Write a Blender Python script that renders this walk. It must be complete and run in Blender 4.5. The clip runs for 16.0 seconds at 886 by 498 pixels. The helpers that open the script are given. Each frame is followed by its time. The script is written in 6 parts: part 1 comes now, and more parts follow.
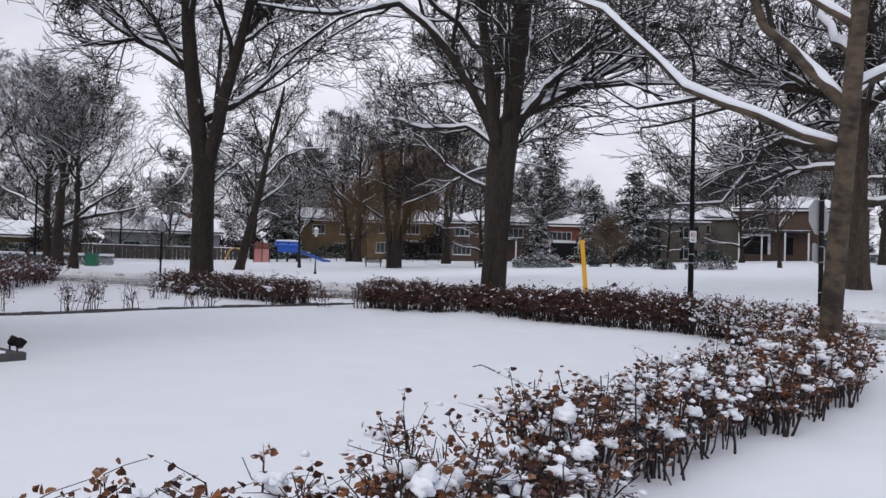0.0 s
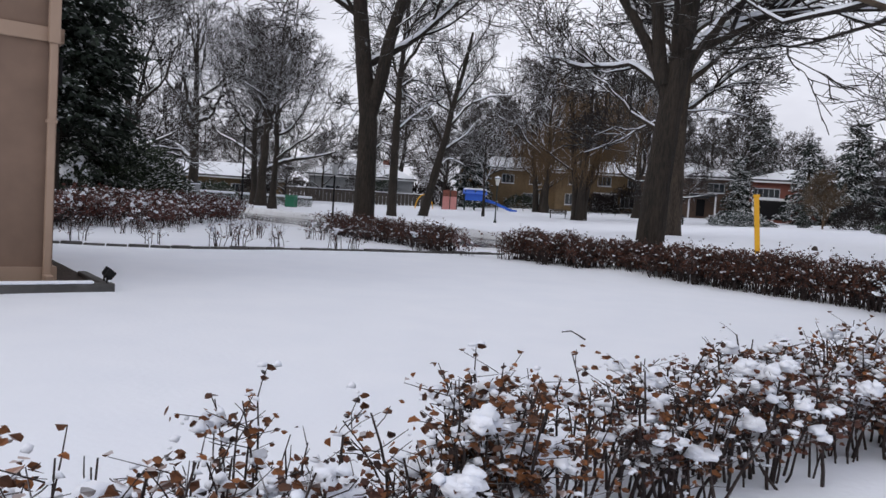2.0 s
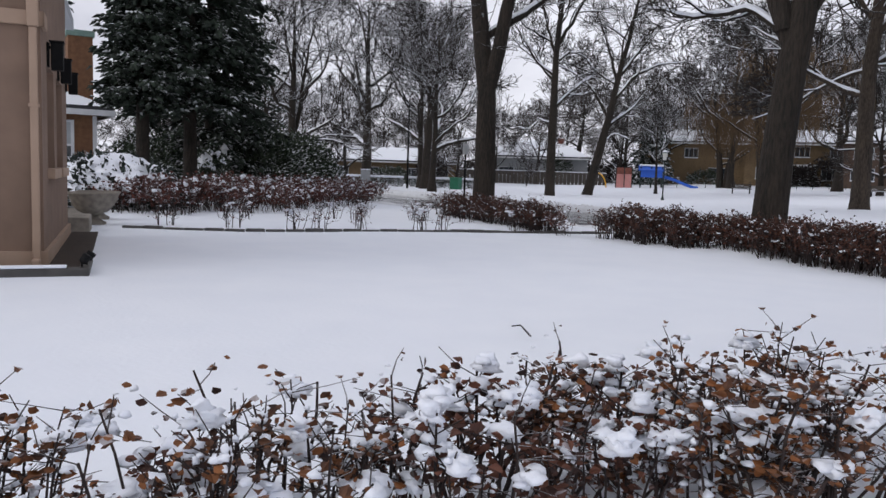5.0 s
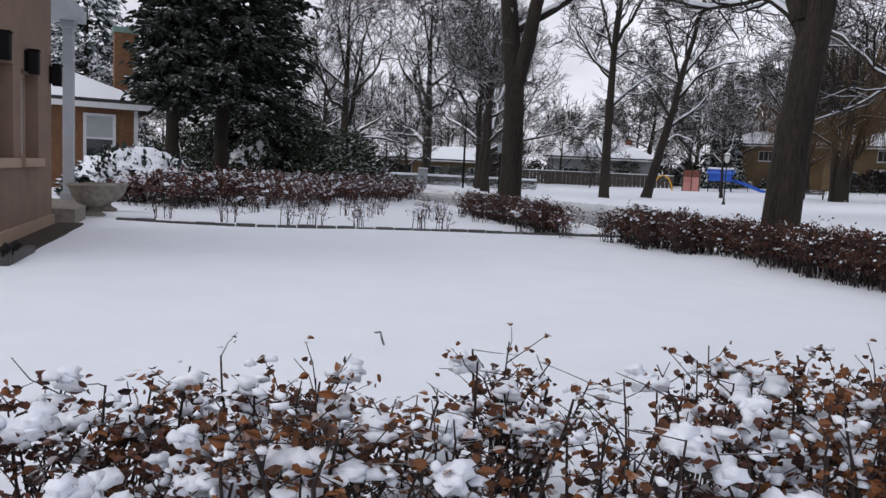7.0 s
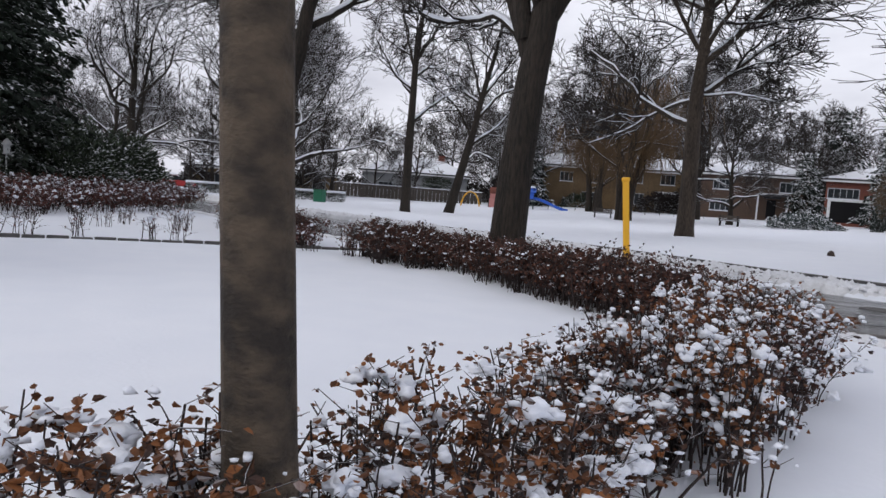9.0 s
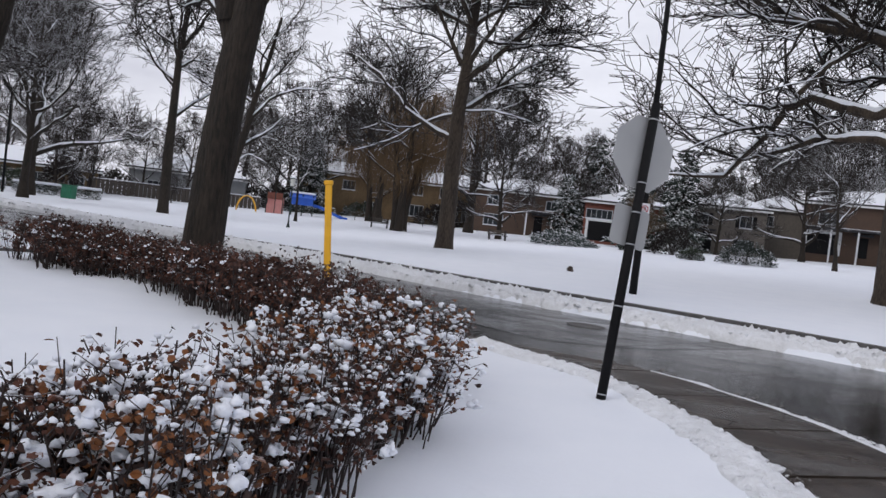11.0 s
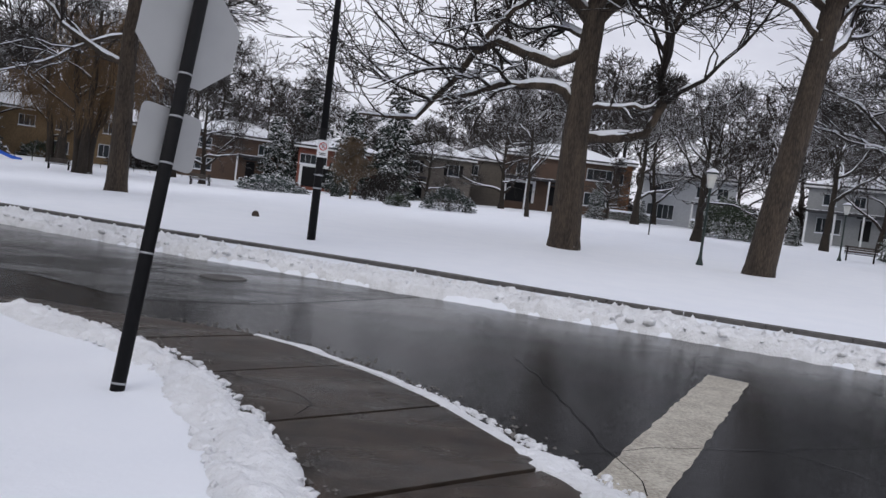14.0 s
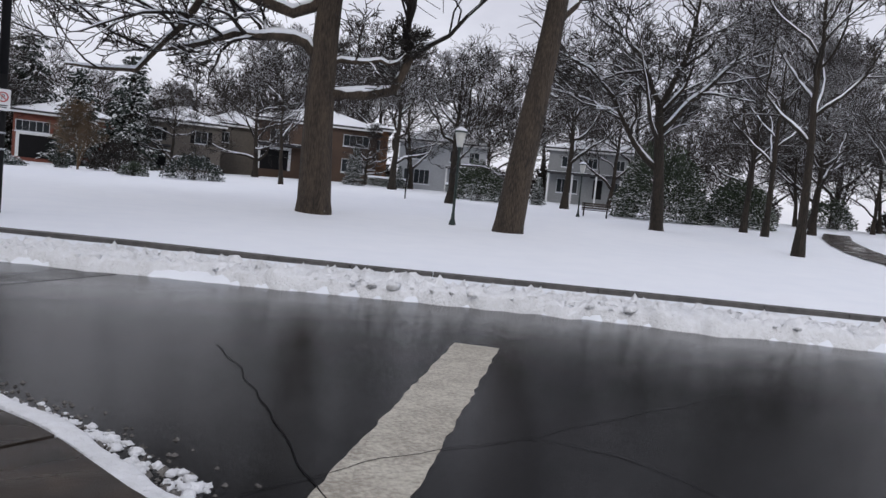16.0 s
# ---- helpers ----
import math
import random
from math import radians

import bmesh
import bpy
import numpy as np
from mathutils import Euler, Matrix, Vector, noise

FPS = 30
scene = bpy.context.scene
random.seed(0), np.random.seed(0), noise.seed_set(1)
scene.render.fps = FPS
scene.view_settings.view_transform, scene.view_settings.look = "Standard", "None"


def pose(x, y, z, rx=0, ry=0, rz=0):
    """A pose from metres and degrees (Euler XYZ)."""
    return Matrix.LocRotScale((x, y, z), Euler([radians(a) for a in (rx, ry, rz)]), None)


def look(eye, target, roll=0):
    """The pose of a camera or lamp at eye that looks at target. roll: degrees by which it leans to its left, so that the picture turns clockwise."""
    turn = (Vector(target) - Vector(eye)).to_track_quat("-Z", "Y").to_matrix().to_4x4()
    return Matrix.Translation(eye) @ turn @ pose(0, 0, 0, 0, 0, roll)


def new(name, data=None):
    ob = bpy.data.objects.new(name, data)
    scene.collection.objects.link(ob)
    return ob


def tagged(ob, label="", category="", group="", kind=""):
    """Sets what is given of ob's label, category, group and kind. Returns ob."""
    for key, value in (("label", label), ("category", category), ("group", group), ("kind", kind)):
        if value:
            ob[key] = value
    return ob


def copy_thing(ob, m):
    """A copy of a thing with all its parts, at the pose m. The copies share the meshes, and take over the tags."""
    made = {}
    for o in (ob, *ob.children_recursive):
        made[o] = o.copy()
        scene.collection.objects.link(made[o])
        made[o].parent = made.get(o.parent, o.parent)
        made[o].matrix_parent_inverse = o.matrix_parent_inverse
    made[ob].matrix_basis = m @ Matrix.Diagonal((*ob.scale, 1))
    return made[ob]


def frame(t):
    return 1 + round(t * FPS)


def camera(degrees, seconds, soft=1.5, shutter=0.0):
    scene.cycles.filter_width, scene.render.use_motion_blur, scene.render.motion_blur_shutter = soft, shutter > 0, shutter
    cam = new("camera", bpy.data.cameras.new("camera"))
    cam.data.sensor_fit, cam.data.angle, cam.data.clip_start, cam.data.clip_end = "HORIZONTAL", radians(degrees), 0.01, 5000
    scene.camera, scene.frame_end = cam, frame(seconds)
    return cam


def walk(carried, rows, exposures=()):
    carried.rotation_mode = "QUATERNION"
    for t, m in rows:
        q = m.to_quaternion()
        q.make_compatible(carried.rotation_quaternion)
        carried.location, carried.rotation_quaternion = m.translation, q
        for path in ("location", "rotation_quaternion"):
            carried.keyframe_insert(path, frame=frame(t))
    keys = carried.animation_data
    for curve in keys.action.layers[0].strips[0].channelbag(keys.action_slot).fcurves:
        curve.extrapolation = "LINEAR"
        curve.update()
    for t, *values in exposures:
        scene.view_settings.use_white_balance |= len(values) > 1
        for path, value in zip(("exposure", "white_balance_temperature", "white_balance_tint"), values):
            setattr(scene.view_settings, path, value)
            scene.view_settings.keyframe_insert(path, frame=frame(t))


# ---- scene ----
cam = camera(60.4, 16.0)
PATH = [
    (0, (0.395, 1.174, 1.342), (0.356, 3.173, 1.372), 1.6),
    (0.5, (0.644, 1.546, 1.354), (0.554, 3.544, 1.374), 1.5),
    (1, (0.967, 1.859, 1.341), (0.708, 3.842, 1.326), 0.9),
    (1.5, (1.258, 2.097, 1.34), (0.863, 4.056, 1.244), 2.2),
    (2, (1.512, 2.466, 1.34), (0.974, 4.389, 1.218), 3.7),
    (2.5, (1.762, 2.791, 1.334), (1.097, 4.671, 1.188), 3.0),
    (3, (2.067, 3.089, 1.35), (1.259, 4.911, 1.179), 2.4),
    (3.5, (2.387, 3.45, 1.322), (1.521, 5.243, 1.134), 2.8),
    (6, (3.96, 5.205, 1.358), (2.868, 6.869, 1.158), 1.6),
    (6.5, (4.242, 5.526, 1.348), (3.107, 7.16, 1.139), 2.2),
    (7, (4.51, 5.973, 1.355), (3.354, 7.593, 1.153), 2.8),
    (7.5, (4.848, 6.324, 1.362), (3.689, 7.943, 1.168), 3.8),
    (8, (5.17, 6.726, 1.34), (4.02, 8.351, 1.141), 4.0),
    (8.5, (5.466, 7.103, 1.372), (4.489, 8.839, 1.188), 4.2),
    (11, (6.893, 9.108, 1.486), (6.645, 11.092, 1.423), 6.8),
    (11.5, (7.114, 9.552, 1.458), (7.019, 11.547, 1.369), 7.9),
    (12, (7.412, 9.91, 1.481), (7.576, 11.9, 1.376), 7.6),
    (12.5, (7.701, 10.257, 1.504), (7.92, 12.242, 1.4), 6.6),
    (13, (7.939, 10.597, 1.471), (8.194, 12.576, 1.338), 6.9),
    (13.5, (8.173, 10.971, 1.496), (8.54, 12.934, 1.38), 7.8),
    (14, (8.443, 11.309, 1.457), (8.91, 13.25, 1.347), 7.3),
    (14.5, (8.699, 11.607, 1.441), (9.291, 13.51, 1.268), 7.4),
    (15, (8.945, 12.051, 1.392), (9.625, 13.926, 1.241), 6.6),
    (15.5, (9.235, 12.424, 1.304), (10.054, 14.243, 1.152), 4.7),
    (16, (9.556, 12.737, 1.29), (10.592, 14.444, 1.17), 5.6),
]
walk(cam, [(t, look(eye, target, roll)) for t, eye, target, roll in PATH], [(0, 0.02), (16, 0.02)])

# ------------------------------------------------------------ world and light
SUN_EL, SUN_AZ = 32.0, 215.0
world = bpy.data.worlds.new("overcast_sky")
scene.world = world
world.use_nodes = True
wt = world.node_tree
wt.nodes.clear()
w_out = wt.nodes.new("ShaderNodeOutputWorld")
w_bg = wt.nodes.new("ShaderNodeBackground")
w_sky = wt.nodes.new("ShaderNodeTexSky")
w_sky.sky_type = "NISHITA"
w_sky.sun_disc = False
w_sky.sun_elevation, w_sky.sun_rotation = radians(SUN_EL), radians(SUN_AZ)
w_sky.air_density, w_sky.dust_density = 1.0, 3.0
w_gain = wt.nodes.new("ShaderNodeVectorMath")
w_gain.operation = "SCALE"
w_gain.inputs["Scale"].default_value = 0.08
w_co = wt.nodes.new("ShaderNodeTexCoord")
w_map = wt.nodes.new("ShaderNodeMapping")
w_map.inputs["Scale"].default_value = (1.0, 1.0, 2.6)
w_n = wt.nodes.new("ShaderNodeTexNoise")
w_n.inputs["Scale"].default_value = 2.2
w_n.inputs["Detail"].default_value = 6
w_n.inputs["Roughness"].default_value = 0.55
w_ramp = wt.nodes.new("ShaderNodeValToRGB")
w_ramp.color_ramp.elements[0].position, w_ramp.color_ramp.elements[1].position = 0.36, 0.62
w_ramp.color_ramp.elements[0].color = (0.68, 0.685, 0.78, 1)
w_ramp.color_ramp.elements[1].color = (0.98, 0.985, 1.08, 1)
w_mix = wt.nodes.new("ShaderNodeMix")
w_mix.data_type = "RGBA"
w_mix.inputs["Factor"].default_value = 0.9
wt.links.new(w_sky.outputs[0], w_gain.inputs[0])
wt.links.new(w_co.outputs["Generated"], w_map.inputs["Vector"])
wt.links.new(w_map.outputs[0], w_n.inputs["Vector"])
wt.links.new(w_n.outputs["Fac"], w_ramp.inputs["Fac"])
wt.links.new(w_gain.outputs[0], w_mix.inputs["A"])
wt.links.new(w_ramp.outputs[0], w_mix.inputs["B"])
wt.links.new(w_mix.outputs["Result"], w_bg.inputs["Color"])
w_bg.inputs["Strength"].default_value = 1.0
wt.links.new(w_bg.outputs[0], w_out.inputs["Surface"])

sun_data = bpy.data.lights.new("sun", "SUN")
sun_data.energy, sun_data.angle, sun_data.color = 0.6, radians(25), (1.0, 0.97, 0.92)
sun = new("sun", sun_data)
sun.rotation_euler = (radians(90 - SUN_EL), 0, radians(180 - SUN_AZ))
sun.location = (0, 0, 60)


# ------------------------------------------------------------ materials
def mat(name, col, rough=0.8, col2=None, scale=8.0, bump=0.0, bump_scale=40.0, metal=0.0, stretch=(1, 1, 1), island=False, objrand=0.0, spec=0.5, snow=0.0, snow_lo=0.45, bump_d=0.02, sharp=0.14):
    """A principled material with two scales of variation; snow: how much of the upward faces it covers."""
    m = bpy.data.materials.new(name)
    m.use_nodes = True
    t = m.node_tree
    b = t.nodes["Principled BSDF"]
    b.inputs["Roughness"].default_value = rough
    b.inputs["Metallic"].default_value = metal
    b.inputs["Specular IOR Level"].default_value = spec
    co = t.nodes.new("ShaderNodeTexCoord")
    mp = t.nodes.new("ShaderNodeMapping")
    mp.inputs["Scale"].default_value = stretch
    t.links.new(co.outputs["Object"], mp.inputs["Vector"])
    n1 = t.nodes.new("ShaderNodeTexNoise")
    n1.inputs["Scale"].default_value, n1.inputs["Detail"].default_value = scale, 6
    t.links.new(mp.outputs[0], n1.inputs["Vector"])
    n2 = t.nodes.new("ShaderNodeTexNoise")
    n2.inputs["Scale"].default_value, n2.inputs["Detail"].default_value = scale * 0.13, 3
    t.links.new(mp.outputs[0], n2.inputs["Vector"])
    add = t.nodes.new("ShaderNodeMath")
    add.operation = "MULTIPLY_ADD"
    t.links.new(n1.outputs["Fac"], add.inputs[0])
    add.inputs[1].default_value = 0.6
    half = t.nodes.new("ShaderNodeMath")
    half.operation = "MULTIPLY"
    half.inputs[1].default_value = 0.4
    t.links.new(n2.outputs["Fac"], half.inputs[0])
    t.links.new(half.outputs[0], add.inputs[2])
    ramp = t.nodes.new("ShaderNodeValToRGB")
    ramp.color_ramp.elements[0].position, ramp.color_ramp.elements[1].position = 0.5 - sharp, 0.5 + sharp
    c2 = col2 or tuple(c * 0.7 for c in col)
    ramp.color_ramp.elements[0].color, ramp.color_ramp.elements[1].color = (*c2, 1), (*col, 1)
    fac = add.outputs[0]
    if island or objrand:
        g = t.nodes.new("ShaderNodeNewGeometry" if island else "ShaderNodeObjectInfo")
        mx = t.nodes.new("ShaderNodeMix")
        mx.inputs["Factor"].default_value = 0.75 if island else objrand
        t.links.new(fac, mx.inputs["A"])
        mr = t.nodes.new("ShaderNodeMapRange")
        mr.inputs["To Min"].default_value, mr.inputs["To Max"].default_value = 0.3, 0.7
        t.links.new(g.outputs["Random Per Island" if island else "Random"], mr.inputs["Value"])
        t.links.new(mr.outputs[0], mx.inputs["B"])
        fac = mx.outputs["Result"]
    t.links.new(fac, ramp.inputs["Fac"])
    out = ramp.outputs[0]
    if snow > 0:
        ge = t.nodes.new("ShaderNodeNewGeometry")
        sp = t.nodes.new("ShaderNodeSeparateXYZ")
        t.links.new(ge.outputs["Normal"], sp.inputs[0])
        n3 = t.nodes.new("ShaderNodeTexNoise")
        n3.inputs["Scale"].default_value = 2.3
        t.links.new(co.outputs["Object"], n3.inputs["Vector"])
        ad = t.nodes.new("ShaderNodeMath")
        ad.operation = "MULTIPLY_ADD"
        t.links.new(n3.outputs["Fac"], ad.inputs[0])
        ad.inputs[1].default_value = 1.3
        t.links.new(sp.outputs["Z"], ad.inputs[2])
        mr = t.nodes.new("ShaderNodeMapRange")
        mr.inputs["From Min"].default_value, mr.inputs["From Max"].default_value = snow_lo + 0.65, snow_lo + 0.8
        mr.inputs["To Max"].default_value = snow
        t.links.new(ad.outputs[0], mr.inputs["Value"])
        ms = t.nodes.new("ShaderNodeMix")
        ms.data_type = "RGBA"
        ms.inputs["B"].default_value = (0.82, 0.85, 0.9, 1)
        t.links.new(mr.outputs[0], ms.inputs["Factor"])
        t.links.new(out, ms.inputs["A"])
        out = ms.outputs["Result"]
    t.links.new(out, b.inputs["Base Color"])
    if bump:
        nb = t.nodes.new("ShaderNodeTexNoise")
        nb.inputs["Scale"].default_value, nb.inputs["Detail"].default_value = bump_scale, 8
        t.links.new(mp.outputs[0], nb.inputs["Vector"])
        bm = t.nodes.new("ShaderNodeBump")
        bm.inputs["Strength"].default_value, bm.inputs["Distance"].default_value = bump, bump_d
        t.links.new(nb.outputs["Fac"], bm.inputs["Height"])
        t.links.new(bm.outputs[0], b.inputs["Normal"])
    return m


def wet_mat(name, col, col2, lo, hi, scale, bump, wet=0.4, dry=0.6, spec=0.2):
    """A wet pavement: puddled, shiny patches over a rough surface."""
    m = mat(name, col, 0.5, col2, 5.0, bump, 110.0, spec=spec)
    t = m.node_tree
    b = t.nodes["Principled BSDF"]
    co = t.nodes.new("ShaderNodeTexCoord")
    mp = t.nodes.new("ShaderNodeMapping")
    mp.inputs["Rotation"].default_value = (0, 0, radians(33))
    mp.inputs["Scale"].default_value = (0.45, 1.4, 1)
    t.links.new(co.outputs["Object"], mp.inputs["Vector"])
    n = t.nodes.new("ShaderNodeTexNoise")
    n.inputs["Scale"].default_value, n.inputs["Detail"].default_value = scale, 7
    t.links.new(mp.outputs[0], n.inputs["Vector"])
    mr = t.nodes.new("ShaderNodeMapRange")
    mr.inputs["From Min"].default_value, mr.inputs["From Max"].default_value = wet, dry
    mr.inputs["To Min"].default_value, mr.inputs["To Max"].default_value = lo, hi
    t.links.new(n.outputs["Fac"], mr.inputs["Value"])
    t.links.new(mr.outputs[0], b.inputs["Roughness"])
    return m


M_SNOW = mat("snow", (0.84, 0.87, 0.925), 0.75, (0.80, 0.835, 0.90), 1.2, 0.25, 18.0, spec=0.2)
M_CLUMP = mat("snow_clump", (0.85, 0.87, 0.92), 0.8, (0.78, 0.82, 0.90), 25.0, 0.3, 60.0, spec=0.2)
M_SLUSH = mat("trodden_snow", (0.83, 0.85, 0.89), 0.7, (0.68, 0.69, 0.71), 11.0, 1.0, 26.0, spec=0.3, bump_d=0.03, sharp=0.2)
M_ASPHALT = wet_mat("wet_asphalt", (0.011, 0.0105, 0.011), (0.004, 0.004, 0.0045), 0.02, 0.15, 0.7, 0.08, 0.44, 0.62, 0.09)
M_CONCRETE = wet_mat("wet_concrete", (0.062, 0.047, 0.037), (0.022, 0.018, 0.015), 0.14, 0.45, 1.2, 0.45)
M_KERB = mat("kerb_concrete", (0.085, 0.08, 0.076), 0.6, (0.035, 0.034, 0.033), 5.0, 0.4, 60)
M_PAINT = mat("worn_road_paint", (0.60, 0.57, 0.49), 0.5, (0.33, 0.30, 0.25), 34.0, 1.0, 45, sharp=0.10, bump_d=0.03)
M_CRACK = mat("crack_sealant", (0.006, 0.006, 0.0065), 0.8, spec=0.1)
M_BARK = mat("bark_dark", (0.034, 0.025, 0.018), 0.95, (0.009, 0.007, 0.005), 24.0, 1.0, 26.0, stretch=(1, 1, 0.2), snow=0.9, snow_lo=0.45, bump_d=0.06, sharp=0.12)
M_BARK_G = mat("bark_grey", (0.070, 0.052, 0.037), 0.95, (0.016, 0.012, 0.009), 24.0, 1.0, 26.0, stretch=(1, 1, 0.2), snow=0.9, snow_lo=0.5, bump_d=0.06, sharp=0.12)
M_BARK_S = mat("bark_smooth", (0.100, 0.074, 0.050), 0.9, (0.022, 0.017, 0.013), 7.0, 0.9, 30.0, stretch=(1, 1, 1.6), snow=0.9, snow_lo=0.5, bump_d=0.02, sharp=0.10)
M_TWIG = mat("twig", (0.022, 0.016, 0.013), 0.95, (0.008, 0.006, 0.005), 9.0, snow=0.38, snow_lo=0.76)
M_TWIG_P = mat("dusted_twig", (0.022, 0.016, 0.014), 0.95, (0.008, 0.006, 0.005), 9.0, snow=0.75, snow_lo=0.5)
M_TWIG_F = mat("far_twig", (0.026, 0.018, 0.015), 0.95, (0.011, 0.008, 0.007), 9.0, snow=0.45, snow_lo=0.72)
M_WILLOW = mat("willow_twig", (0.15, 0.088, 0.034), 0.9, (0.06, 0.038, 0.02), 7.0, snow=0.15, snow_lo=0.7)
M_STEM = mat("hedge_stem", (0.040, 0.024, 0.021), 0.85, (0.012, 0.008, 0.008), 20.0, 0.3, 80, snow=0.4, snow_lo=0.78)
M_LEAF = mat("withered_leaf", (0.24, 0.085, 0.022), 0.75, (0.018, 0.008, 0.007), 30.0, 0.3, 90, island=True, snow=0.4, snow_lo=0.85)
M_LEAF_D = mat("withered_dark_leaf", (0.125, 0.042, 0.022), 0.8, (0.020, 0.010, 0.009), 30.0, island=True, snow=0.35, snow_lo=0.85)
M_LEAF_R = mat("withered_red_leaf", (0.15, 0.045, 0.032), 0.8, (0.05, 0.018, 0.015), 30.0, island=True, snow=0.45, snow_lo=0.65)
M_NEEDLE = mat("needles", (0.020, 0.033, 0.020), 0.85, (0.006, 0.011, 0.007), 20.0, island=True, snow=0.65, snow_lo=0.78)
M_NEEDLE_B = mat("blue_needles", (0.075, 0.10, 0.095), 0.8, (0.03, 0.045, 0.043), 20.0, island=True, snow=0.9, snow_lo=0.32)
M_NEEDLE_F = mat("garden_spruce_needles", (0.028, 0.042, 0.034), 0.85, (0.010, 0.016, 0.013), 20.0, island=True, snow=0.85, snow_lo=0.62)
M_BRUSH = mat("tan_brush_twig", (0.13, 0.085, 0.045), 0.9, (0.06, 0.04, 0.024), 9.0, snow=0.3, snow_lo=0.75)
M_LAUREL = mat("evergreen_leaf", (0.035, 0.055, 0.024), 0.5, (0.011, 0.019, 0.009), 20.0, island=True, snow=0.85, snow_lo=0.55)
M_STUCCO = mat("tan_stucco", (0.25, 0.168, 0.124), 0.9, (0.19, 0.128, 0.094), 2.2, 0.35, 120)
M_STUCCO_L = mat("pale_stucco_trim", (0.40, 0.285, 0.21), 0.85, (0.34, 0.24, 0.175), 2.2, 0.2, 90)
M_WHITE = mat("white_paint", (0.74, 0.75, 0.76), 0.6, (0.62, 0.64, 0.66), 3.0, 0.1, 50)
M_GREYPAINT = mat("pale_grey_paint", (0.50, 0.53, 0.56), 0.6, (0.42, 0.45, 0.48), 3.0)
M_STONE = mat("cast_stone", (0.30, 0.27, 0.23), 0.9, (0.17, 0.15, 0.13), 9.0, 0.6, 70)
M_BLACK = mat("black_metal", (0.006, 0.006, 0.007), 0.65, (0.009, 0.009, 0.010), 12.0, spec=0.15)
M_DIRT = mat("dirty_slush", (0.20, 0.19, 0.18), 0.8, (0.03, 0.027, 0.024), 30.0, 0.6, 60)
M_GALV = mat("galvanised_metal", (0.42, 0.43, 0.45), 0.5, (0.34, 0.35, 0.37), 4.0, metal=0.75)
M_SIGNBACK = mat("sign_back", (0.40, 0.41, 0.42), 0.55, (0.35, 0.36, 0.37), 3.0, metal=0.3)
M_YELLOW = mat("yellow_plastic", (0.80, 0.43, 0.015), 0.5, (0.70, 0.36, 0.012), 4.0)
M_BLUE = mat("blue_plastic", (0.02, 0.11, 0.55), 0.45, (0.015, 0.09, 0.46), 3.0)
M_PINK = mat("pink_panel", (0.55, 0.24, 0.22), 0.6, (0.47, 0.2, 0.18), 3.0)
M_GREEN = mat("green_plastic", (0.015, 0.17, 0.09), 0.5, (0.012, 0.13, 0.07), 3.0)
M_LAMP_GREEN = mat("dark_green_metal", (0.02, 0.035, 0.03), 0.45, (0.012, 0.022, 0.02), 6.0, metal=0.3)
M_LAMP_GLASS = mat("frosted_lamp_glass", (0.62, 0.62, 0.58), 0.4, (0.52, 0.52, 0.48), 6.0)
M_BRICK = mat("orange_brown_brick", (0.23, 0.115, 0.058), 0.9, (0.14, 0.068, 0.036), 6.0, 0.5, 30)
M_BRICK_R = mat("red_brick", (0.22, 0.075, 0.052), 0.9, (0.13, 0.045, 0.033), 6.0, 0.5, 30)
M_BRICK_Y = mat("yellow_brick", (0.19, 0.13, 0.068), 0.9, (0.11, 0.075, 0.04), 6.0, 0.5, 30)
M_BRICK_D = mat("dark_brown_brick", (0.095, 0.06, 0.042), 0.9, (0.07, 0.047, 0.036), 6.0, 0.5, 30)
M_SIDING = mat("grey_siding", (0.28, 0.29, 0.30), 0.8, (0.22, 0.23, 0.24), 5.0)
M_SIDING_W = mat("white_siding", (0.42, 0.44, 0.47), 0.75, (0.34, 0.36, 0.39), 5.0)
M_TAUPE = mat("taupe_stucco", (0.15, 0.132, 0.116), 0.85, (0.11, 0.098, 0.086), 4.0)
M_WOOD_D = mat("dark_fence_wood", (0.085, 0.072, 0.062), 0.9, (0.04, 0.034, 0.03), 6.0, 0.4, 30, stretch=(4, 4, 0.5))
M_GLASS = mat("window_glass", (0.02, 0.025, 0.03), 0.06, (0.03, 0.035, 0.04), 2.0)
M_BLIND = mat("window_blind", (0.42, 0.45, 0.46), 0.6, (0.36, 0.39, 0.40), 3.0)
M_SOIL = mat("bed_soil", (0.06, 0.042, 0.032), 0.95, (0.025, 0.018, 0.014), 22.0, 0.8, 40)
M_RED = mat("red_enamel", (0.42, 0.03, 0.03), 0.4, (0.36, 0.025, 0.025), 4.0)
M_COPPER = mat("verdigris_copper", (0.22, 0.33, 0.29), 0.7, (0.16, 0.25, 0.22), 8.0)


# ------------------------------------------------------------ mesh helpers
def part(name, bm, material, parent=None, label=""):
    """Links a bmesh as one mesh object, under a thing or a part."""
    me = bpy.data.meshes.new(name)
    bm.to_mesh(me)
    bm.free()
    me.materials.append(material)
    ob = new(name, me)
    if parent is not None:
        ob.parent = parent
    return tagged(ob, label)


def from_arrays(name, verts, faces, material, parent=None, label="", smooth=False):
    me = bpy.data.meshes.new(name)
    me.from_pydata([tuple(v) for v in verts], [], [tuple(f) for f in faces])
    me.materials.append(material)
    if smooth:
        me.polygons.foreach_set("use_smooth", [True] * len(me.polygons))
    ob = new(name, me)
    if parent is not None:
        ob.parent = parent
    return tagged(ob, label)


def thing(name, m, label, category, group="", kind=""):
    ob = new(name)
    ob.empty_display_size = 0.1
    ob.matrix_basis = m
    return tagged(ob, label, category, group, kind)


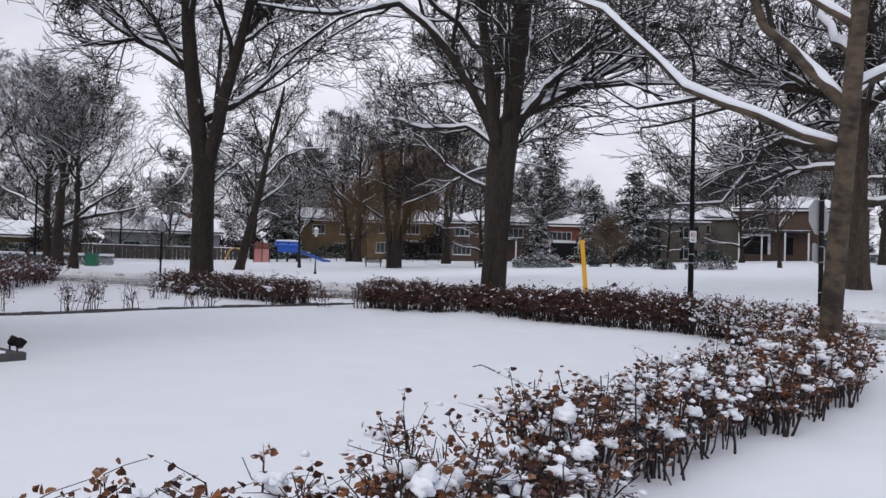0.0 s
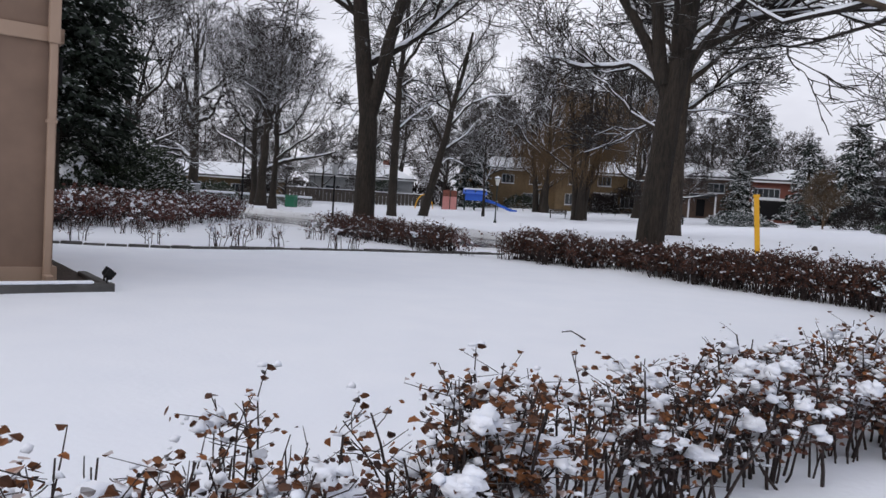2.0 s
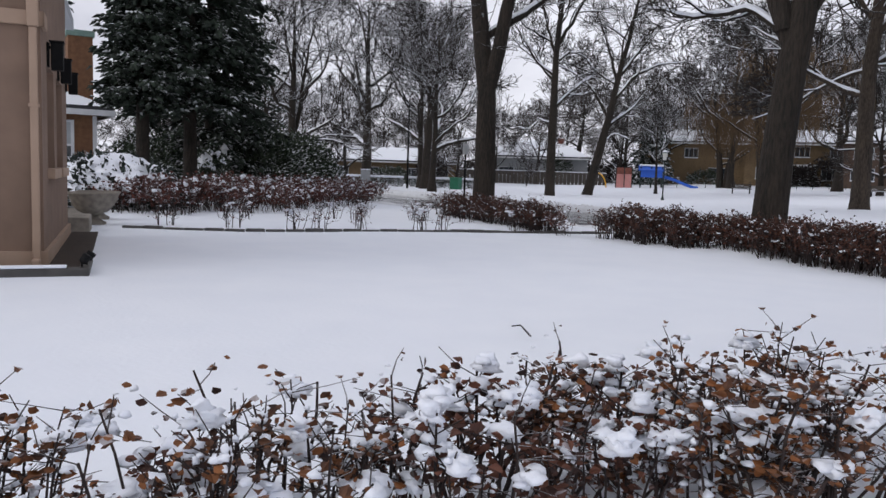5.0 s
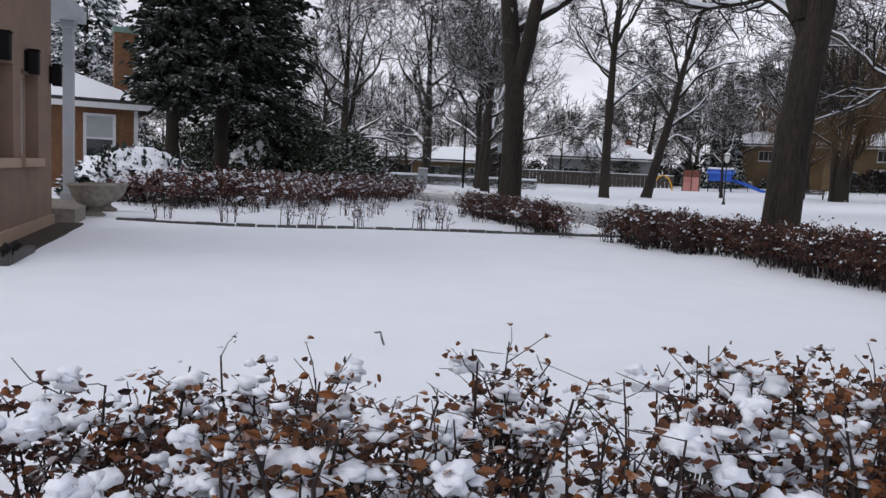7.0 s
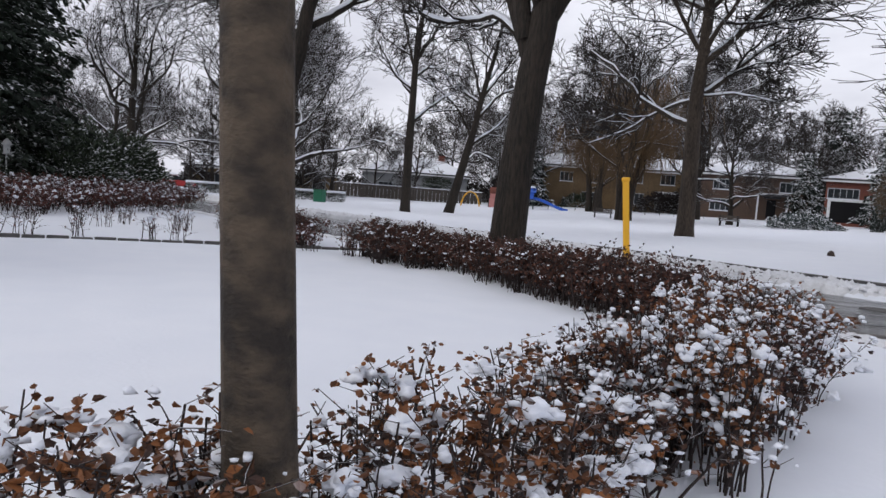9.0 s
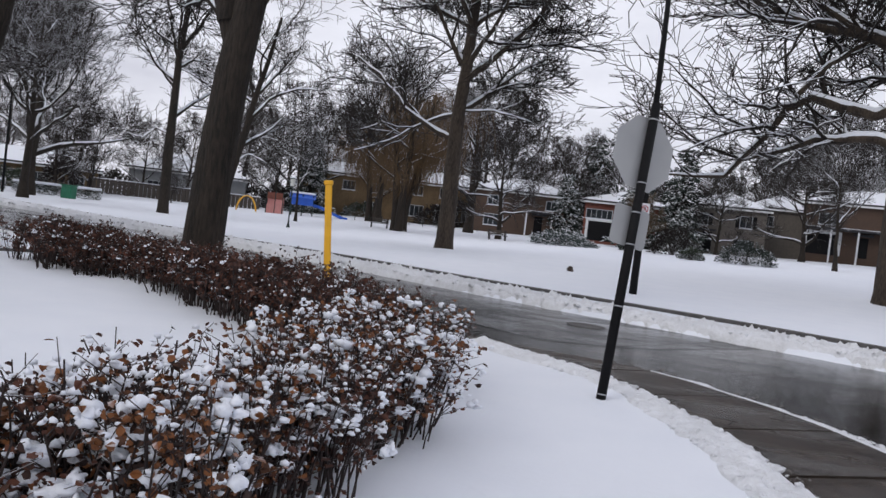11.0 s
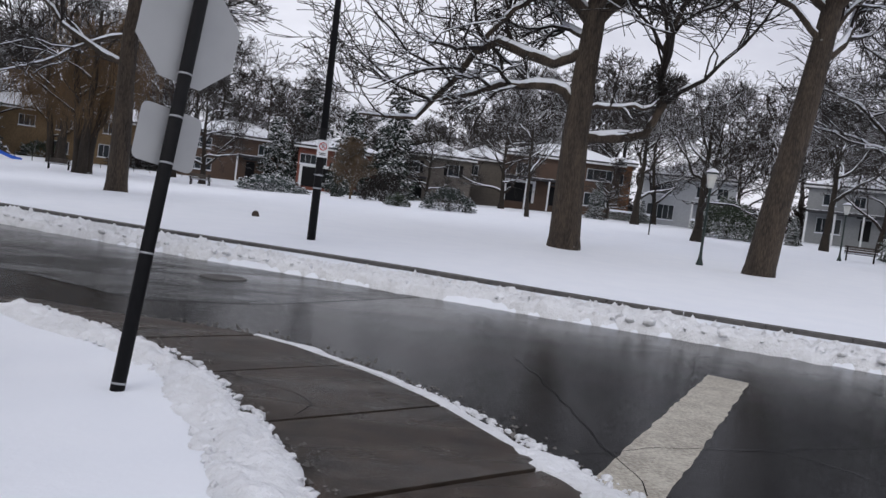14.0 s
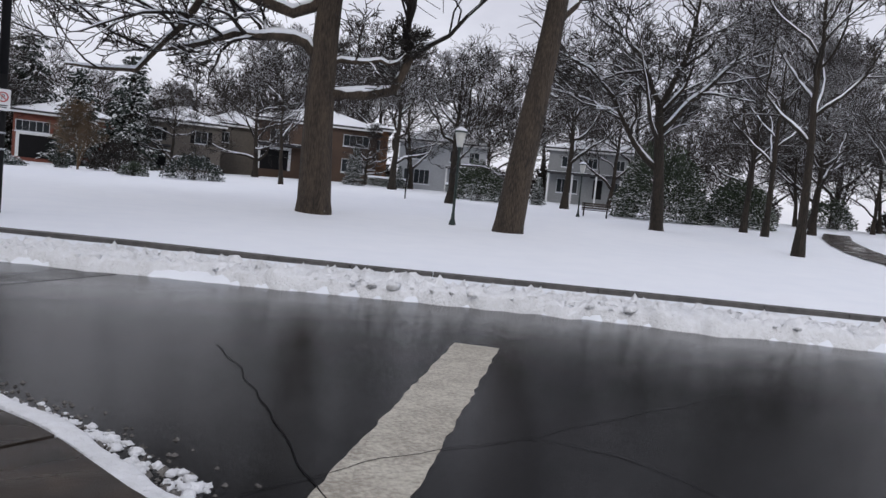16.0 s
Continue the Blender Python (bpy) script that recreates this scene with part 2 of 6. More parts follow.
def box(bm, x0, y0, z0, x1, y1, z1, bevel=0.0):
    r = bmesh.ops.create_cube(bm, size=1.0)
    bmesh.ops.transform(bm, matrix=Matrix.Translation(((x0 + x1) / 2, (y0 + y1) / 2, (z0 + z1) / 2)) @ Matrix.Diagonal((x1 - x0, y1 - y0, z1 - z0, 1)), verts=r["verts"])
    if bevel:
        es = list({e for v in r["verts"] for e in v.link_edges})
        bmesh.ops.bevel(bm, geom=es, offset=bevel, segments=2, affect="EDGES", profile=0.5)
    return bm


def boxes(*rows, bevel=0.0):
    bm = bmesh.new()
    for r in rows:
        box(bm, *r, bevel=bevel)
    return bm


def lathe(profile, n=20):
    """A turned body from (radius, height) pairs."""
    bm = bmesh.new()
    rings = []
    for r, z in profile:
        rings.append([bm.verts.new((r * math.cos(2 * math.pi * k / n), r * math.sin(2 * math.pi * k / n), z)) for k in range(n)])
    for a, b in zip(rings, rings[1:]):
        for k in range(n):
            bm.faces.new((a[k], a[(k + 1) % n], b[(k + 1) % n], b[k]))
    bm.faces.new(rings[0][::-1])
    bm.faces.new(rings[-1])
    for f in bm.faces:
        f.smooth = True
    return bm


def tube_arrays(branches, sides_of):
    """Verts and faces of tapered tubes, one for each (points, radii, level)."""
    V, Fc, base = [], [], 0
    for pts, rad, level in branches:
        k = sides_of(level)
        p = np.asarray(pts, float)
        n = len(p)
        d = np.gradient(p, axis=0)
        d /= np.linalg.norm(d, axis=1)[:, None] + 1e-9
        up = np.array((0.0, 0.0, 1.0)) if abs(d[:, 2]).mean() < 0.8 else np.array((1.0, 0.0, 0.0))
        a = np.cross(d, up)
        a /= np.linalg.norm(a, axis=1)[:, None] + 1e-9
        b = np.cross(a, d)
        th = np.arange(k) * (2 * math.pi / k)
        ring = (np.cos(th)[None, :, None] * a[:, None, :] + np.sin(th)[None, :, None] * b[:, None, :]) * np.asarray(rad)[:, None, None]
        V.append((p[:, None, :] + ring).reshape(-1, 3))
        i = np.arange(n - 1)[:, None] * k
        j = np.arange(k)[None, :]
        j2 = (j + 1) % k
        q = np.stack((i + j, i + j2, i + k + j2, i + k + j), -1).reshape(-1, 4) + base
        Fc.append(q)
        base += n * k
    return np.concatenate(V), np.concatenate(Fc)


def tube_part(name, branches, sides_of, material, parent=None, label="", smooth=True):
    v, f = tube_arrays(branches, sides_of)
    me = bpy.data.meshes.new(name)
    me.vertices.add(len(v))
    me.vertices.foreach_set("co", v.astype(np.float32).ravel())
    me.loops.add(len(f) * 4)
    me.loops.foreach_set("vertex_index", f[:, ::-1].astype(np.int32).ravel())
    me.polygons.add(len(f))
    me.polygons.foreach_set("loop_start", np.arange(len(f), dtype=np.int32) * 4)
    if smooth:
        me.polygons.foreach_set("use_smooth", np.ones(len(f), bool))
    me.update(calc_edges=True)
    me.materials.append(material)
    ob = new(name, me)
    if parent is not None:
        ob.parent = parent
    return tagged(ob, label)


def smooth01(v):
    v = min(1.0, max(0.0, v))
    return v * v * (3 - 2 * v)


def park_z(x, y):
    """The height of the open snow: flat lawn, a park that rises gently to the north-east."""
    d = (x - 5.8) * 0.553 + (y - 30.4) * 0.833
    u = (x - 5.8) * 0.833 - (y - 30.4) * 0.553
    d = min(max(d, 0.0), 80.0)
    s = smooth01((u + 32) / 32)
    return 0.035 * (d * s + max(d - 20.0, 0.0) * (1 - s))


def polyline_at(pts, step):
    """Points and directions every step along a polyline."""
    p = [Vector((x, y, 0)) for x, y in pts]
    out, left = [], 0.0
    for a, b in zip(p, p[1:]):
        d = b - a
        s = left
        while s < d.length:
            out.append((a + d * (s / d.length), d.normalized()))
            s += step
        left = s - d.length
    return out


# ------------------------------------------------------------ ground, road and pavement
NEAR = [(-60, 58.5), (-19.5, 34.4), (-12.7, 30.3), (-3.4, 25.2), (2.4, 21.7), (5.2, 20.1), (7.1, 19.75), (8.5, 19.4), (9.0, 18.85), (9.65, 17.9), (10.03, 17.1), (10.33, 16.15), (10.65, 15.3), (10.88, 13.8), (11.0, 10), (11.0, -40)]
FAR = [(70, -17), (40, 4.3), (20, 18.0), (16, 21.0), (13.4, 22.5), (7.4, 26.2), (-0.6, 32.0), (-16.5, 41.6), (-60, 68)]
KERB_FAR = [(-60, 70.6), (-16.2, 43.8), (-4.3, 36.9), (0.1, 34.6), (5.7, 30.8), (11.2, 27.6), (15.0, 24.8), (19.9, 21.8), (40, 8.2), (70, -13)]
WALK_L = [(5.3, 19.9), (6.4, 19.35), (7.7, 17.95), (8.2, 17.1), (8.55, 16.0), (8.7, 15.3), (8.82, 14.3), (8.9, 12.8), (8.9, 10), (8.9, -12)]
WALK_R = [(6.1, 20.1), (7.2, 19.6), (8.4, 19.15), (8.9, 18.65), (9.5, 17.75), (9.88, 17.0), (10.15, 16.1), (10.45, 15.3), (10.68, 14.0), (10.78, 12.6), (10.78, -12)]
ROAD_POLY = NEAR[:6] + [(x - 0.12, y - 0.1) for x, y in WALK_R] + [(10.7, -40), (60, -40)] + FAR
WALK_POLY = WALK_L + WALK_R[::-1]
PATCH = [(7.1, 20.9), (8.6, 21.4), (11.5, 24.1), (9.6, 25.3), (5.9, 26.3), (4.2, 25.0), (5.0, 22.6)]
ROAD_Z, WALK_Z = -0.10, -0.05


def inside_depth(px, py, poly):
    """Signed distance of points to a polygon, positive inside."""
    best = np.full(px.shape, 1e9)
    ins = np.zeros(px.shape, bool)
    for (ax, ay), (bx, by) in zip(poly, poly[1:] + poly[:1]):
        dx, dy = bx - ax, by - ay
        t = np.clip(((px - ax) * dx + (py - ay) * dy) / (dx * dx + dy * dy), 0, 1)
        best = np.minimum(best, np.hypot(px - ax - t * dx, py - ay - t * dy))
        hit = ((ay > py) != (by > py)) & (px < (bx - ax) * (py - ay) / (by - ay + 1e-12) + ax)
        ins ^= hit
    return np.where(ins, best, -best)


def grid_steps(lo, hi, fine, reach):
    mid = list(np.arange(lo, hi, fine))
    out, step = [], fine
    a, b = lo, hi
    while b < reach:
        step *= 1.16
        a, b = a - step, b + step
        out.append((a, b))
    return np.array([p[0] for p in out][::-1] + mid + [p[1] for p in out])


def snow_ground():
    xs, ys = grid_steps(-14, 26, 0.2, 900), grid_steps(-3, 42, 0.2, 900)
    X, Y = np.meshgrid(xs, ys, indexing="ij")
    Z = np.vectorize(park_z)(X, Y)
    near = np.exp(-np.hypot(X - 5, Y - 18) / 60)
    lump = np.vectorize(lambda x, y: noise.noise((x * 0.35, y * 0.35, 0.3)) * 0.035 + noise.noise((x * 1.1, y * 1.1, 4.3)) * 0.014)(X, Y)
    Z = Z + lump * near
    for cx, cy, r, h in ((1.3, 20.85, 0.8, 0.22), (-8.8, 28.4, 1.0, 0.25), (19.2, 37.4, 1.1, 0.16), (39.0, 40.4, 0.8, 0.1), (-17.8, 56.4, 0.9, 0.12), (-18.2, 65.4, 0.9, 0.1), (24.5, 33.3, 1.0, 0.1), (2.4, 45.4, 1.1, 0.1)):
        Z = Z + h * np.exp(-((X - cx) ** 2 + (Y - cy) ** 2) / (r * r))
    for poly in (ROAD_POLY, WALK_POLY):
        dd = inside_depth(X, Y, poly)
        k = np.clip((dd + 0.05) / 0.3, 0, 1)
        Z = Z - 0.38 * k * k * (3 - 2 * k)
    n, m = X.shape
    v = np.stack((X, Y, Z), -1).reshape(-1, 3)
    i = (np.arange(n - 1)[:, None] * m + np.arange(m - 1)[None, :]).ravel()
    f = np.stack((i, i + m, i + m + 1, i + 1), -1)
    ob = from_arrays("ground", v, f.tolist(), M_SNOW, smooth=True)
    return tagged(ob, "smooth fresh white snow over lawns and park", "snow ground", kind="structure")


snow_ground()


def flat_poly(name, poly, z, material, label, category, kind="structure", thick=0.2):
    bm = bmesh.new()
    top = [bm.verts.new((x, y, z)) for x, y in poly]
    f = bm.faces.new(top)
    if f.normal.z < 0:
        f.normal_flip()
    bmesh.ops.triangulate(bm, faces=bm.faces[:])
    ob = part(name, bm, material)
    return tagged(ob, label, category, kind=kind)


flat_poly("road", ROAD_POLY, ROAD_Z, M_ASPHALT, "dark wet asphalt road with cracks and shiny patches", "road")


def resample(pts, n):
    p = np.array(pts, float)
    s = np.concatenate(([0], np.cumsum(np.hypot(*np.diff(p, axis=0).T))))
    q = np.linspace(0, s[-1], n)
    return np.stack((np.interp(q, s, p[:, 0]), np.interp(q, s, p[:, 1])), -1)


def pavement():
    """Concrete slabs, each its own piece, round the corner."""
    rng = random.Random(3)
    root = thing("pavement", Matrix(), "wet brownish concrete pavement slabs round a street corner", "pavement", kind="structure")
    n = 26 * 5 + 1
    L, R = resample(WALK_L, n), resample(WALK_R, n)
    for k in range(26):
        bm = bmesh.new()
        dz = WALK_Z + rng.uniform(-0.006, 0.006)
        rows = []
        for j in range(k * 5, k * 5 + 6):
            a, b = Vector((*L[j], 0)), Vector((*R[j], 0))
            along = Vector((*(L[min(j + 1, n - 1)] - L[max(j - 1, 0)]), 0)).normalized()
            if j == k * 5:
                a, b = a + along * 0.02, b + along * 0.02
            if j == k * 5 + 5:
                a, b = a - along * 0.02, b - along * 0.02
            rows.append((a - (b - a) * 0.15, b))
        tops = [[bm.verts.new((p.x, p.y, dz)) for p in r] for r in rows]
        lows = [[bm.verts.new((p.x, p.y, dz - 0.12)) for p in r] for r in rows]
        for j in range(5):
            bm.faces.new((tops[j][0], tops[j + 1][0], tops[j + 1][1], tops[j][1]))
            bm.faces.new((lows[j][1], lows[j + 1][1], tops[j + 1][1], tops[j][1]))
        bm.faces.new((tops[0][0], tops[0][1], lows[0][1], lows[0][0]))
        bm.faces.new((tops[5][1], tops[5][0], lows[5][0], lows[5][1]))
        bmesh.ops.recalc_face_normals(bm, faces=bm.faces[:])
        if sum(f.normal.z for f in bm.faces) < 0:
            bmesh.ops.reverse_faces(bm, faces=bm.faces[:])
        part("slab", bm, M_CONCRETE, root)


def ridge(name, pts, width, height, material, label, category, seed, z0=0.0, step=0.09, rough=0.5, cells=9, taper=0.0, power=0.6):
    """A long uneven bank of snow along a polyline."""
    rng = random.Random(seed)
    n = int(sum(math.dist(a, b) for a, b in zip(pts, pts[1:])) / step) + 2
    P = resample(pts, n)
    D = np.gradient(P, axis=0)
    D /= np.linalg.norm(D, axis=1)[:, None]
    N = np.stack((-D[:, 1], D[:, 0]), -1)
    V, Fc = [], []
    for i in range(n):
        s = i * step
        grow = 1.0 if not taper else 0.04 + 0.96 * smooth01(s / taper + 0.5 * noise.noise((s * 1.7, seed, 4.4))) * (1 - (1 - smooth01(s / taper)) * smooth01(0.55 - 1.6 * noise.noise((s * 0.9, seed, 8.8))))
        wl = width * (1 + rough * noise.noise((s * 0.7, seed, 0.1)) + rough * 0.6 * noise.noise((s * 2.9, seed, 2.1)))
        wr = width * (1 + rough * noise.noise((s * 0.8, seed, 7.1)) + rough * 0.6 * noise.noise((s * 3.1, seed, 9.1)))
        for c in range(cells):
            t = c / (cells - 1) * 2 - 1
            off = t * (wl if t < 0 else wr) * (0.15 + 0.85 * grow)
            x, y = P[i] + N[i] * off
            prof = (1 - t * t) ** power
            h = grow * height * prof * (1 + 0.7 * noise.noise((x * 1.3, y * 1.3, seed)) + 0.8 * noise.noise((x * 5.5, y * 5.5, seed)) + (1.3 if width > 0.5 else 0.6) * noise.noise((x * 11, y * 11, seed)) + (0.8 if width > 0.5 else 0.4) * abs(noise.noise((x * 27, y * 27, seed))))
            if c in (0, cells - 1):
                h = -0.12
            V.append((x, y, z0 + h + park_z(x, y)))
    for i in range(n - 1):
        for c in range(cells - 1):
            a = i * cells + c
            Fc.append((a, a + cells, a + cells + 1, a + 1))
    ob = from_arrays(name, V, Fc, material, smooth=True)
    me = ob.data
    if len(me.polygons) and sum(p.normal.z for p in me.polygons) < 0:
        me.flip_normals()
    return tagged(ob, label, category, kind="structure")


def offset_line(pts, d):
    p = np.array(pts, float)
    g = np.gradient(p, axis=0)
    g /= np.linalg.norm(g, axis=1)[:, None]
    return [tuple(q) for q in p + np.stack((-g[:, 1], g[:, 0]), -1) * d]


KF = resample(KERB_FAR, 200)
FARR = resample(FAR[::-1], 200)
BANK = [tuple(FARR[i] * 0.82 + KF[i] * 0.18) for i in range(0, 200, 4)]
ridge("snow_bank", BANK, 0.56, 0.12, M_SLUSH, "low ragged ploughed snow bank along the road", "snow bank", 11, z0=-0.005, step=0.07, rough=0.5, cells=23, power=0.42)
ridge("snow_bank", offset_line(WALK_L, -0.2)[1:9], 0.26, 0.07, M_SLUSH, "trodden ragged snow edge beside the pavement", "snow bank", 12, z0=-0.03, step=0.04, cells=19)
ridge("snow_bank", [(8.5, 19.2), (8.95, 18.78), (9.6, 17.85), (9.96, 17.05), (10.2, 16.1), (10.47, 15.3), (10.72, 14.0), (10.93, 12), (10.93, 4)], 0.235, 0.06, M_SLUSH, "narrow slushy snow ridge in the gutter", "snow bank", 13, z0=-0.07, step=0.03, rough=0.55, cells=15, taper=6.0)
ridge("snow_bank", NEAR[:6], 0.3, 0.06, M_SLUSH, "snow edge along the near side of the road", "snow bank", 14, z0=-0.03, step=0.12)


def kerb(pts, seed):
    """A dark wet kerb as separate stones."""
    root = thing("kerb", Matrix(), "dark wet concrete kerb between snow bank and park", "kerb", kind="structure")
    P = resample(pts, 110)
    for k, (a, b) in enumerate(zip(P, P[1:])):
        a3, b3 = Vector((*a, 0)), Vector((*b, 0))
        d = (b3 - a3)
        m = Matrix.Translation((a3 + b3) / 2 + Vector((0, 0, park_z(*a) + 0.005))) @ Matrix.Rotation(math.atan2(d.y, d.x), 4, "Z")
        bm = boxes((-d.length / 2 + 0.006, -0.16, -0.25, d.length / 2 - 0.006, 0.16, 0.06))
        ob = part("kerb_stone", bm, M_KERB, root)
        ob.matrix_basis = m


kerb(KERB_FAR, 1)


def strip(name, pts, width, z, material, label, category, wob=0.0, seed=0, parent=None):
    n = max(3, int(sum(math.dist(a, b) for a, b in zip(pts, pts[1:])) / 0.12))
    P = resample(pts, n)
    D = np.gradient(P, axis=0)
    D /= np.linalg.norm(D, axis=1)[:, None] + 1e-9
    V, Fc = [], []
    for i in range(n):
        nrm = np.array((-D[i, 1], D[i, 0]))
        c = P[i] + nrm * wob * noise.noise((i * 0.31, seed, 0.5))
        w = width * (1 + (0.5 * noise.noise((i * 0.9, seed, 3.3)) if wob else 0.12 * noise.noise((i * 0.8, seed, 3.3))))
        V += [(*(c - nrm * w / 2), z), (*(c + nrm * w / 2), z)]
    for i in range(n - 1):
        Fc.append((2 * i, 2 * i + 2, 2 * i + 3, 2 * i + 1))
    ob = from_arrays(name, V, Fc, material)
    if ob.data.polygons[0].normal.z < 0:
        ob.data.flip_normals()
    return tagged(ob, label, category, kind="structure")


strip("road_marking", [(10.70, 15.34), (13.85, 18.98)], 0.45, ROAD_Z + 0.005, M_PAINT, "worn white painted crosswalk stripe on wet asphalt", "road marking")
for k, (pts, cw) in enumerate((
        ([(10.6, 16.0), (11.11, 16.18), (11.72, 16.28), (12.47, 16.36), (12.9, 15.9), (13.0, 14.6), (14.2, 13.0)], 0.028),
        ([(11.3, 19.2), (11.2, 17.65), (11.05, 16.74), (10.99, 16.08), (10.86, 15.3)], 0.03),
        ([(7.4, 20.6), (8.21, 21.24), (9.22, 22.53), (10.7, 24.29), (11.4, 24.6)], 0.04),
        ([(4.6, 21.4), (6.6, 21.1), (7.81, 21.52), (8.75, 21.73)], 0.035), ([(12.47, 16.36), (15.0, 16.9), (18.0, 16.0)], 0.025),
        ([(6.5, 23.0), (7.2, 24.9), (8.6, 25.4), (9.4, 24.4)], 0.03), ([(-6, 29), (0, 25.4), (4, 23.1)], 0.03), ([(13.0, 19.9), (15.4, 19.2), (17.6, 18.0)], 0.025), ([(10.2, 21.6), (12.2, 20.9), (13.4, 21.2)], 0.02))):
    strip("road_crack", pts, cw * 0.28, ROAD_Z + 0.0065, M_CRACK, "thin dark crack in the asphalt", "crack", 0.06, k)
strip("pavement_crack", [(8.3, 17.35), (8.79, 16.96), (8.94, 16.66), (8.82, 16.38)], 0.009, WALK_Z + 0.012, M_CRACK, "thin crack in a pavement slab", "crack", 0.06, 31)

pavement()

# an older asphalt patch round the manhole
M_PATCH = wet_mat("patched_asphalt", (0.007, 0.007, 0.0075), (0.0025, 0.0025, 0.003), 0.03, 0.2, 1.1, 0.16, 0.4, 0.6, 0.06)
flat_poly("road_patch", PATCH, ROAD_Z + 0.003, M_PATCH, "darker rougher patch in the wet asphalt", "road patch")

# manhole cover
bm = lathe([(0.36, 0.0), (0.36, 0.012), (0.31, 0.014), (0.3, 0.008), (0.02, 0.008)], 28)
mh = tagged(part("manhole_cover", bm, M_KERB), "round iron manhole cover in wet asphalt", "manhole")
mh.location = (7.95, 23.75, ROAD_Z)


# ------------------------------------------------------------ trees
def wander(rng, p, d, length, n, wob, lift):
    pts = [p]
    for _ in range(n):
        d = (d + Vector((rng.gauss(0, wob), rng.gauss(0, wob), rng.gauss(0, wob * 0.7) + lift))).normalized()
        p = p + d * (length / n)
        pts.append(p)
    return pts


SHAPE = {1: (7, 0.16, 0.03), 2: (7, 0.27, 0.03), 3: (5, 0.32, 0.02), 4: (2, 0.26, 0.0), 5: (2, 0.25, 0.0)}


def sprout(rng, out, pts, rad, level, top, counts, spread, droop=0.0, t0=0.25):
    """Adds the child branches of one branch, down to the level top."""
    if level > top:
        return
    length = sum((b - a).length for a, b in zip(pts, pts[1:]))
    n_seg, wob, lift = SHAPE[level]
    for c in range(counts[level]):
        t = t0 + (1 - t0) * (c + rng.random()) / counts[level]
        t = min(t, 0.99)
        i = min(int(t * (len(pts) - 1)), len(pts) - 2)
        f = t * (len(pts) - 1) - i
        p = pts[i].lerp(pts[i + 1], f)
        r = rad[i] * (1 - f) + rad[i + 1] * f
        axis = (pts[i + 1] - pts[i]).normalized()
        side = axis.cross(Vector((rng.gauss(0, 1), rng.gauss(0, 1), rng.gauss(0, 1)))).normalized()
        ang = radians(rng.uniform(spread - 16, spread + 16))
        d = (axis * math.cos(ang) + side * math.sin(ang))
        if level <= 3:
            d = (d + Vector((0, 0, 0.18))).normalized()
        ln = length * rng.uniform(0.46, 0.76) * (1.15 - 0.55 * t)
        if d.z < 0:
            d = Vector((d.x, d.y, d.z * 0.35)).normalized()
        cp = wander(rng, p, d, ln, n_seg, wob, lift - droop)
        if cp[-1].z < counts.get(0, 1.2):
            continue
        r1 = max(r * rng.uniform(0.45, 0.68), 0.006)
        r2 = max(r1 * 0.3, 0.0045)
        cr = [r1 + (r2 - r1) * k / n_seg for k in range(n_seg + 1)]
        out.append((cp, cr, level))
        sprout(rng, out, cp, cr, level + 1, top, counts, spread, droop, 0.2)


def finish_tree(branches, name, m, label, bark, twig, group="park trees", snow_r=0.022, split=True, cap=1.0):
    root = thing(name, m, label, "tree", group)
    sides = lambda lv: {0: 14, 1: 9, 2: 5, 3: 4}.get(lv, 3)
    tube_part("trunk", [b for b in branches if b[2] == 0], sides, bark, root)
    if split:
        for b in branches:
            if b[2] == 1:
                tube_part("limb", [b], sides, bark, root)
        tagged(tube_part("crown", [b for b in branches if b[2] > 1], sides, twig, root, "fine bare snowy branches and twigs"), kind="stuff")
    else:
        tagged(tube_part("crown", [b for b in branches if b[2] > 0], lambda lv: 5 if lv == 1 else 3, twig, root, "bare snowy branches and twigs"), kind="stuff")
    caps = []
    for pts, rad, lv in branches:
        if lv == 0 or lv > (3 if split else 1) or rad[0] < snow_r:
            continue
        run_p, run_r = [], []
        for i in range(len(pts)):
            a, b = pts[max(i - 1, 0)], pts[min(i + 1, len(pts) - 1)]
            s = abs((b - a).normalized().z)
            ok = s < (0.84 if lv == 1 else 0.72) and rad[i] > snow_r * 0.45
            if ok:
                h = 0.6 + 0.5 * noise.noise(pts[i] * 1.7)
                thick = 0.032 if lv == 1 else 0.012
                run_p.append(pts[i] + Vector((0, 0, rad[i] * 0.78 + thick * 0.7 * cap)))
                run_r.append((rad[i] * 0.66 + thick) * (0.5 + 0.8 * h) * 0.95 * cap)
            if not ok or i == len(pts) - 1:
                if len(run_p) > 1:
                    run_r[0] *= 0.4
                    run_r[-1] *= 0.4
                    caps.append((run_p, run_r, lv))
                run_p, run_r = [], []
    if caps:
        tagged(tube_part("snow", caps, lambda lv: 5 if split and lv == 1 else 4 if split else 3, M_CLUMP, root, "white snow lying along the limbs"), kind="stuff")
    return root


def trunk_line(pts, r0, r1, flare=1.45):
    """A trunk through points, with a root flare."""
    P = [Vector(p) for p in pts]
    n = 10
    out, rad = [], []
    s = np.array([0.0] + list(np.cumsum([(b - a).length for a, b in zip(P, P[1:])])))
    for q in np.concatenate(([0, 0.12, 0.3], np.linspace(0.7, s[-1], n))):
        out.append(Vector([float(np.interp(q, s, [p[k] for p in P])) for k in range(3)]))
        t = q / s[-1]
        rad.append((r0 + (r1 - r0) * t) * (1 + (flare - 1) * math.exp(-q / 0.22)))
    return out, rad


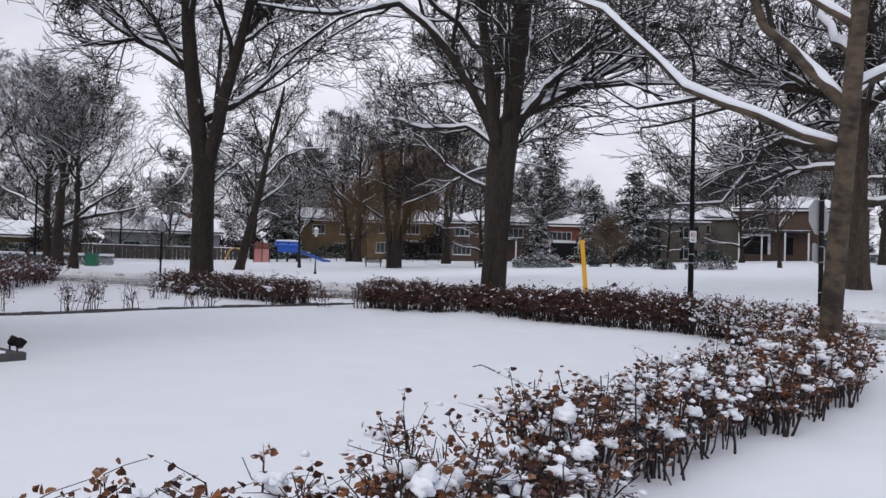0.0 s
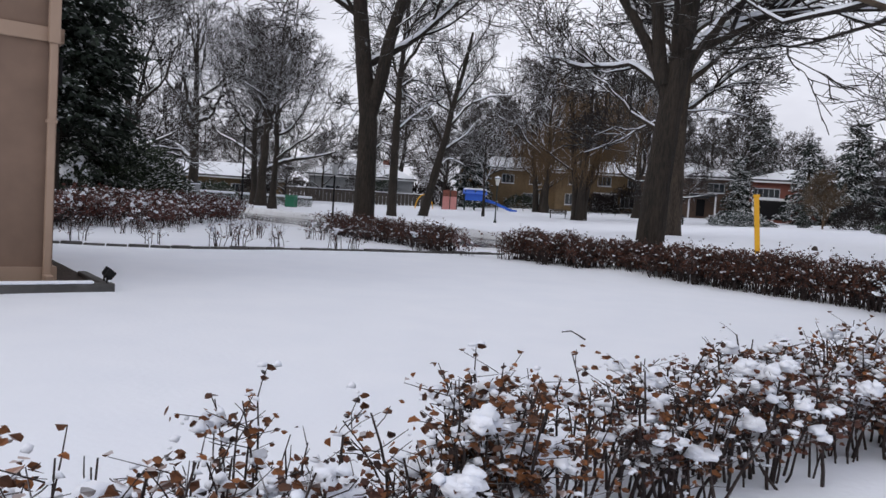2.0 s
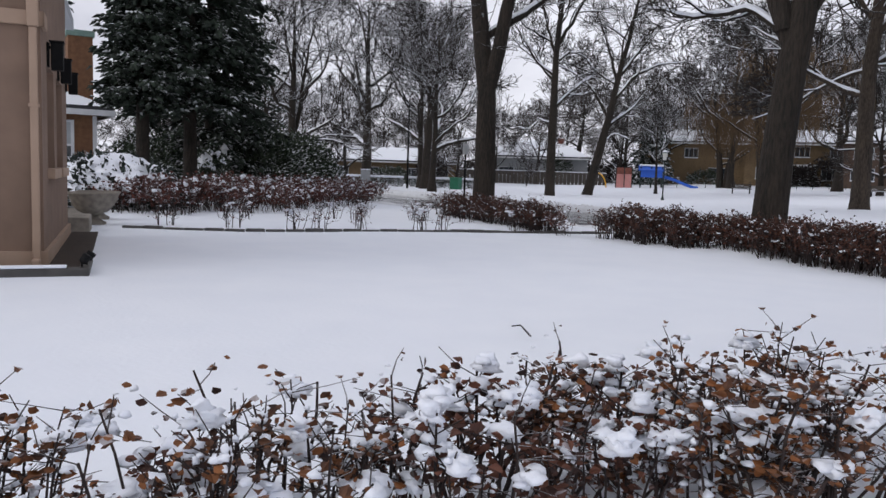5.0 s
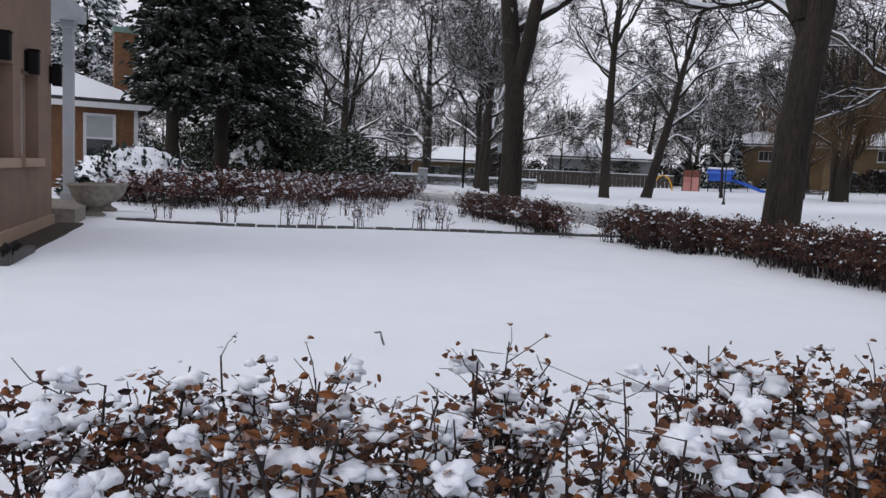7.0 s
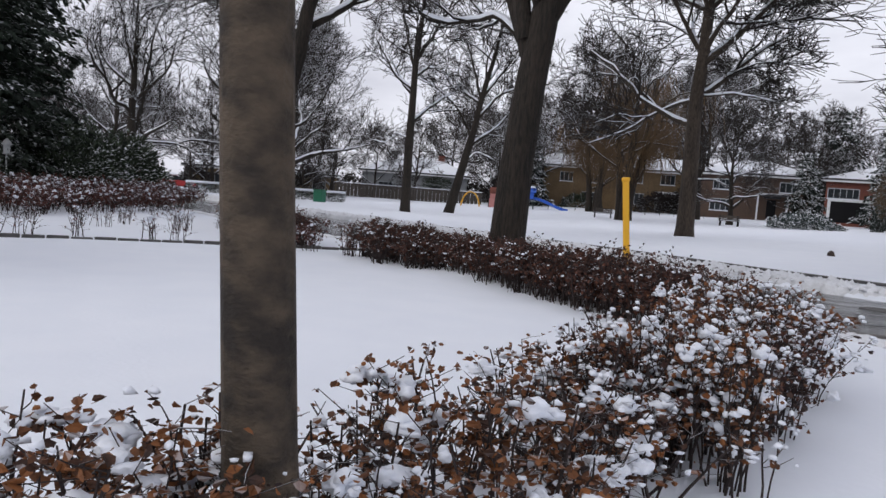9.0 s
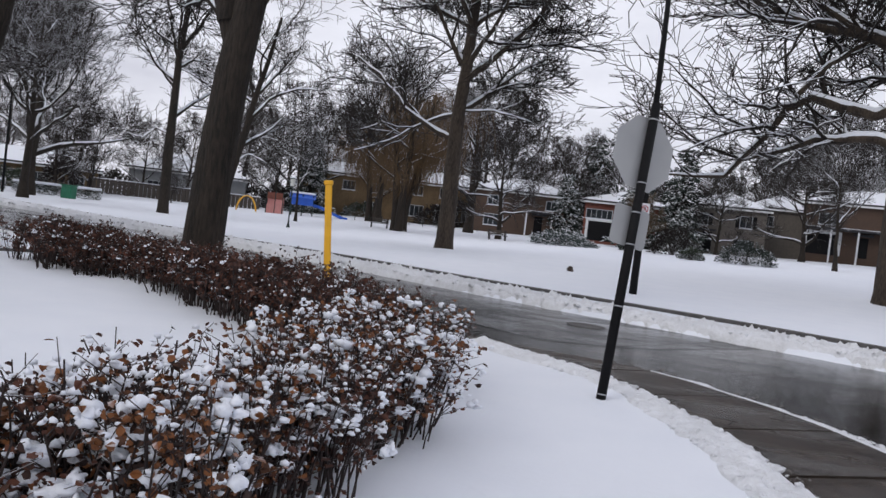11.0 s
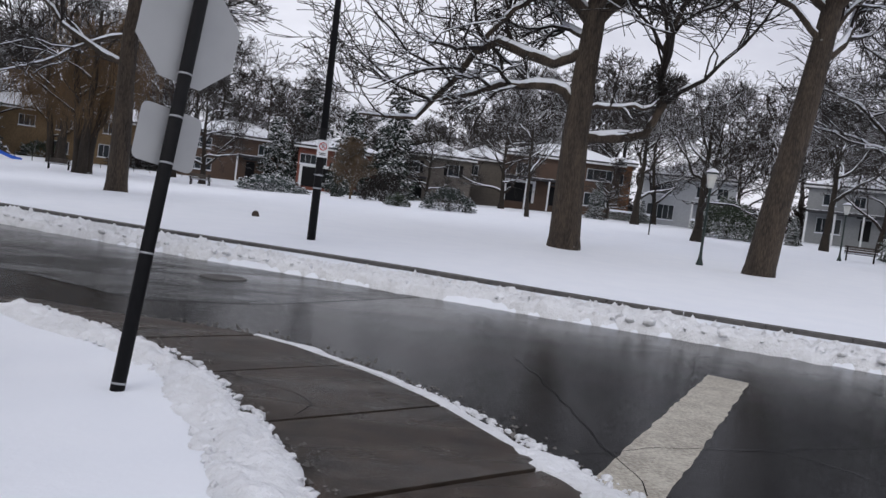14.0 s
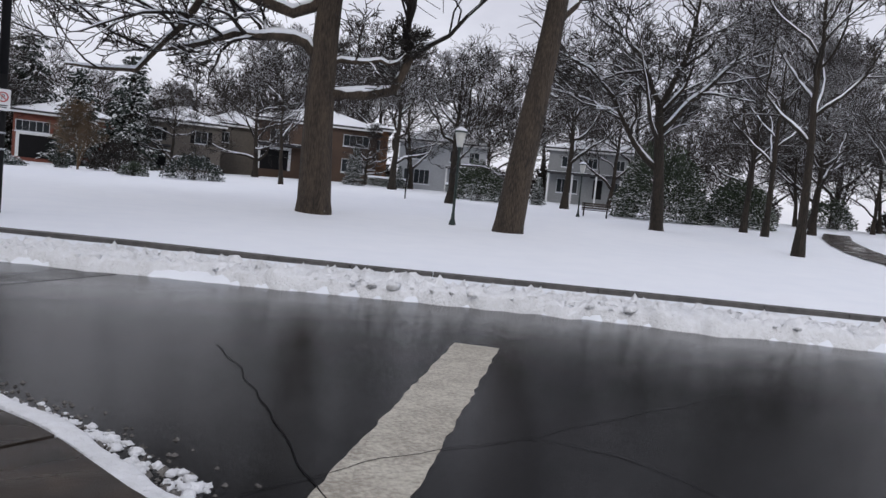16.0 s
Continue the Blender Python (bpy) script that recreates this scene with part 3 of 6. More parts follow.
def limb(pts, r0, r1, n=9, rng=None):
    P = [Vector(p) for p in pts]
    s = np.array([0.0] + list(np.cumsum([(b - a).length for a, b in zip(P, P[1:])])))
    out = []
    for q in np.linspace(0, s[-1], n):
        v = Vector([float(np.interp(q, s, [p[k] for p in P])) for k in range(3)])
        out.append(v + Vector((rng.gauss(0, 0.04), rng.gauss(0, 0.04), rng.gauss(0, 0.03))) if rng and 0 < q < s[-1] else v)
    return out, [r0 + (r1 - r0) * k / (n - 1) for k in range(n)]


def guided_tree(seed, m, label, trunk, r0, r1, limbs, bark, twig, counts, top=5, spread=45, name="tree", crown=6, crown_len=6.0, twig_r=0.006):
    """A tree whose main limbs are set out, and whose finer growth is random."""
    rng = random.Random(seed)
    tp, tr = trunk_line(trunk, r0, r1)
    br = [(tp, tr, 0)]
    for pts, a, b in limbs:
        lp, lr = limb(pts, a, b, 10, rng)
        br.append((lp, lr, 1))
        sprout(rng, br, lp, lr, 2, top, counts, spread)
    for c in range(crown):
        t = 0.55 + 0.45 * (c + rng.random()) / crown
        i = min(int(t * (len(tp) - 1)), len(tp) - 2)
        az = c * 2.4 + rng.random()
        d = Vector((math.cos(az), math.sin(az), rng.uniform(0.45, 1.1))).normalized()
        cp = wander(rng, tp[i], d, crown_len * rng.uniform(0.7, 1.1), 8, 0.13, 0.03)
        r = max(tr[i] * 0.5, 0.03)
        cr = [r * (1 - 0.85 * k / 8) for k in range(9)]
        br.append((cp, cr, 1))
        sprout(rng, br, cp, cr, 2, top, counts, spread)
    br = [(p, [max(v, twig_r) for v in r], lv) for p, r, lv in br]
    return finish_tree(br, name, m, label, bark, twig)


def free_tree(seed, height, r0, bark, twig, label, m, counts, top=5, fork=0.3, n_limb=9, spread=42, name="tree", upright=0.8, group="park trees", droop=0.0, low=1.0, split=True, twig_r=0.006):
    """A tree of a given height: a trunk that runs up through a crown of ascending limbs."""
    rng = random.Random(seed)
    lean = Vector((rng.gauss(0, 0.04), rng.gauss(0, 0.04), 1))
    tp = [Vector((0, 0, -0.1))]
    rad = [r0 * 1.4]
    n = 10
    for k in range(1, n + 1):
        tp.append(Vector((lean.x * height * 0.8 * k / n + rng.gauss(0, 0.05) * height * 0.05, lean.y * height * 0.8 * k / n + rng.gauss(0, 0.05) * height * 0.05, height * 0.8 * k / n)))
        rad.append(r0 * (1 - 0.86 * (k / n) ** 0.9))
    br = [(tp, rad, 0)]
    for c in range(n_limb):
        t = fork + (1 - fork) * (c + rng.random() * 0.8) / n_limb
        t = min(t, 0.98)
        i = min(int(t * n), n - 1)
        p = tp[i].lerp(tp[i + 1], t * n - i)
        r = rad[i] * 0.62
        az = c * 2.4 + rng.gauss(0, 0.3)
        d = Vector((math.cos(az), math.sin(az), upright * rng.uniform(0.6, 1.3))).normalized()
        ln = height * (0.52 - 0.3 * (t - fork) / (1 - fork)) * rng.uniform(0.8, 1.15)
        cp = wander(rng, p, d, ln, 11, 0.2, 0.05 - droop)
        cr = [max(r * (1 - 0.88 * k / 11), 0.01) for k in range(12)]
        br.append((cp, cr, 1))
        sprout(rng, br, cp, cr, 2, top, counts, spread, droop)
    if twig_r > 0.006:
        br = [(p, [max(v, twig_r) for v in r], lv) for p, r, lv in br]
    return finish_tree(br, name, m, label, bark, twig, group, snow_r=0.05 if split else 0.09, split=split, cap=0.72)


NEAR_COUNTS = {0: 4.0, 2: 9, 3: 8, 4: 6, 5: 1}
MID_COUNTS = {2: 7, 3: 6, 4: 5}

# the young smooth-barked maple in the hedge
guided_tree(21, pose(4.39, 9.5, 0), "young smooth grey-brown maple growing up through the hedge", [(0, 0, -0.1), (0.01, -0.19, 1.5), (0.04, -0.39, 3.2), (0.16, -0.4, 5.0), (0.3, -0.3, 8)], 0.12, 0.055,
            [([(0.04, -0.28, 2.65), (-0.8, -0.1, 2.95), (-1.5, 0.2, 3.35), (-2.2, 0.4, 4.1), (-3.2, 0.6, 4.7)], 0.05, 0.015),
             ([(0.06, -0.3, 3.05), (-0.35, -0.2, 3.5), (-0.75, 0.0, 4.05), (-0.95, 0.1, 5.1), (-1.0, 0.2, 6.5)], 0.065, 0.02),
             ([(0.06, -0.3, 3.2), (0.6, 0.0, 3.6), (1.3, 0.3, 4.3), (2.0, 0.5, 5.4)], 0.05, 0.015),
             ([(0.08, -0.3, 3.6), (0.2, 0.5, 4.2), (0.2, 1.4, 5.2)], 0.045, 0.015)],
            M_BARK_S, M_TWIG, {2: 6, 3: 5, 4: 3, 5: 2}, spread=40, crown=6, crown_len=3.4)
# the broad tree in the far hedge
guided_tree(22, pose(1.37, 21.22, 0), "broad dark-barked tree with snowy limbs rising from the hedge", [(-0.05, 0, -0.1), (0.0, 0, 1.5), (0.12, 0, 3.2), (0.3, 0.1, 4.6), (0.5, 0.2, 7), (0.8, 0.3, 10), (1.1, 0.3, 14)], 0.35, 0.1,
            [([(0.1, 0, 4.1), (-0.4, 0.1, 5.2), (-0.9, 0.1, 6.2), (-1.6, 0.1, 7.3), (-2.6, 0.2, 8.2), (-4.4, 0.4, 7.9), (-6.6, 0.5, 8.2)], 0.15, 0.03),
             ([(-0.05, 0.05, 4.3), (-0.7, 0.5, 5.0), (-1.9, 1.0, 5.0), (-3.1, 1.2, 5.3)], 0.07, 0.02),
             ([(0.4, 0.1, 4.7), (1.1, 0, 5.8), (2.1, -0.2, 6.9), (3.6, -0.4, 7.8)], 0.13, 0.03),
             ([(0.5, 0.1, 5.3), (1.6, 0.3, 6.0), (3.2, 0.5, 6.2), (5.6, 0.7, 6.3)], 0.1, 0.02),
             ([(0.0, 0, 4.4), (-0.25, 0.0, 6.0), (-0.5, -0.3, 8.5), (-0.6, -0.5, 12)], 0.18, 0.05),
             ([(0.2, 0.0, 5.0), (0.1, -1.2, 6.4), (0.0, -2.6, 8.0)], 0.09, 0.02),
             ([(0.5, 0.2, 6.0), (0.9, 1.6, 7.2), (1.1, 3.2, 9.0)], 0.09, 0.02)],
            M_BARK, M_TWIG, NEAR_COUNTS, spread=44, crown=7, crown_len=6.0, twig_r=0.008)
# the twin-stemmed tree beyond the flower border
guided_tree(23, pose(-8.85, 28.45, 0), "tall twin-stemmed dark tree with snow in its fork", [(0, 0, -0.1), (0.0, 0, 2.0), (0.0, 0, 4.0), (-0.3, 0, 6.0), (-0.75, 0.1, 9), (-0.95, 0.1, 13), (-1.1, 0.2, 17)], 0.40, 0.12,
            [([(0.05, 0, 4.4), (0.5, 0, 6.5), (1.05, 0.1, 8.6), (1.6, 0.2, 11.5), (2.1, 0.3, 16)], 0.27, 0.07),
             ([(-0.7, 0, 8.6), (-2.2, 0.2, 9.2), (-4.0, 0.4, 8.9), (-5.8, 0.5, 9.4)], 0.09, 0.02),
             ([(-0.6, 0, 7.6), (-1.8, -0.4, 9.6), (-3.2, -0.8, 11.4)], 0.09, 0.02),
             ([(1.0, 0.1, 8.8), (2.2, 0.2, 9.8), (3.9, 0.3, 10.4)], 0.08, 0.02),
             ([(0.2, 0, 5.2), (-0.8, 0.8, 4.5), (-1.5, 1.0, 3.6)], 0.04, 0.015),
             ([(1.3, 0.2, 10), (2.6, -0.4, 12.2), (4.0, -0.8, 13.4)], 0.09, 0.02)],
            M_BARK, M_TWIG, {0: 4.4, 2: 10, 3: 8, 4: 7}, top=4, spread=42, crown=9, crown_len=6.5, twig_r=0.013)
# the great oak across the road
guided_tree(24, pose(19.1, 37.1, 0.45), "great grey-barked park tree with long crooked snowy limbs", [(0, 0, -0.2), (-0.1, 0.05, 3), (-0.12, 0.05, 5.5), (0.0, 0, 8.2), (0.1, 0, 10), (0.4, 0.2, 14), (0.5, 0.2, 18)], 0.58, 0.14,
            [([(-0.3, 0.1, 5.25), (-0.8, 0.35, 5.75), (-1.5, 0.6, 5.8), (-2.75, 1.2, 5.7), (-3.8, 1.6, 5.25), (-4.7, 2.0, 4.95)], 0.2, 0.06),
             ([(-0.2, 0.1, 7.1), (-0.9, 0.4, 6.7), (-1.5, 0.65, 6.72), (-2.65, 1.15, 7.0), (-3.5, 1.5, 7.4), (-3.95, 1.7, 6.4), (-4.8, 2.05, 5.2), (-5.6, 2.4, 4.15), (-6.4, 2.8, 4.1), (-7.6, 3.2, 4.1)], 0.22, 0.04),
             ([(-3.5, 1.5, 7.35), (-2.8, 1.2, 8.3), (-1.7, 0.7, 9.2), (-1.2, 0.5, 10.5)], 0.1, 0.05),
             ([(0.0, 0, 8.1), (-0.5, 0.2, 8.7), (-1.05, 0.45, 9.15), (-2.2, 0.95, 9.7), (-3.3, 1.4, 9.8), (-5.0, 2.0, 10.6), (-6.6, 2.4, 11.8)], 0.27, 0.05),
             ([(0.2, -0.1, 4.1), (1.1, -0.5, 4.25), (1.85, -0.8, 4.1), (2.4, -1.0, 5.0), (2.65, -1.1, 6.05), (2.4, -1.0, 6.5), (2.3, -1.0, 7.5), (2.65, -1.15, 8.5), (2.95, -1.25, 9.8), (3.6, -1.4, 12)], 0.2, 0.05),
             ([(0.15, -0.1, 5.15), (1.1, -0.5, 5.3), (2.2, -0.95, 5.4), (2.5, -1.1, 5.9)], 0.09, 0.04),
             ([(0.2, -0.1, 8.4), (0.95, -0.4, 9.4), (1.8, -0.8, 9.8), (2.8, -1.2, 10.6), (4.4, -1.8, 12.4)], 0.24, 0.04),
             ([(0.0, 0.2, 7.6), (-0.4, 2.0, 8.4), (-0.6, 4.0, 10.0)], 0.14, 0.03),
             ([(0.1, -0.2, 8.6), (-0.3, -1.8, 9.8), (-0.8, -3.4, 11.5)], 0.13, 0.03)],
            M_BARK_G, M_TWIG, {0: 3.6, 2: 11, 3: 9, 4: 7}, top=4, spread=46, crown=9, crown_len=7.0, twig_r=0.015)
# the low-forked dark tree before the evergreens
guided_tree(27, pose(39.0, 40.5, 0.94), "dark park tree forking low into snowy limbs", [(0, 0, -0.2), (-0.1, 0.1, 2.3), (-0.28, 0.3, 5.05), (-0.36, 0.4, 6.6)], 0.34, 0.2,
            [([(-0.15, 0.15, 3.0), (-0.6, 0.6, 3.5), (-0.95, 1.0, 4.1), (-1.4, 1.5, 5.2), (-2.1, 2.25, 7.0), (-3.0, 3.2, 8.2), (-4.0, 4.25, 8.8)], 0.17, 0.04),
             ([(-1.5, 1.6, 5.6), (-2.9, 3.05, 6.45), (-4.2, 4.4, 6.9)], 0.07, 0.03),
             ([(-0.36, 0.4, 6.3), (-0.7, 0.75, 7.4), (-1.2, 1.3, 8.8), (-1.9, 2.0, 9.8), (-3.1, 3.25, 11)], 0.17, 0.04),
             ([(-0.36, 0.4, 6.2), (0.05, -0.05, 7.4), (0.4, -0.4, 9.2), (0.55, -0.55, 11), (0.7, -0.6, 13)], 0.17, 0.04),
             ([(-0.28, 0.3, 4.9), (0.0, 0.0, 5.3), (0.4, -0.4, 6.3), (1.15, -1.2, 7.3), (1.7, -1.8, 8.4), (2.85, -3.0, 9.7)], 0.16, 0.04),
             ([(-0.2, 0.3, 5.5), (0.9, 1.2, 7.0), (2.0, 2.2, 9.4)], 0.1, 0.03)],
            M_BARK, M_TWIG, {0: 3.4, 2: 8, 3: 7, 4: 6}, top=4, spread=42, crown=3, crown_len=5.5, twig_r=0.016)
# two park trees across the road: one upright, one leaning
guided_tree(28, pose(-17.8, 56.5, 0), "tall straight dark park tree with a high fork", [(0, 0, -0.2), (-0.03, 0, 4.3), (0.0, 0, 8), (0.02, 0, 10.7), (0.25, 0.1, 13.5), (0.4, 0.1, 18)], 0.37, 0.1,
            [([(0.0, 0, 9.6), (1.0, 0.4, 10.4), (2.0, 0.8, 9.8), (2.7, 1.0, 9.0)], 0.09, 0.02), ([(0.0, 0, 8.6), (-1.2, -0.5, 9.6), (-2.8, -1.1, 12.2)], 0.1, 0.03), ([(0.0, 0, 10.6), (1.3, 0.5, 13), (2.6, 1.0, 16)], 0.15, 0.04),
             ([(0.0, 0, 5.2), (-0.9, -0.3, 5.6), (-1.7, -0.6, 4.8), (-2.6, -0.9, 5.0)], 0.05, 0.02), ([(0.0, 0, 9.8), (-0.9, 0.6, 12), (-2.0, 1.2, 15)], 0.13, 0.03)],
            M_BARK, M_TWIG, {0: 4.0, 2: 7, 3: 6, 4: 5}, top=4, spread=42, crown=7, crown_len=6.0, twig_r=0.014)
guided_tree(29, pose(-18.2, 65.5, 0), "leaning dark park tree with a broad bare crown", [(0, 0, -0.2), (0.85, 0.3, 3.8), (1.6, 0.6, 7.3), (1.95, 0.72, 9.8), (2.6, 0.9, 12.5), (3.2, 1.1, 16)], 0.42, 0.1,
            [([(1.4, 0.5, 6.4), (0.2, 0.1, 8.6), (-1.6, -0.5, 10.2), (-3.6, -1.2, 11)], 0.13, 0.03), ([(1.7, 0.6, 7.8), (3.2, 1.1, 9.8), (5.0, 1.8, 10.8), (7.0, 2.4, 11)], 0.14, 0.03), ([(1.9, 0.7, 9.4), (1.2, 0.6, 11.6), (0.2, 0.4, 14.5)], 0.14, 0.03),
             ([(1.9, 0.7, 9.6), (3.6, 1.3, 12.0), (5.2, 1.8, 14.6)], 0.14, 0.03), ([(0.9, 0.3, 4.4), (2.0, 0.8, 5.2), (3.2, 1.2, 4.6)], 0.05, 0.02)],
            M_BARK, M_TWIG, {0: 3.2, 2: 7, 3: 6, 4: 5}, top=4, spread=44, crown=6, crown_len=5.5, twig_r=0.014)
# the leaning trunk next to it
guided_tree(25, pose(24.5, 33.4, 0.35), "stout leaning grey-barked park tree", [(0, 0, -0.2), (0.25, 0, 2), (0.8, 0, 5.5), (1.3, 0.1, 8.5), (1.7, 0.2, 12), (2.0, 0.2, 16)], 0.5, 0.2,
            [([(1.2, 0, 8.0), (0.2, 0.2, 9.0), (-1.2, 0.3, 9.4), (-2.4, 0.4, 8.6), (-2.7, 0.4, 7.8)], 0.12, 0.02),
             ([(1.1, 0, 7.6), (2.0, 0.2, 9.2), (3.6, 0.3, 10.6)], 0.15, 0.03), ([(1.4, 0, 9.2), (0.8, -0.8, 11), (0.4, -1.8, 13)], 0.14, 0.03)],
            M_BARK_G, M_TWIG, {0: 4.4, 2: 8, 3: 7, 4: 6}, top=4, spread=44, crown=7, crown_len=6.5, twig_r=0.015)
# the park tree with one long snowy limb
guided_tree(26, pose(2.3, 46.0, 0.3), "tall brown-barked park tree with a long drooping snowy limb", [(0, 0, -0.2), (0.0, 0, 3), (-0.1, 0, 6), (0.1, 0, 9), (0.2, 0.1, 14), (0.3, 0.1, 19)], 0.44, 0.1,
            [([(-0.2, 0, 5.4), (-1.2, 0.1, 5.7), (-2.6, 0.2, 6.6), (-4.2, 0.2, 8.2), (-5.4, 0.3, 9.0)], 0.13, 0.03),
             ([(-0.1, 0, 6.6), (-1.6, 0.3, 6.2), (-3.4, 0.6, 5.0), (-5.2, 0.8, 4.4)], 0.09, 0.02),
             ([(0.2, 0, 8.4), (1.6, 0, 9.6), (2.8, 0.1, 11), (4.6, 0.2, 14)], 0.18, 0.04),
             ([(0.1, 0, 6.8), (1.6, 0.4, 7.0), (3.6, 0.6, 6.6)], 0.06, 0.02)],
            M_BARK_G, M_TWIG, {0: 4.4, 2: 10, 3: 8, 4: 7}, top=4, spread=44, crown=15, crown_len=7.0, twig_r=0.017)

# other trees of the park, from a few grown kinds
KINDS = [
    free_tree(31, 15, 0.30, M_BARK, M_TWIG_P, "bare spreading park tree dusted with snow", pose(-27.5, 56.0, 0), MID_COUNTS, top=4, fork=0.3, n_limb=14, twig_r=0.014),
    free_tree(32, 14.5, 0.36, M_BARK, M_TWIG_P, "bare low-forked park tree dusted with snow", pose(42.7, 77.8, park_z(42.7, 77.8)), {2: 7, 3: 6, 4: 5}, top=4, fork=0.2, n_limb=10, upright=1.0, twig_r=0.014),
    free_tree(33, 14, 0.2, M_BARK, M_TWIG_P, "slender bare park tree dusted with snow", pose(35.9, 30.4, 0.6), {2: 6, 3: 6, 4: 5}, top=4, fork=0.3, n_limb=12, upright=1.2, twig_r=0.013),
    free_tree(34, 11, 0.28, M_BARK, M_TWIG, "bare bushy crab-apple with snowy branches", pose(32.2, 87.0, park_z(32.2, 87.0)), {2: 7, 3: 6, 4: 5}, top=4, fork=0.12, n_limb=13, upright=0.6, spread=48, twig_r=0.014),
    free_tree(35, 14, 0.26, M_BARK, M_TWIG_F, "bare tree among the houses, dusted with snow", pose(-70, 70, 0), {2: 6, 3: 5, 4: 5}, top=4, fork=0.16, n_limb=12, upright=0.9, group="garden trees", split=False, twig_r=0.022),
    free_tree(36, 13, 0.22, M_BARK, M_TWIG_F, "bare tree among the houses, dusted with snow", pose(90, 80, 0), {2: 6, 3: 5, 4: 5}, top=4, fork=0.12, n_limb=12, upright=0.6, group="garden trees", split=False, twig_r=0.022, spread=50),
]


free_tree(37, 5.2, 0.07, M_BRUSH, M_BRUSH, "tan many-stemmed garden bush dusted with snow", pose(15.4, 76.0, park_z(15.4, 76.0)), {0: 0.6, 2: 7, 3: 6, 4: 4}, top=4, fork=0.03, n_limb=16, upright=1.2, name="bush", group="garden bushes", twig_r=0.012)


def plant(kind, x, y, scale, turn, zoff=0.0):
    ob = copy_thing(KINDS[kind], Matrix.Translation((x, y, park_z(x, y) + zoff)) @ Matrix.Rotation(turn, 4, "Z"))
    ob.scale = (scale, scale, scale)
    return ob


for k, (kind, x, y, sc, tu) in enumerate((
        (1, -33.0, 64.0, 1.3, 0.4), (0, -36.0, 68.0, 1.2, 3.3), (1, -46.0, 73.0, 1.65, 2.3), (1, -1.0, 92.0, 1.3, 4.0), (0, -12.0, 96.0, 1.35, 1.7), (3, 2.9, 82.0, 0.95, 0.7),
        (2, 51.0, 44.5, 1.05, 2.9), (2, 48.9, 41.4, 1.0, 0.3), (0, 50.7, 61.9, 1.0, 5.1), (1, 35.6, 55.4, 0.8, 4.0), (2, 28.2, 67.4, 0.8, 5.2),
        (0, 62.0, 47.0, 0.9, 4.4), (2, 60.0, 40.0, 0.9, 0.9), (0, -46.0, 57.0, 0.9, 2.0), (1, -33.2, 46.0, 1.1, 5.5), (2, -15.2, 76.0, 0.7, 0.9), (3, 24.8, 90.0, 0.75, 3.9), (3, 44.5, 88.0, 0.6, 2.2))):
    plant(kind, x, y, sc, tu)

# woods and garden trees behind the houses, in copies of the same kinds
wood_rng = random.Random(77)
for k in range(80):
    a = radians(-72 + 150 * (k + wood_rng.random() * 0.9) / 80)
    d = wood_rng.choice((wood_rng.uniform(88, 108), wood_rng.uniform(112, 150)))
    x, y = 4 + math.sin(a) * d, 8 + math.cos(a) * d
    size = wood_rng.uniform(0.85, 1.3) * (1.45 if d > 110 else 1.1)
    az = math.degrees(a)
    if az < -24:
        size *= 0.72
    elif -4 < az < 14:
        size = min(size, d * (0.105 if az > 8 else 0.15 if az > 2 else 0.2) / 14)
    plant(wood_rng.choice((4, 5)), x, y, size, wood_rng.uniform(0, 6.3))


for k in range(9):
    a = radians(-62 + 46 * (k + wood_rng.random() * 0.9) / 9)
    d = wood_rng.uniform(92, 104)
    x, y = 4 + math.sin(a) * d, 8 + math.cos(a) * d
    plant(5, x, y, wood_rng.uniform(0.35, 0.75), wood_rng.uniform(0, 6.3))


for k in range(5):
    a, d = radians(52 + 18 * wood_rng.random()), wood_rng.uniform(84, 115)
    x, y = 10.5 + math.sin(a) * d, 14 + math.cos(a) * d
    plant(wood_rng.choice((4, 5)), x, y, wood_rng.uniform(0.9, 1.35), wood_rng.uniform(0, 6.3))

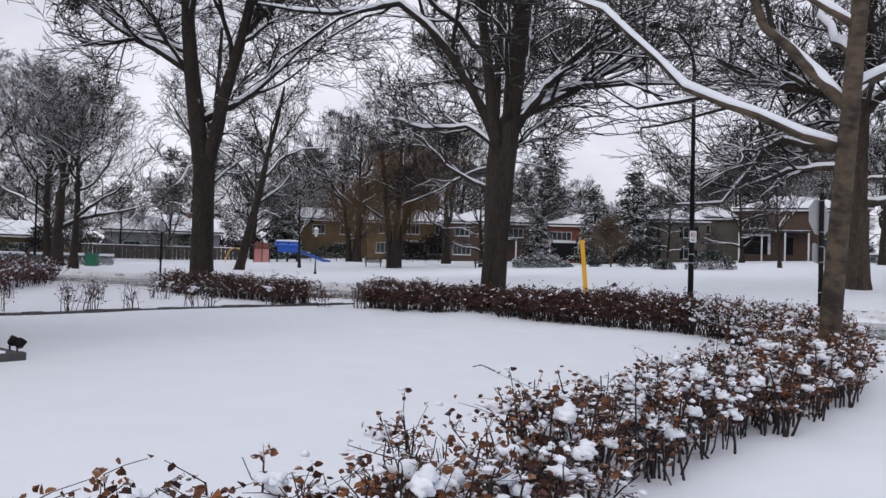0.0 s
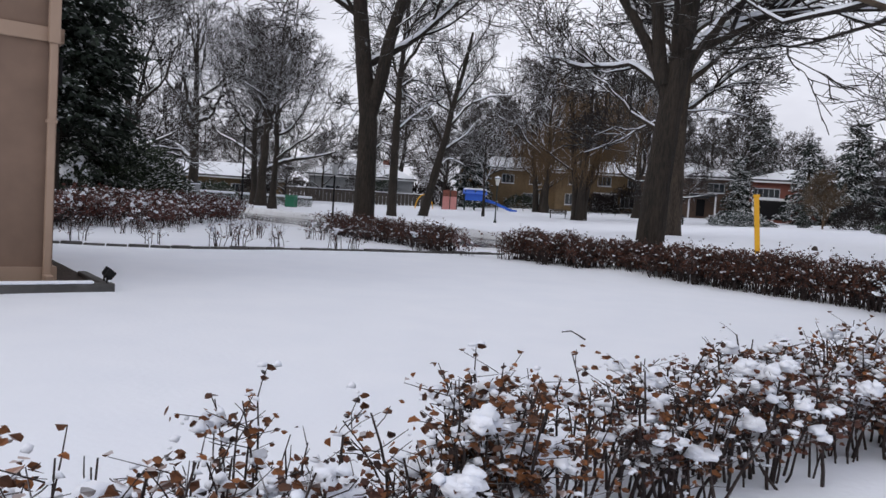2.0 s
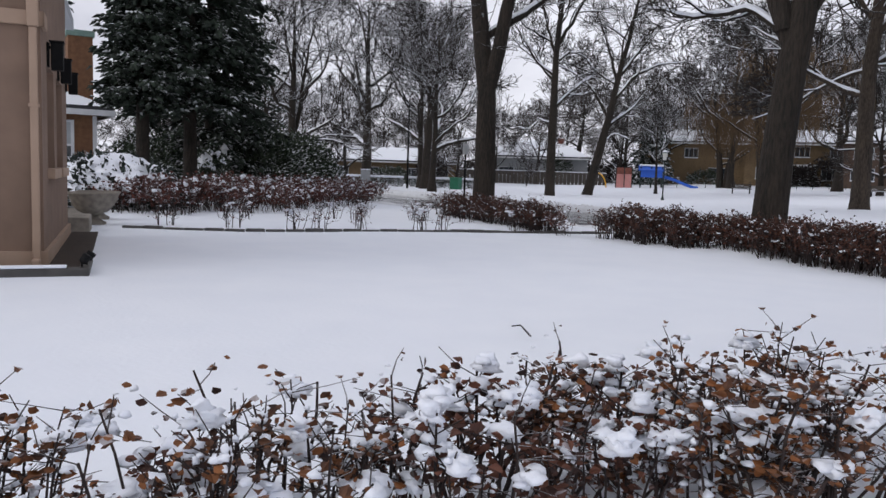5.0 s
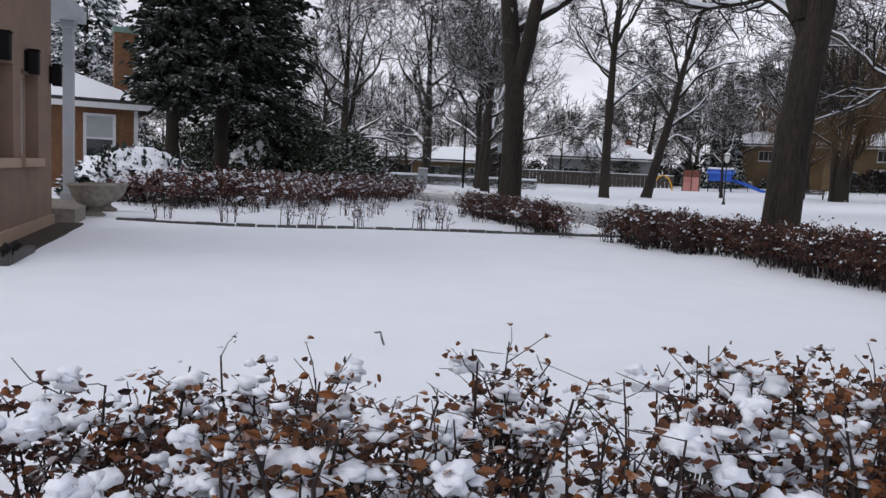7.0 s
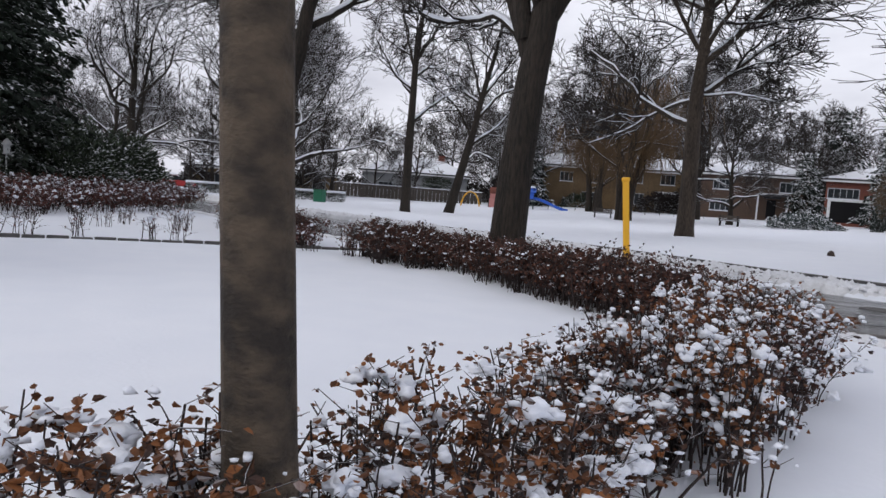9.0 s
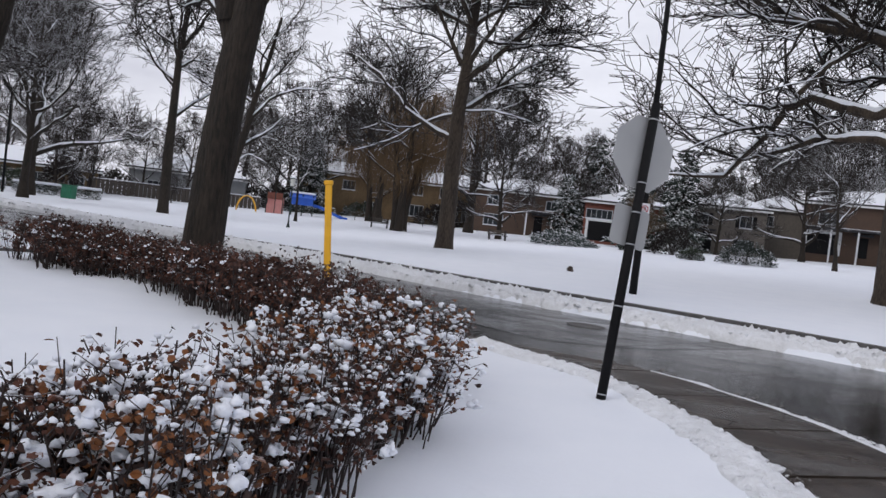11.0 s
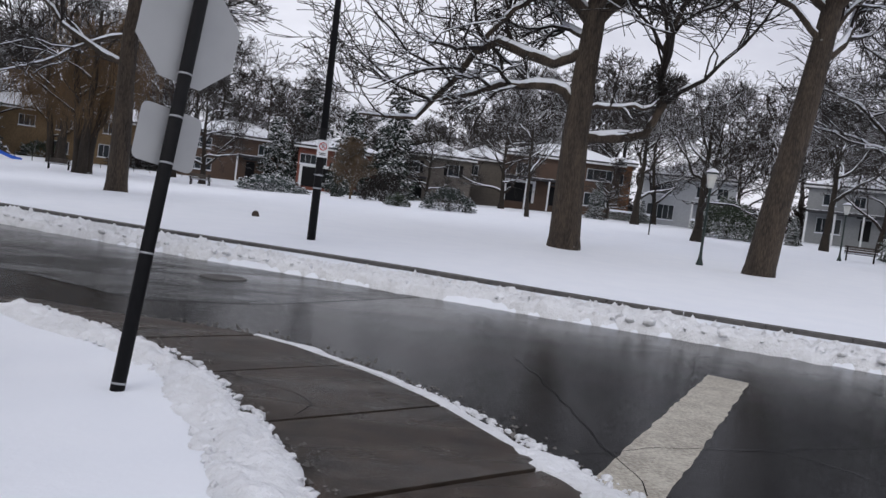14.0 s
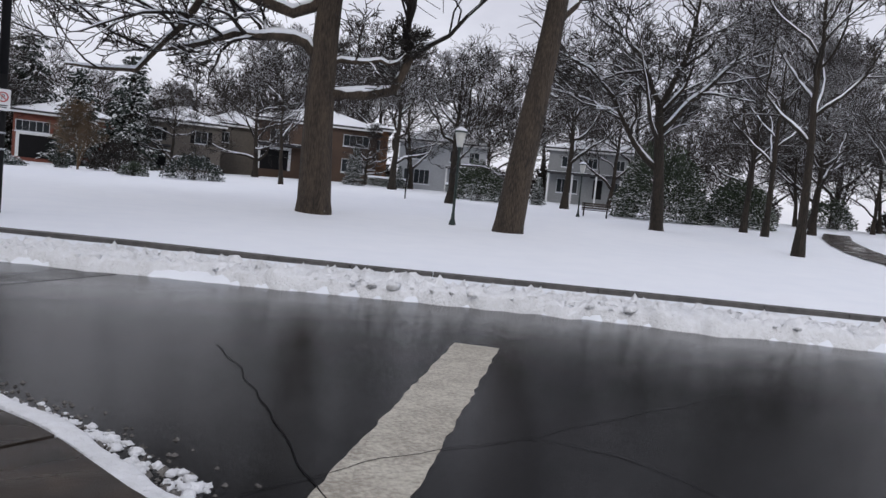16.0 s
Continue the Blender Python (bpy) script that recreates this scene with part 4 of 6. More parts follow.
# ------------------------------------------------------------ willow and conifers
def willow(m, seed, height=16.0, stems=3):
    """A weeping willow: a few stems from one foot, and long hanging twigs."""
    rng = random.Random(seed)
    root = thing("willow_tree", m, "weeping willow with hanging golden-brown twigs", "tree", "park trees")
    hang, limbs = [], []
    sides = lambda lv: {0: 12, 1: 7}.get(lv, 3)
    for k in range(stems):
        az = 0.5 + k * 2.2
        o = Vector((math.cos(az), math.sin(az) * 0.6, 0))
        tp, tr = trunk_line([o * 0.38 - Vector((0, 0, 0.2)), o * 0.5 + Vector((0, 0, 2.6)), o * 1.3 + Vector((0.2, 0, 6.5)), o * 2.0 + Vector((0.2, 0, height * 0.8))], 0.42, 0.12)
        tube_part("trunk", [(tp, tr, 0)], sides, M_BARK, root)
        for c in range(6):
            a2 = c * 2.4 + k
            d = Vector((math.cos(a2), math.sin(a2), rng.uniform(0.5, 1.1))).normalized()
            cp = wander(rng, tp[5 + c], d, height * 0.36, 9, 0.17, 0.0)
            limbs.append((cp, [0.15 * (1 - 0.82 * j / 9) for j in range(10)], 1))
    for cp, cr, lv in limbs:
        tube_part("limb", [(cp, cr, lv)], sides, M_BARK, root)
        for k in range(95):
            t = rng.uniform(0.15, 1)
            j = min(int(t * 9), 8)
            p = cp[j].lerp(cp[j + 1], t * 9 - j) + Vector((rng.gauss(0, 0.5), rng.gauss(0, 0.5), rng.gauss(0, 0.3)))
            ln = max(1.0, min(p.z - rng.uniform(2.2, 6.0), rng.uniform(1.5, 6.5)))
            sway = Vector((rng.gauss(0, 0.22), rng.gauss(0, 0.22), -0.9)).normalized()
            hang.append((wander(rng, p, sway, ln, 5, 0.11, -0.09), [0.016, 0.015, 0.013, 0.012, 0.01, 0.007], 4))
    tagged(tube_part("curtain", hang, sides, M_WILLOW, root, "long hanging golden twigs"), kind="stuff")
    return root


willow(pose(-6.0, 77.6, park_z(-6.0, 77.6)), 5)
willow(pose(-13.0, 97.0, 0.6), 6, 14.0, 2)


def blades(centres, size, rng, droop=0.3, flat=0.5):
    """Small bent leaf blades, four triangles each, about the given (place, outward) pairs."""
    V, Fc = [], []
    for c, d in centres:
        s = size * rng.uniform(0.6, 1.3)
        d = (Vector(d) + Vector((rng.gauss(0, 0.35), rng.gauss(0, 0.35), rng.gauss(0, 0.25) - droop))).normalized()
        side = d.cross(Vector((rng.gauss(0, flat), rng.gauss(0, flat), 1))).normalized()
        up = side.cross(d)
        b = len(V)
        w = s * 0.32
        V += [c, c + d * s * 0.4 + side * w - up * 0.1 * s, c + d * s * 0.45 + up * 0.12 * s, c + d * s * 0.4 - side * w - up * 0.1 * s, c + d * s - up * 0.2 * s]
        Fc += [(b, b + 1, b + 2), (b, b + 2, b + 3), (b + 1, b + 4, b + 2), (b + 2, b + 4, b + 3)]
    return V, Fc


def conifer(name, m, seed, height, radius, material, label, tiers=26, per=13, size=0.5, low=0.06, group="evergreens", r0=0.2, fill=9, taper=0.8):
    rng = random.Random(seed)
    root = thing(name, m, label, "conifer", group)
    tp, tr = trunk_line([(0, 0, -0.1), (0, 0, height * 0.5), (0, 0, height)], r0, 0.02)
    tube_part("trunk", [(tp, tr, 0)], lambda lv: 8, M_BARK, root)
    br, cen = [], []
    for i in range(tiers):
        t = low + (1 - low) * i / tiers
        z = height * t
        R = radius * (1 - t) ** taper * rng.uniform(0.8, 1.12) + 0.15
        for k in range(max(4, int(per * (1 - t * 0.6)))):
            az = rng.uniform(0, 6.283)
            r = R * rng.uniform(0.65, 1.1)
            o = Vector((math.cos(az), math.sin(az), 0))
            p = [Vector((0, 0, z)) + o * (r * q) + Vector((0, 0, -0.28 * r * q * q + 0.06 * r * q)) for q in (0, 0.35, 0.7, 1)]
            br.append((p, [0.03, 0.022, 0.015, 0.006], 3))
            for _ in range(int(fill * (0.35 + r / radius))):
                q = rng.uniform(0.25, 1.0) ** 0.7
                c = Vector((0, 0, z)) + o * (r * q) + Vector((0, 0, -0.28 * r * q * q + 0.06 * r * q))
                c += Vector((rng.gauss(0, 0.16), rng.gauss(0, 0.16), rng.gauss(0, 0.06)))
                cen.append((c, o + Vector((rng.gauss(0, 0.5), rng.gauss(0, 0.5), 0))))
    tagged(tube_part("branchwork", br, lambda lv: 3, M_TWIG, root), kind="stuff")
    v, f = blades(cen, size, rng)
    tagged(from_arrays("foliage", v, f, material, root, "drooping needle sprays with snow on top"), kind="stuff")
    return root


def mound(name, m, seed, rx, ry, rz, material, label, n=2600, size=0.16, category="shrub", group="", leafy=True):
    """A rounded shrub: stems and a shell of many small leaves, with an uneven outline."""
    rng = random.Random(seed)
    root = thing(name, m, label, category, group)
    stems, cen = [], []
    for k in range(26):
        az, el = rng.uniform(0, 6.283), rng.uniform(0.3, 1.5)
        e = Vector((math.cos(az) * math.cos(el) * rx, math.sin(az) * math.cos(el) * ry, math.sin(el) * rz)) * 0.85
        stems.append(([Vector((e.x * 0.1, e.y * 0.1, -0.05)), Vector((e.x * 0.4, e.y * 0.4, e.z * 0.5)), e], [0.02, 0.014, 0.006], 3))
    for k in range(n):
        az, el = rng.uniform(0, 6.283), math.asin(rng.uniform(-0.05, 1))
        s = (1 + 0.25 * noise.noise((math.cos(az) * 2.2 + seed, math.sin(az) * 2.2, el * 2.2))) * rng.uniform(0.72, 1.04)
        c = Vector((math.cos(az) * math.cos(el) * rx, math.sin(az) * math.cos(el) * ry, math.sin(el) * rz)) * s
        if c.z > 0.02:
            cen.append((c, Vector((c.x / rx, c.y / ry, c.z / rz + 0.2))))
    tagged(tube_part("stemwork", stems, lambda lv: 3, M_STEM, root), kind="stuff")
    v, f = blades(cen, size, rng, droop=0.1, flat=1.2)
    tagged(from_arrays("foliage", v, f, material, root), kind="stuff")
    return root


conifer("spruce_tree", pose(-18.7, 22.05, 0), 41, 17, 1.35, M_NEEDLE, "tall dark green spruce with a bare lower trunk", tiers=44, per=15, size=0.3, low=0.21, r0=0.25, fill=26, taper=0.4)
conifer("spruce_tree", pose(-18.8, 24.2, 0), 42, 18, 2.9, M_NEEDLE, "tall dark green spruce with snow on its sprays", tiers=46, per=17, size=0.32, low=0.2, r0=0.27, fill=30, taper=0.45)
conifer("spruce_tree", pose(-22.8, 28.9, 0), 43, 18, 3.3, M_NEEDLE, "tall dark green spruce behind the garden", tiers=44, per=16, size=0.34, low=0.06, r0=0.3, fill=28, taper=0.5)
conifer("spruce_tree", pose(-32.0, 26.4, 0), 44, 14, 3.4, M_NEEDLE_B, "dark bluish spruce behind the brick house", tiers=36, per=14, size=0.36, low=0.1, fill=20)
far_spruce = conifer("spruce_tree", pose(9.0, 84.0, park_z(9.0, 84.0)), 45, 7.0, 2.1, M_NEEDLE_F, "snow-laden dark spruce in a front garden", tiers=26, per=13, size=0.3, low=0.02, fill=18)
for x, y, s in ((16.8, 93, 1.35), (21.2, 92, 1.6), (13.0, 106, 1.9), (14.6, 80.5, 0.46), (-24, 107, 1.6), (51, 66, 0.36), (40.5, 82, 0.55), (46.8, 84.5, 0.35)):
    c = copy_thing(far_spruce, Matrix.Translation((x, y, park_z(x, y))) @ Matrix.Rotation(x, 4, "Z"))
    c.scale = (s, s, s) if s != 0.46 else (0.34, 0.34, 0.62)

for k, (x, y, z, rx, ry, rz, mt, lab) in enumerate((
        (-24.8, 34.6, 0, 2.6, 2.4, 3.5, M_LAUREL, "large snow-capped evergreen laurel shrub"), (-25.4, 37.6, 0, 2.5, 2.4, 3.2, M_LAUREL, "large snow-capped evergreen laurel shrub"),
        (-17.5, 19.9, 0, 2.4, 1.8, 1.55, M_NEEDLE_F, "rounded dome-shaped shrub under thick snow"), (-19.2, 25.6, 0, 0.8, 0.8, 1.9, M_LAUREL, "clipped upright evergreen shrub with a snow cap"),
        (21.0, 63.5, 0, 1.9, 1.5, 1.45, M_NEEDLE_F, "snow-covered juniper mound in the park"), (17.6, 65.0, 0, 0.8, 0.8, 0.8, M_LAUREL, "small round clipped evergreen in the park"), (9.0, 79.0, 0, 2.9, 1.5, 1.15, M_NEEDLE_B, "snow-covered low juniper in the park"),
        (-23.0, 25.6, 0, 2.0, 1.6, 2.6, M_LAUREL, "dark evergreen shrub under the spruces"), (-21.2, 30.5, 0, 2.4, 2.0, 2.8, M_LAUREL, "dark evergreen shrub under the spruces"),
        (44.8, 66.0, 0, 2.4, 2.4, 3.0, M_LAUREL, "broad dark evergreen shrub with snow"), (52.0, 52.6, 0, 3.5, 3.0, 5.2, M_LAUREL, "tall broad dark evergreen beside the forked tree"), (58.0, 50.5, 0, 2.8, 2.4, 3.4, M_LAUREL, "broad dark evergreen shrub with snow"), (18.0, 75.5, 0, 1.9, 1.7, 2.3, M_TWIG, "leafless dark garden thicket"))):
    mound("evergreen_shrub" if mt is not M_WILLOW and mt is not M_TWIG else "garden_shrub", pose(x, y, park_z(x, y)), 60 + k, rx, ry, rz, mt, lab, n=int(1400 + 620 * rx * rz), size=0.22 if rx > 2.2 else 0.14)


thicket_rng = random.Random(91)
for k in range(46):
    a = radians(-62 + 132 * (k + 0.8 * thicket_rng.random()) / 46)
    d = thicket_rng.uniform(99, 112)
    x, y = 4 + math.sin(a) * d, 8 + math.cos(a) * d
    mound("garden_shrub", pose(x, y, park_z(x, y)), 300 + k, thicket_rng.uniform(1.8, 3.6), 2.0, thicket_rng.uniform(1.8, 4.2), M_LAUREL if k % 4 == 1 else M_TWIG_F, "dark evergreen garden shrub dusted with snow" if k % 4 == 1 else "leafless dark garden thicket before the houses", n=1700, size=0.34, group="garden shrubs")


def snow_cap(name, m, seed, rx, ry, rz, low, label):
    """A thick uneven cap of snow over a rounded shrub."""
    bm = bmesh.new()
    bmesh.ops.create_icosphere(bm, subdivisions=5, radius=1.0)
    for v in bm.verts:
        q = v.co.copy()
        k = 1 + 0.12 * noise.noise(q * 2.2 + Vector((seed, 0, 0))) + 0.07 * noise.noise(q * 7) + 0.05 * noise.noise(q * 16)
        v.co = Vector((q.x * rx * k, q.y * ry * k, q.z * rz * k))
    gone = [f for f in bm.faces if f.calc_center_median().z < rz * (low + 0.45 * noise.noise(f.calc_center_median() * 2.6))]
    bmesh.ops.delete(bm, geom=gone, context="FACES")
    for f in bm.faces:
        f.smooth = True
    ob = part(name, bm, M_CLUMP)
    ob.matrix_basis = m
    return tagged(ob, label, "snow")


snow_cap("snow_cap", pose(-17.5, 19.9, 0), 3, 2.4, 1.8, 1.62, 0.38, "thick white snow lying on the rounded shrub")
snow_cap("snow_cap", pose(-19.2, 25.6, 0.0), 4, 0.8, 0.8, 1.95, 0.75, "white snow lying on the clipped shrub")


# ------------------------------------------------------------ hedges
def hedge_shrub(seed, h, leaf_n, snow_n, leaf_mat, label, width=0.34, stems_n=15, leaf=0.042, pillow=0.046):
    rng = random.Random(seed)
    root = thing("hedge_shrub", Matrix(), label, "hedge shrub", "hedge")
    stems, spots = [], []
    for k in range(stems_n):
        az = rng.uniform(0, 6.283)
        b = Vector((math.cos(az), math.sin(az), 0)) * rng.uniform(0.02, width * 0.65)
        d = Vector((b.x * 0.5 + rng.gauss(0, 0.12), b.y * 0.5 + rng.gauss(0, 0.12), 1)).normalized()
        ln = h * rng.uniform(0.7, 1.08)
        p = wander(rng, b - Vector((0, 0, 0.04)), d, ln, 5, 0.09, 0.05)
        r = rng.uniform(0.0055, 0.0115)
        stems.append((p, [r * (1 - 0.12 * i) for i in range(6)], 2))
        for c in range(6):
            t = rng.uniform(0.3, 1.0)
            i = min(int(t * 5), 4)
            q = p[i].lerp(p[i + 1], t * 5 - i)
            dd = Vector((rng.gauss(0, 1), rng.gauss(0, 1), rng.uniform(0.2, 1.1))).normalized()
            tw = wander(rng, q, dd, rng.uniform(0.08, 0.26), 2, 0.2, 0.05)
            stems.append((tw, [0.0035, 0.0028, 0.002], 4))
            spots += tw[1:]
            spots.append(tw[0].lerp(tw[2], rng.random()))
    tagged(tube_part("stemwork", stems, lambda lv: 4 if lv == 2 else 3, M_STEM, root, "thin dark upright stems"), kind="stuff")
    V, Fc = [], []
    for k in range(leaf_n):
        c = rng.choice(spots) + Vector((rng.gauss(0, 0.018), rng.gauss(0, 0.018), rng.gauss(0, 0.018)))
        s = leaf * rng.uniform(0.55, 1.25)
        d = Vector((rng.gauss(0, 1), rng.gauss(0, 1), rng.gauss(-0.6, 0.7))).normalized()
        side = d.cross(Vector((rng.gauss(0, 1), rng.gauss(0, 1), rng.gauss(0, 1)))).normalized()
        up = side.cross(d)
        b = len(V)
        w, cu = s * 0.4, s * rng.uniform(-0.35, 0.45)
        V += [c, c + d * s * 0.35 + side * w + up * cu, c + d * s * 0.75 + side * w * 0.7 + up * cu, c + d * s, c + d * s * 0.75 - side * w * 0.7 + up * cu, c + d * s * 0.35 - side * w + up * cu]
        Fc += [(b, b + 1, b + 2, b + 3), (b, b + 3, b + 4, b + 5)]
    tagged(from_arrays("foliage", V, Fc, leaf_mat, root, "curled withered brown and orange leaves"), kind="stuff")
    bm = bmesh.new()
    for k in range(snow_n):
        c0 = rng.choice(spots)
        if c0.z < h * 0.4 and rng.random() < 0.65:
            continue
        big = rng.random() < 0.2
        for _ in range(rng.randint(3, 6) if big else rng.randint(1, 2)):
            c = c0 + Vector((rng.gauss(0, 0.028), rng.gauss(0, 0.028), rng.gauss(0, 0.02)))
            r = rng.uniform(pillow * 0.4, pillow) if big else rng.uniform(0.009, 0.022)
            ret = bmesh.ops.create_icosphere(bm, subdivisions=2 if big else 1, radius=r)
            sx, sy, sz = rng.uniform(0.85, 1.4), rng.uniform(0.8, 1.15), rng.uniform(0.75, 1.2)
            rot = Matrix.Rotation(rng.uniform(0, 6.28), 3, "Z")
            for v in ret["verts"]:
                q = v.co * (1 + 0.8 * noise.noise(v.co * 60 + c * 9) + 0.4 * noise.noise(v.co * 25 + c * 5))
                q = rot @ Vector((q.x * sx, q.y * sy, max(q.z, -r * 0.6) * sz))
                v.co = c + q + Vector((0, 0, r * 0.25))
    for f in bm.faces:
        f.smooth = True
    tagged(part("snow", bm, M_CLUMP, root, "small clumps of snow caught among twigs"), kind="stuff")
    return root


SHRUBS = [hedge_shrub(100 + k, 0.86, (600, 260, 700, 420, 780, 210)[k], (40, 46, 36, 46, 38, 38)[k], M_LEAF_D if k == 3 else M_LEAF, "leafless hedge shrub with withered brown leaves and snow clumps") for k in range(6)]
RED_SHRUBS = [hedge_shrub(120 + k, 1.05, 240, 14, M_LEAF_R, "twiggy shrub with dull red withered leaves", width=0.5, stems_n=11, leaf=0.075) for k in range(3)]
ROSES = [hedge_shrub(140 + k, 0.55, 25, 5, M_LEAF_R, "small bare rose bush standing in the snow", width=0.3, stems_n=7) for k in range(2)]
FAR_SHRUBS = [hedge_shrub(160 + k, 0.86, (480, 400, 540)[k], 20, M_LEAF_D, "leafless hedge shrub with dark withered leaves and snow specks", stems_n=18, leaf=0.046, pillow=0.024) for k in range(3)]
CORNER_SHRUBS = [hedge_shrub(180 + k, 0.86, (420, 360, 460)[k], 78, (M_LEAF, M_LEAF_D, M_LEAF)[k], "leafless hedge shrub with withered brown leaves and snow clumps", stems_n=19, leaf=0.041, pillow=0.034) for k in range(3)]
used_proto = set()


def set_shrub(proto, x, y, s, sz, turn, label="", group=""):
    m = Matrix.Translation((x, y, park_z(x, y))) @ Matrix.Rotation(turn, 4, "Z")
    if proto.name in used_proto:
        ob = copy_thing(proto, m)
    else:
        used_proto.add(proto.name)
        ob = proto
        ob.matrix_basis = m
    ob.scale = (s, s, sz)
    return tagged(ob, label, group=group)


def hedge_row(pts, rows, step, protos, seed, s=1.0, sz=1.0, jitter=0.1, label="", group="", weights=None):
    rng = random.Random(seed)
    for off in rows:
        for p, d in polyline_at(pts, step):
            n = Vector((-d.y, d.x, 0))
            q = p + n * (off + rng.gauss(0, jitter)) + d * rng.gauss(0, step * 0.25)
            set_shrub(rng.choices(protos, weights)[0], q.x, q.y, s * rng.uniform(0.9, 1.2), sz * rng.uniform(0.88, 1.1), rng.uniform(0, 6.28), label, group)


NEAR_HEDGE = [(-4.2, -1.4), (-2.0, 1.5), (-0.6, 3.2), (1.2, 5.75), (2.0, 6.9), (2.75, 7.75), (4.4, 9.75), (5.2, 11.6), (5.65, 13.4), (5.75, 15.0), (5.4, 16.4)]
FAR_HEDGE = [(5.3, 16.6), (4.1, 17.9), (1.9, 19.9), (0.2, 20.6), (-2.1, 21.9)]
hedge_row(NEAR_HEDGE[:4], (-0.2, 0.16), 0.43, SHRUBS, 201, s=0.95, sz=0.72, weights=(3, 4, 1.5, 4, 1.5, 5))
hedge_row(NEAR_HEDGE[3:6], (-0.2, 0.16), 0.5, SHRUBS, 215, s=0.95, sz=0.72, weights=(1, 5, 0.6, 3, 0.6, 6))
hedge_row(NEAR_HEDGE[5:8], (-0.24, 0.18), 0.46, SHRUBS, 211, sz=0.74, weights=(3, 4, 2, 4, 2, 4))
hedge_row(NEAR_HEDGE[7:], (-0.32, 0.0, 0.28), 0.38, CORNER_SHRUBS, 212, sz=0.86)
hedge_row(FAR_HEDGE, (-0.35, -0.05, 0.28), 0.36, FAR_SHRUBS, 202, sz=0.9)
hedge_row([(-3.9, 22.2), (-6.2, 24.2), (-9.7, 27.1)], (-0.3, 0.15), 0.40, FAR_SHRUBS, 203, sz=0.85)
hedge_row([(-3.2, 21.6), (-3.0, 21.5)], (0,), 0.4, RED_SHRUBS, 204, s=0.8, sz=0.6)
hedge_row([(-14.6, 18.6), (-14.9, 21.0), (-15.6, 23.6), (-17.0, 27.0), (-18.6, 31.5), (-20.0, 36.0)], (-0.8, 0.0, 0.8), 0.75, RED_SHRUBS, 205, s=1.25, sz=1.0, jitter=0.25, label="twiggy shrub with dull red withered leaves in a mass planting", group="shrub bed")
hedge_row([(-12.9, 21.6), (-14.0, 25.0), (-15.4, 29.4), (-17.0, 33.0)], (0.0,), 0.6, RED_SHRUBS, 206, s=0.95, sz=0.85, jitter=0.2, group="shrub bed")
hedge_row([(-10.6, 16.3), (-8.6, 17.2), (-7.2, 18.9), (-5.5, 20.9), (-4.4, 22.2)], (0.15,), 1.15, ROSES, 207, s=1.35, sz=1.1, jitter=0.15, group="rose border")
hedge_row([(-12.2, 18.8), (-10.4, 21.0), (-8.4, 23.2), (-6.8, 24.4)], (0.0, 1.3), 1.3, ROSES, 208, s=1.1, jitter=0.3, group="rose border")


# ------------------------------------------------------------ far houses
def ring_frame(x0, z0, x1, z1, w, y0, y1):
    """A rectangular frame in one piece, w wide, standing in the x-z plane."""
    bm = bmesh.new()
    loops = []
    for y in (y0, y1):
        for d in (0.0, w):
            loops.append([bm.verts.new(p) for p in ((x0 + d, y, z0 + d), (x1 - d, y, z0 + d), (x1 - d, y, z1 - d), (x0 + d, y, z1 - d))])
    fo, fi, bo, bi = loops
    for k in range(4):
        j = (k + 1) % 4
        bm.faces.new((fo[k], fo[j], fi[j], fi[k]))
        bm.faces.new((bo[k], bi[k], bi[j], bo[j]))
        bm.faces.new((fo[k], bo[k], bo[j], fo[j]))
        bm.faces.new((fi[k], fi[j], bi[j], bi[k]))
    bmesh.ops.recalc_face_normals(bm, faces=bm.faces[:])
    return bm


def window(parent, x, z, w, h, y=0.0, frame_mat=None, panes=2, shutters=None):
    """A window on a front wall at local y: frame, glazing bars, pane and sill."""
    fm = frame_mat or M_GREYPAINT
    fr = part("window", ring_frame(x - w / 2, z, x + w / 2, z + h, 0.07, y - 0.07, y + 0.02), fm, parent)
    part("pane", boxes((x - w / 2 + 0.07, y - 0.03, z + 0.07, x + w / 2 - 0.07, y - 0.01, z + h - 0.07)), M_GLASS, fr)
    for k in range(1, panes):
        cx = x - w / 2 + w * k / panes
        part("glazing_bar", boxes((cx - 0.025, y - 0.06, z + 0.07, cx + 0.025, y - 0.03, z + h - 0.07)), fm, fr)
    part("sill", boxes((x - w / 2 - 0.06, y - 0.14, z - 0.07, x + w / 2 + 0.06, y + 0.01, z - 0.002)), M_CLUMP, fr, "snow-covered sill")
    if shutters:
        for s in (-1, 1):
            cx = x + s * (w / 2 + 0.22)
            part("shutter", boxes((cx - 0.2, y - 0.05, z, cx + 0.2, y + 0.01, z + h)), shutters, fr)
    return fr


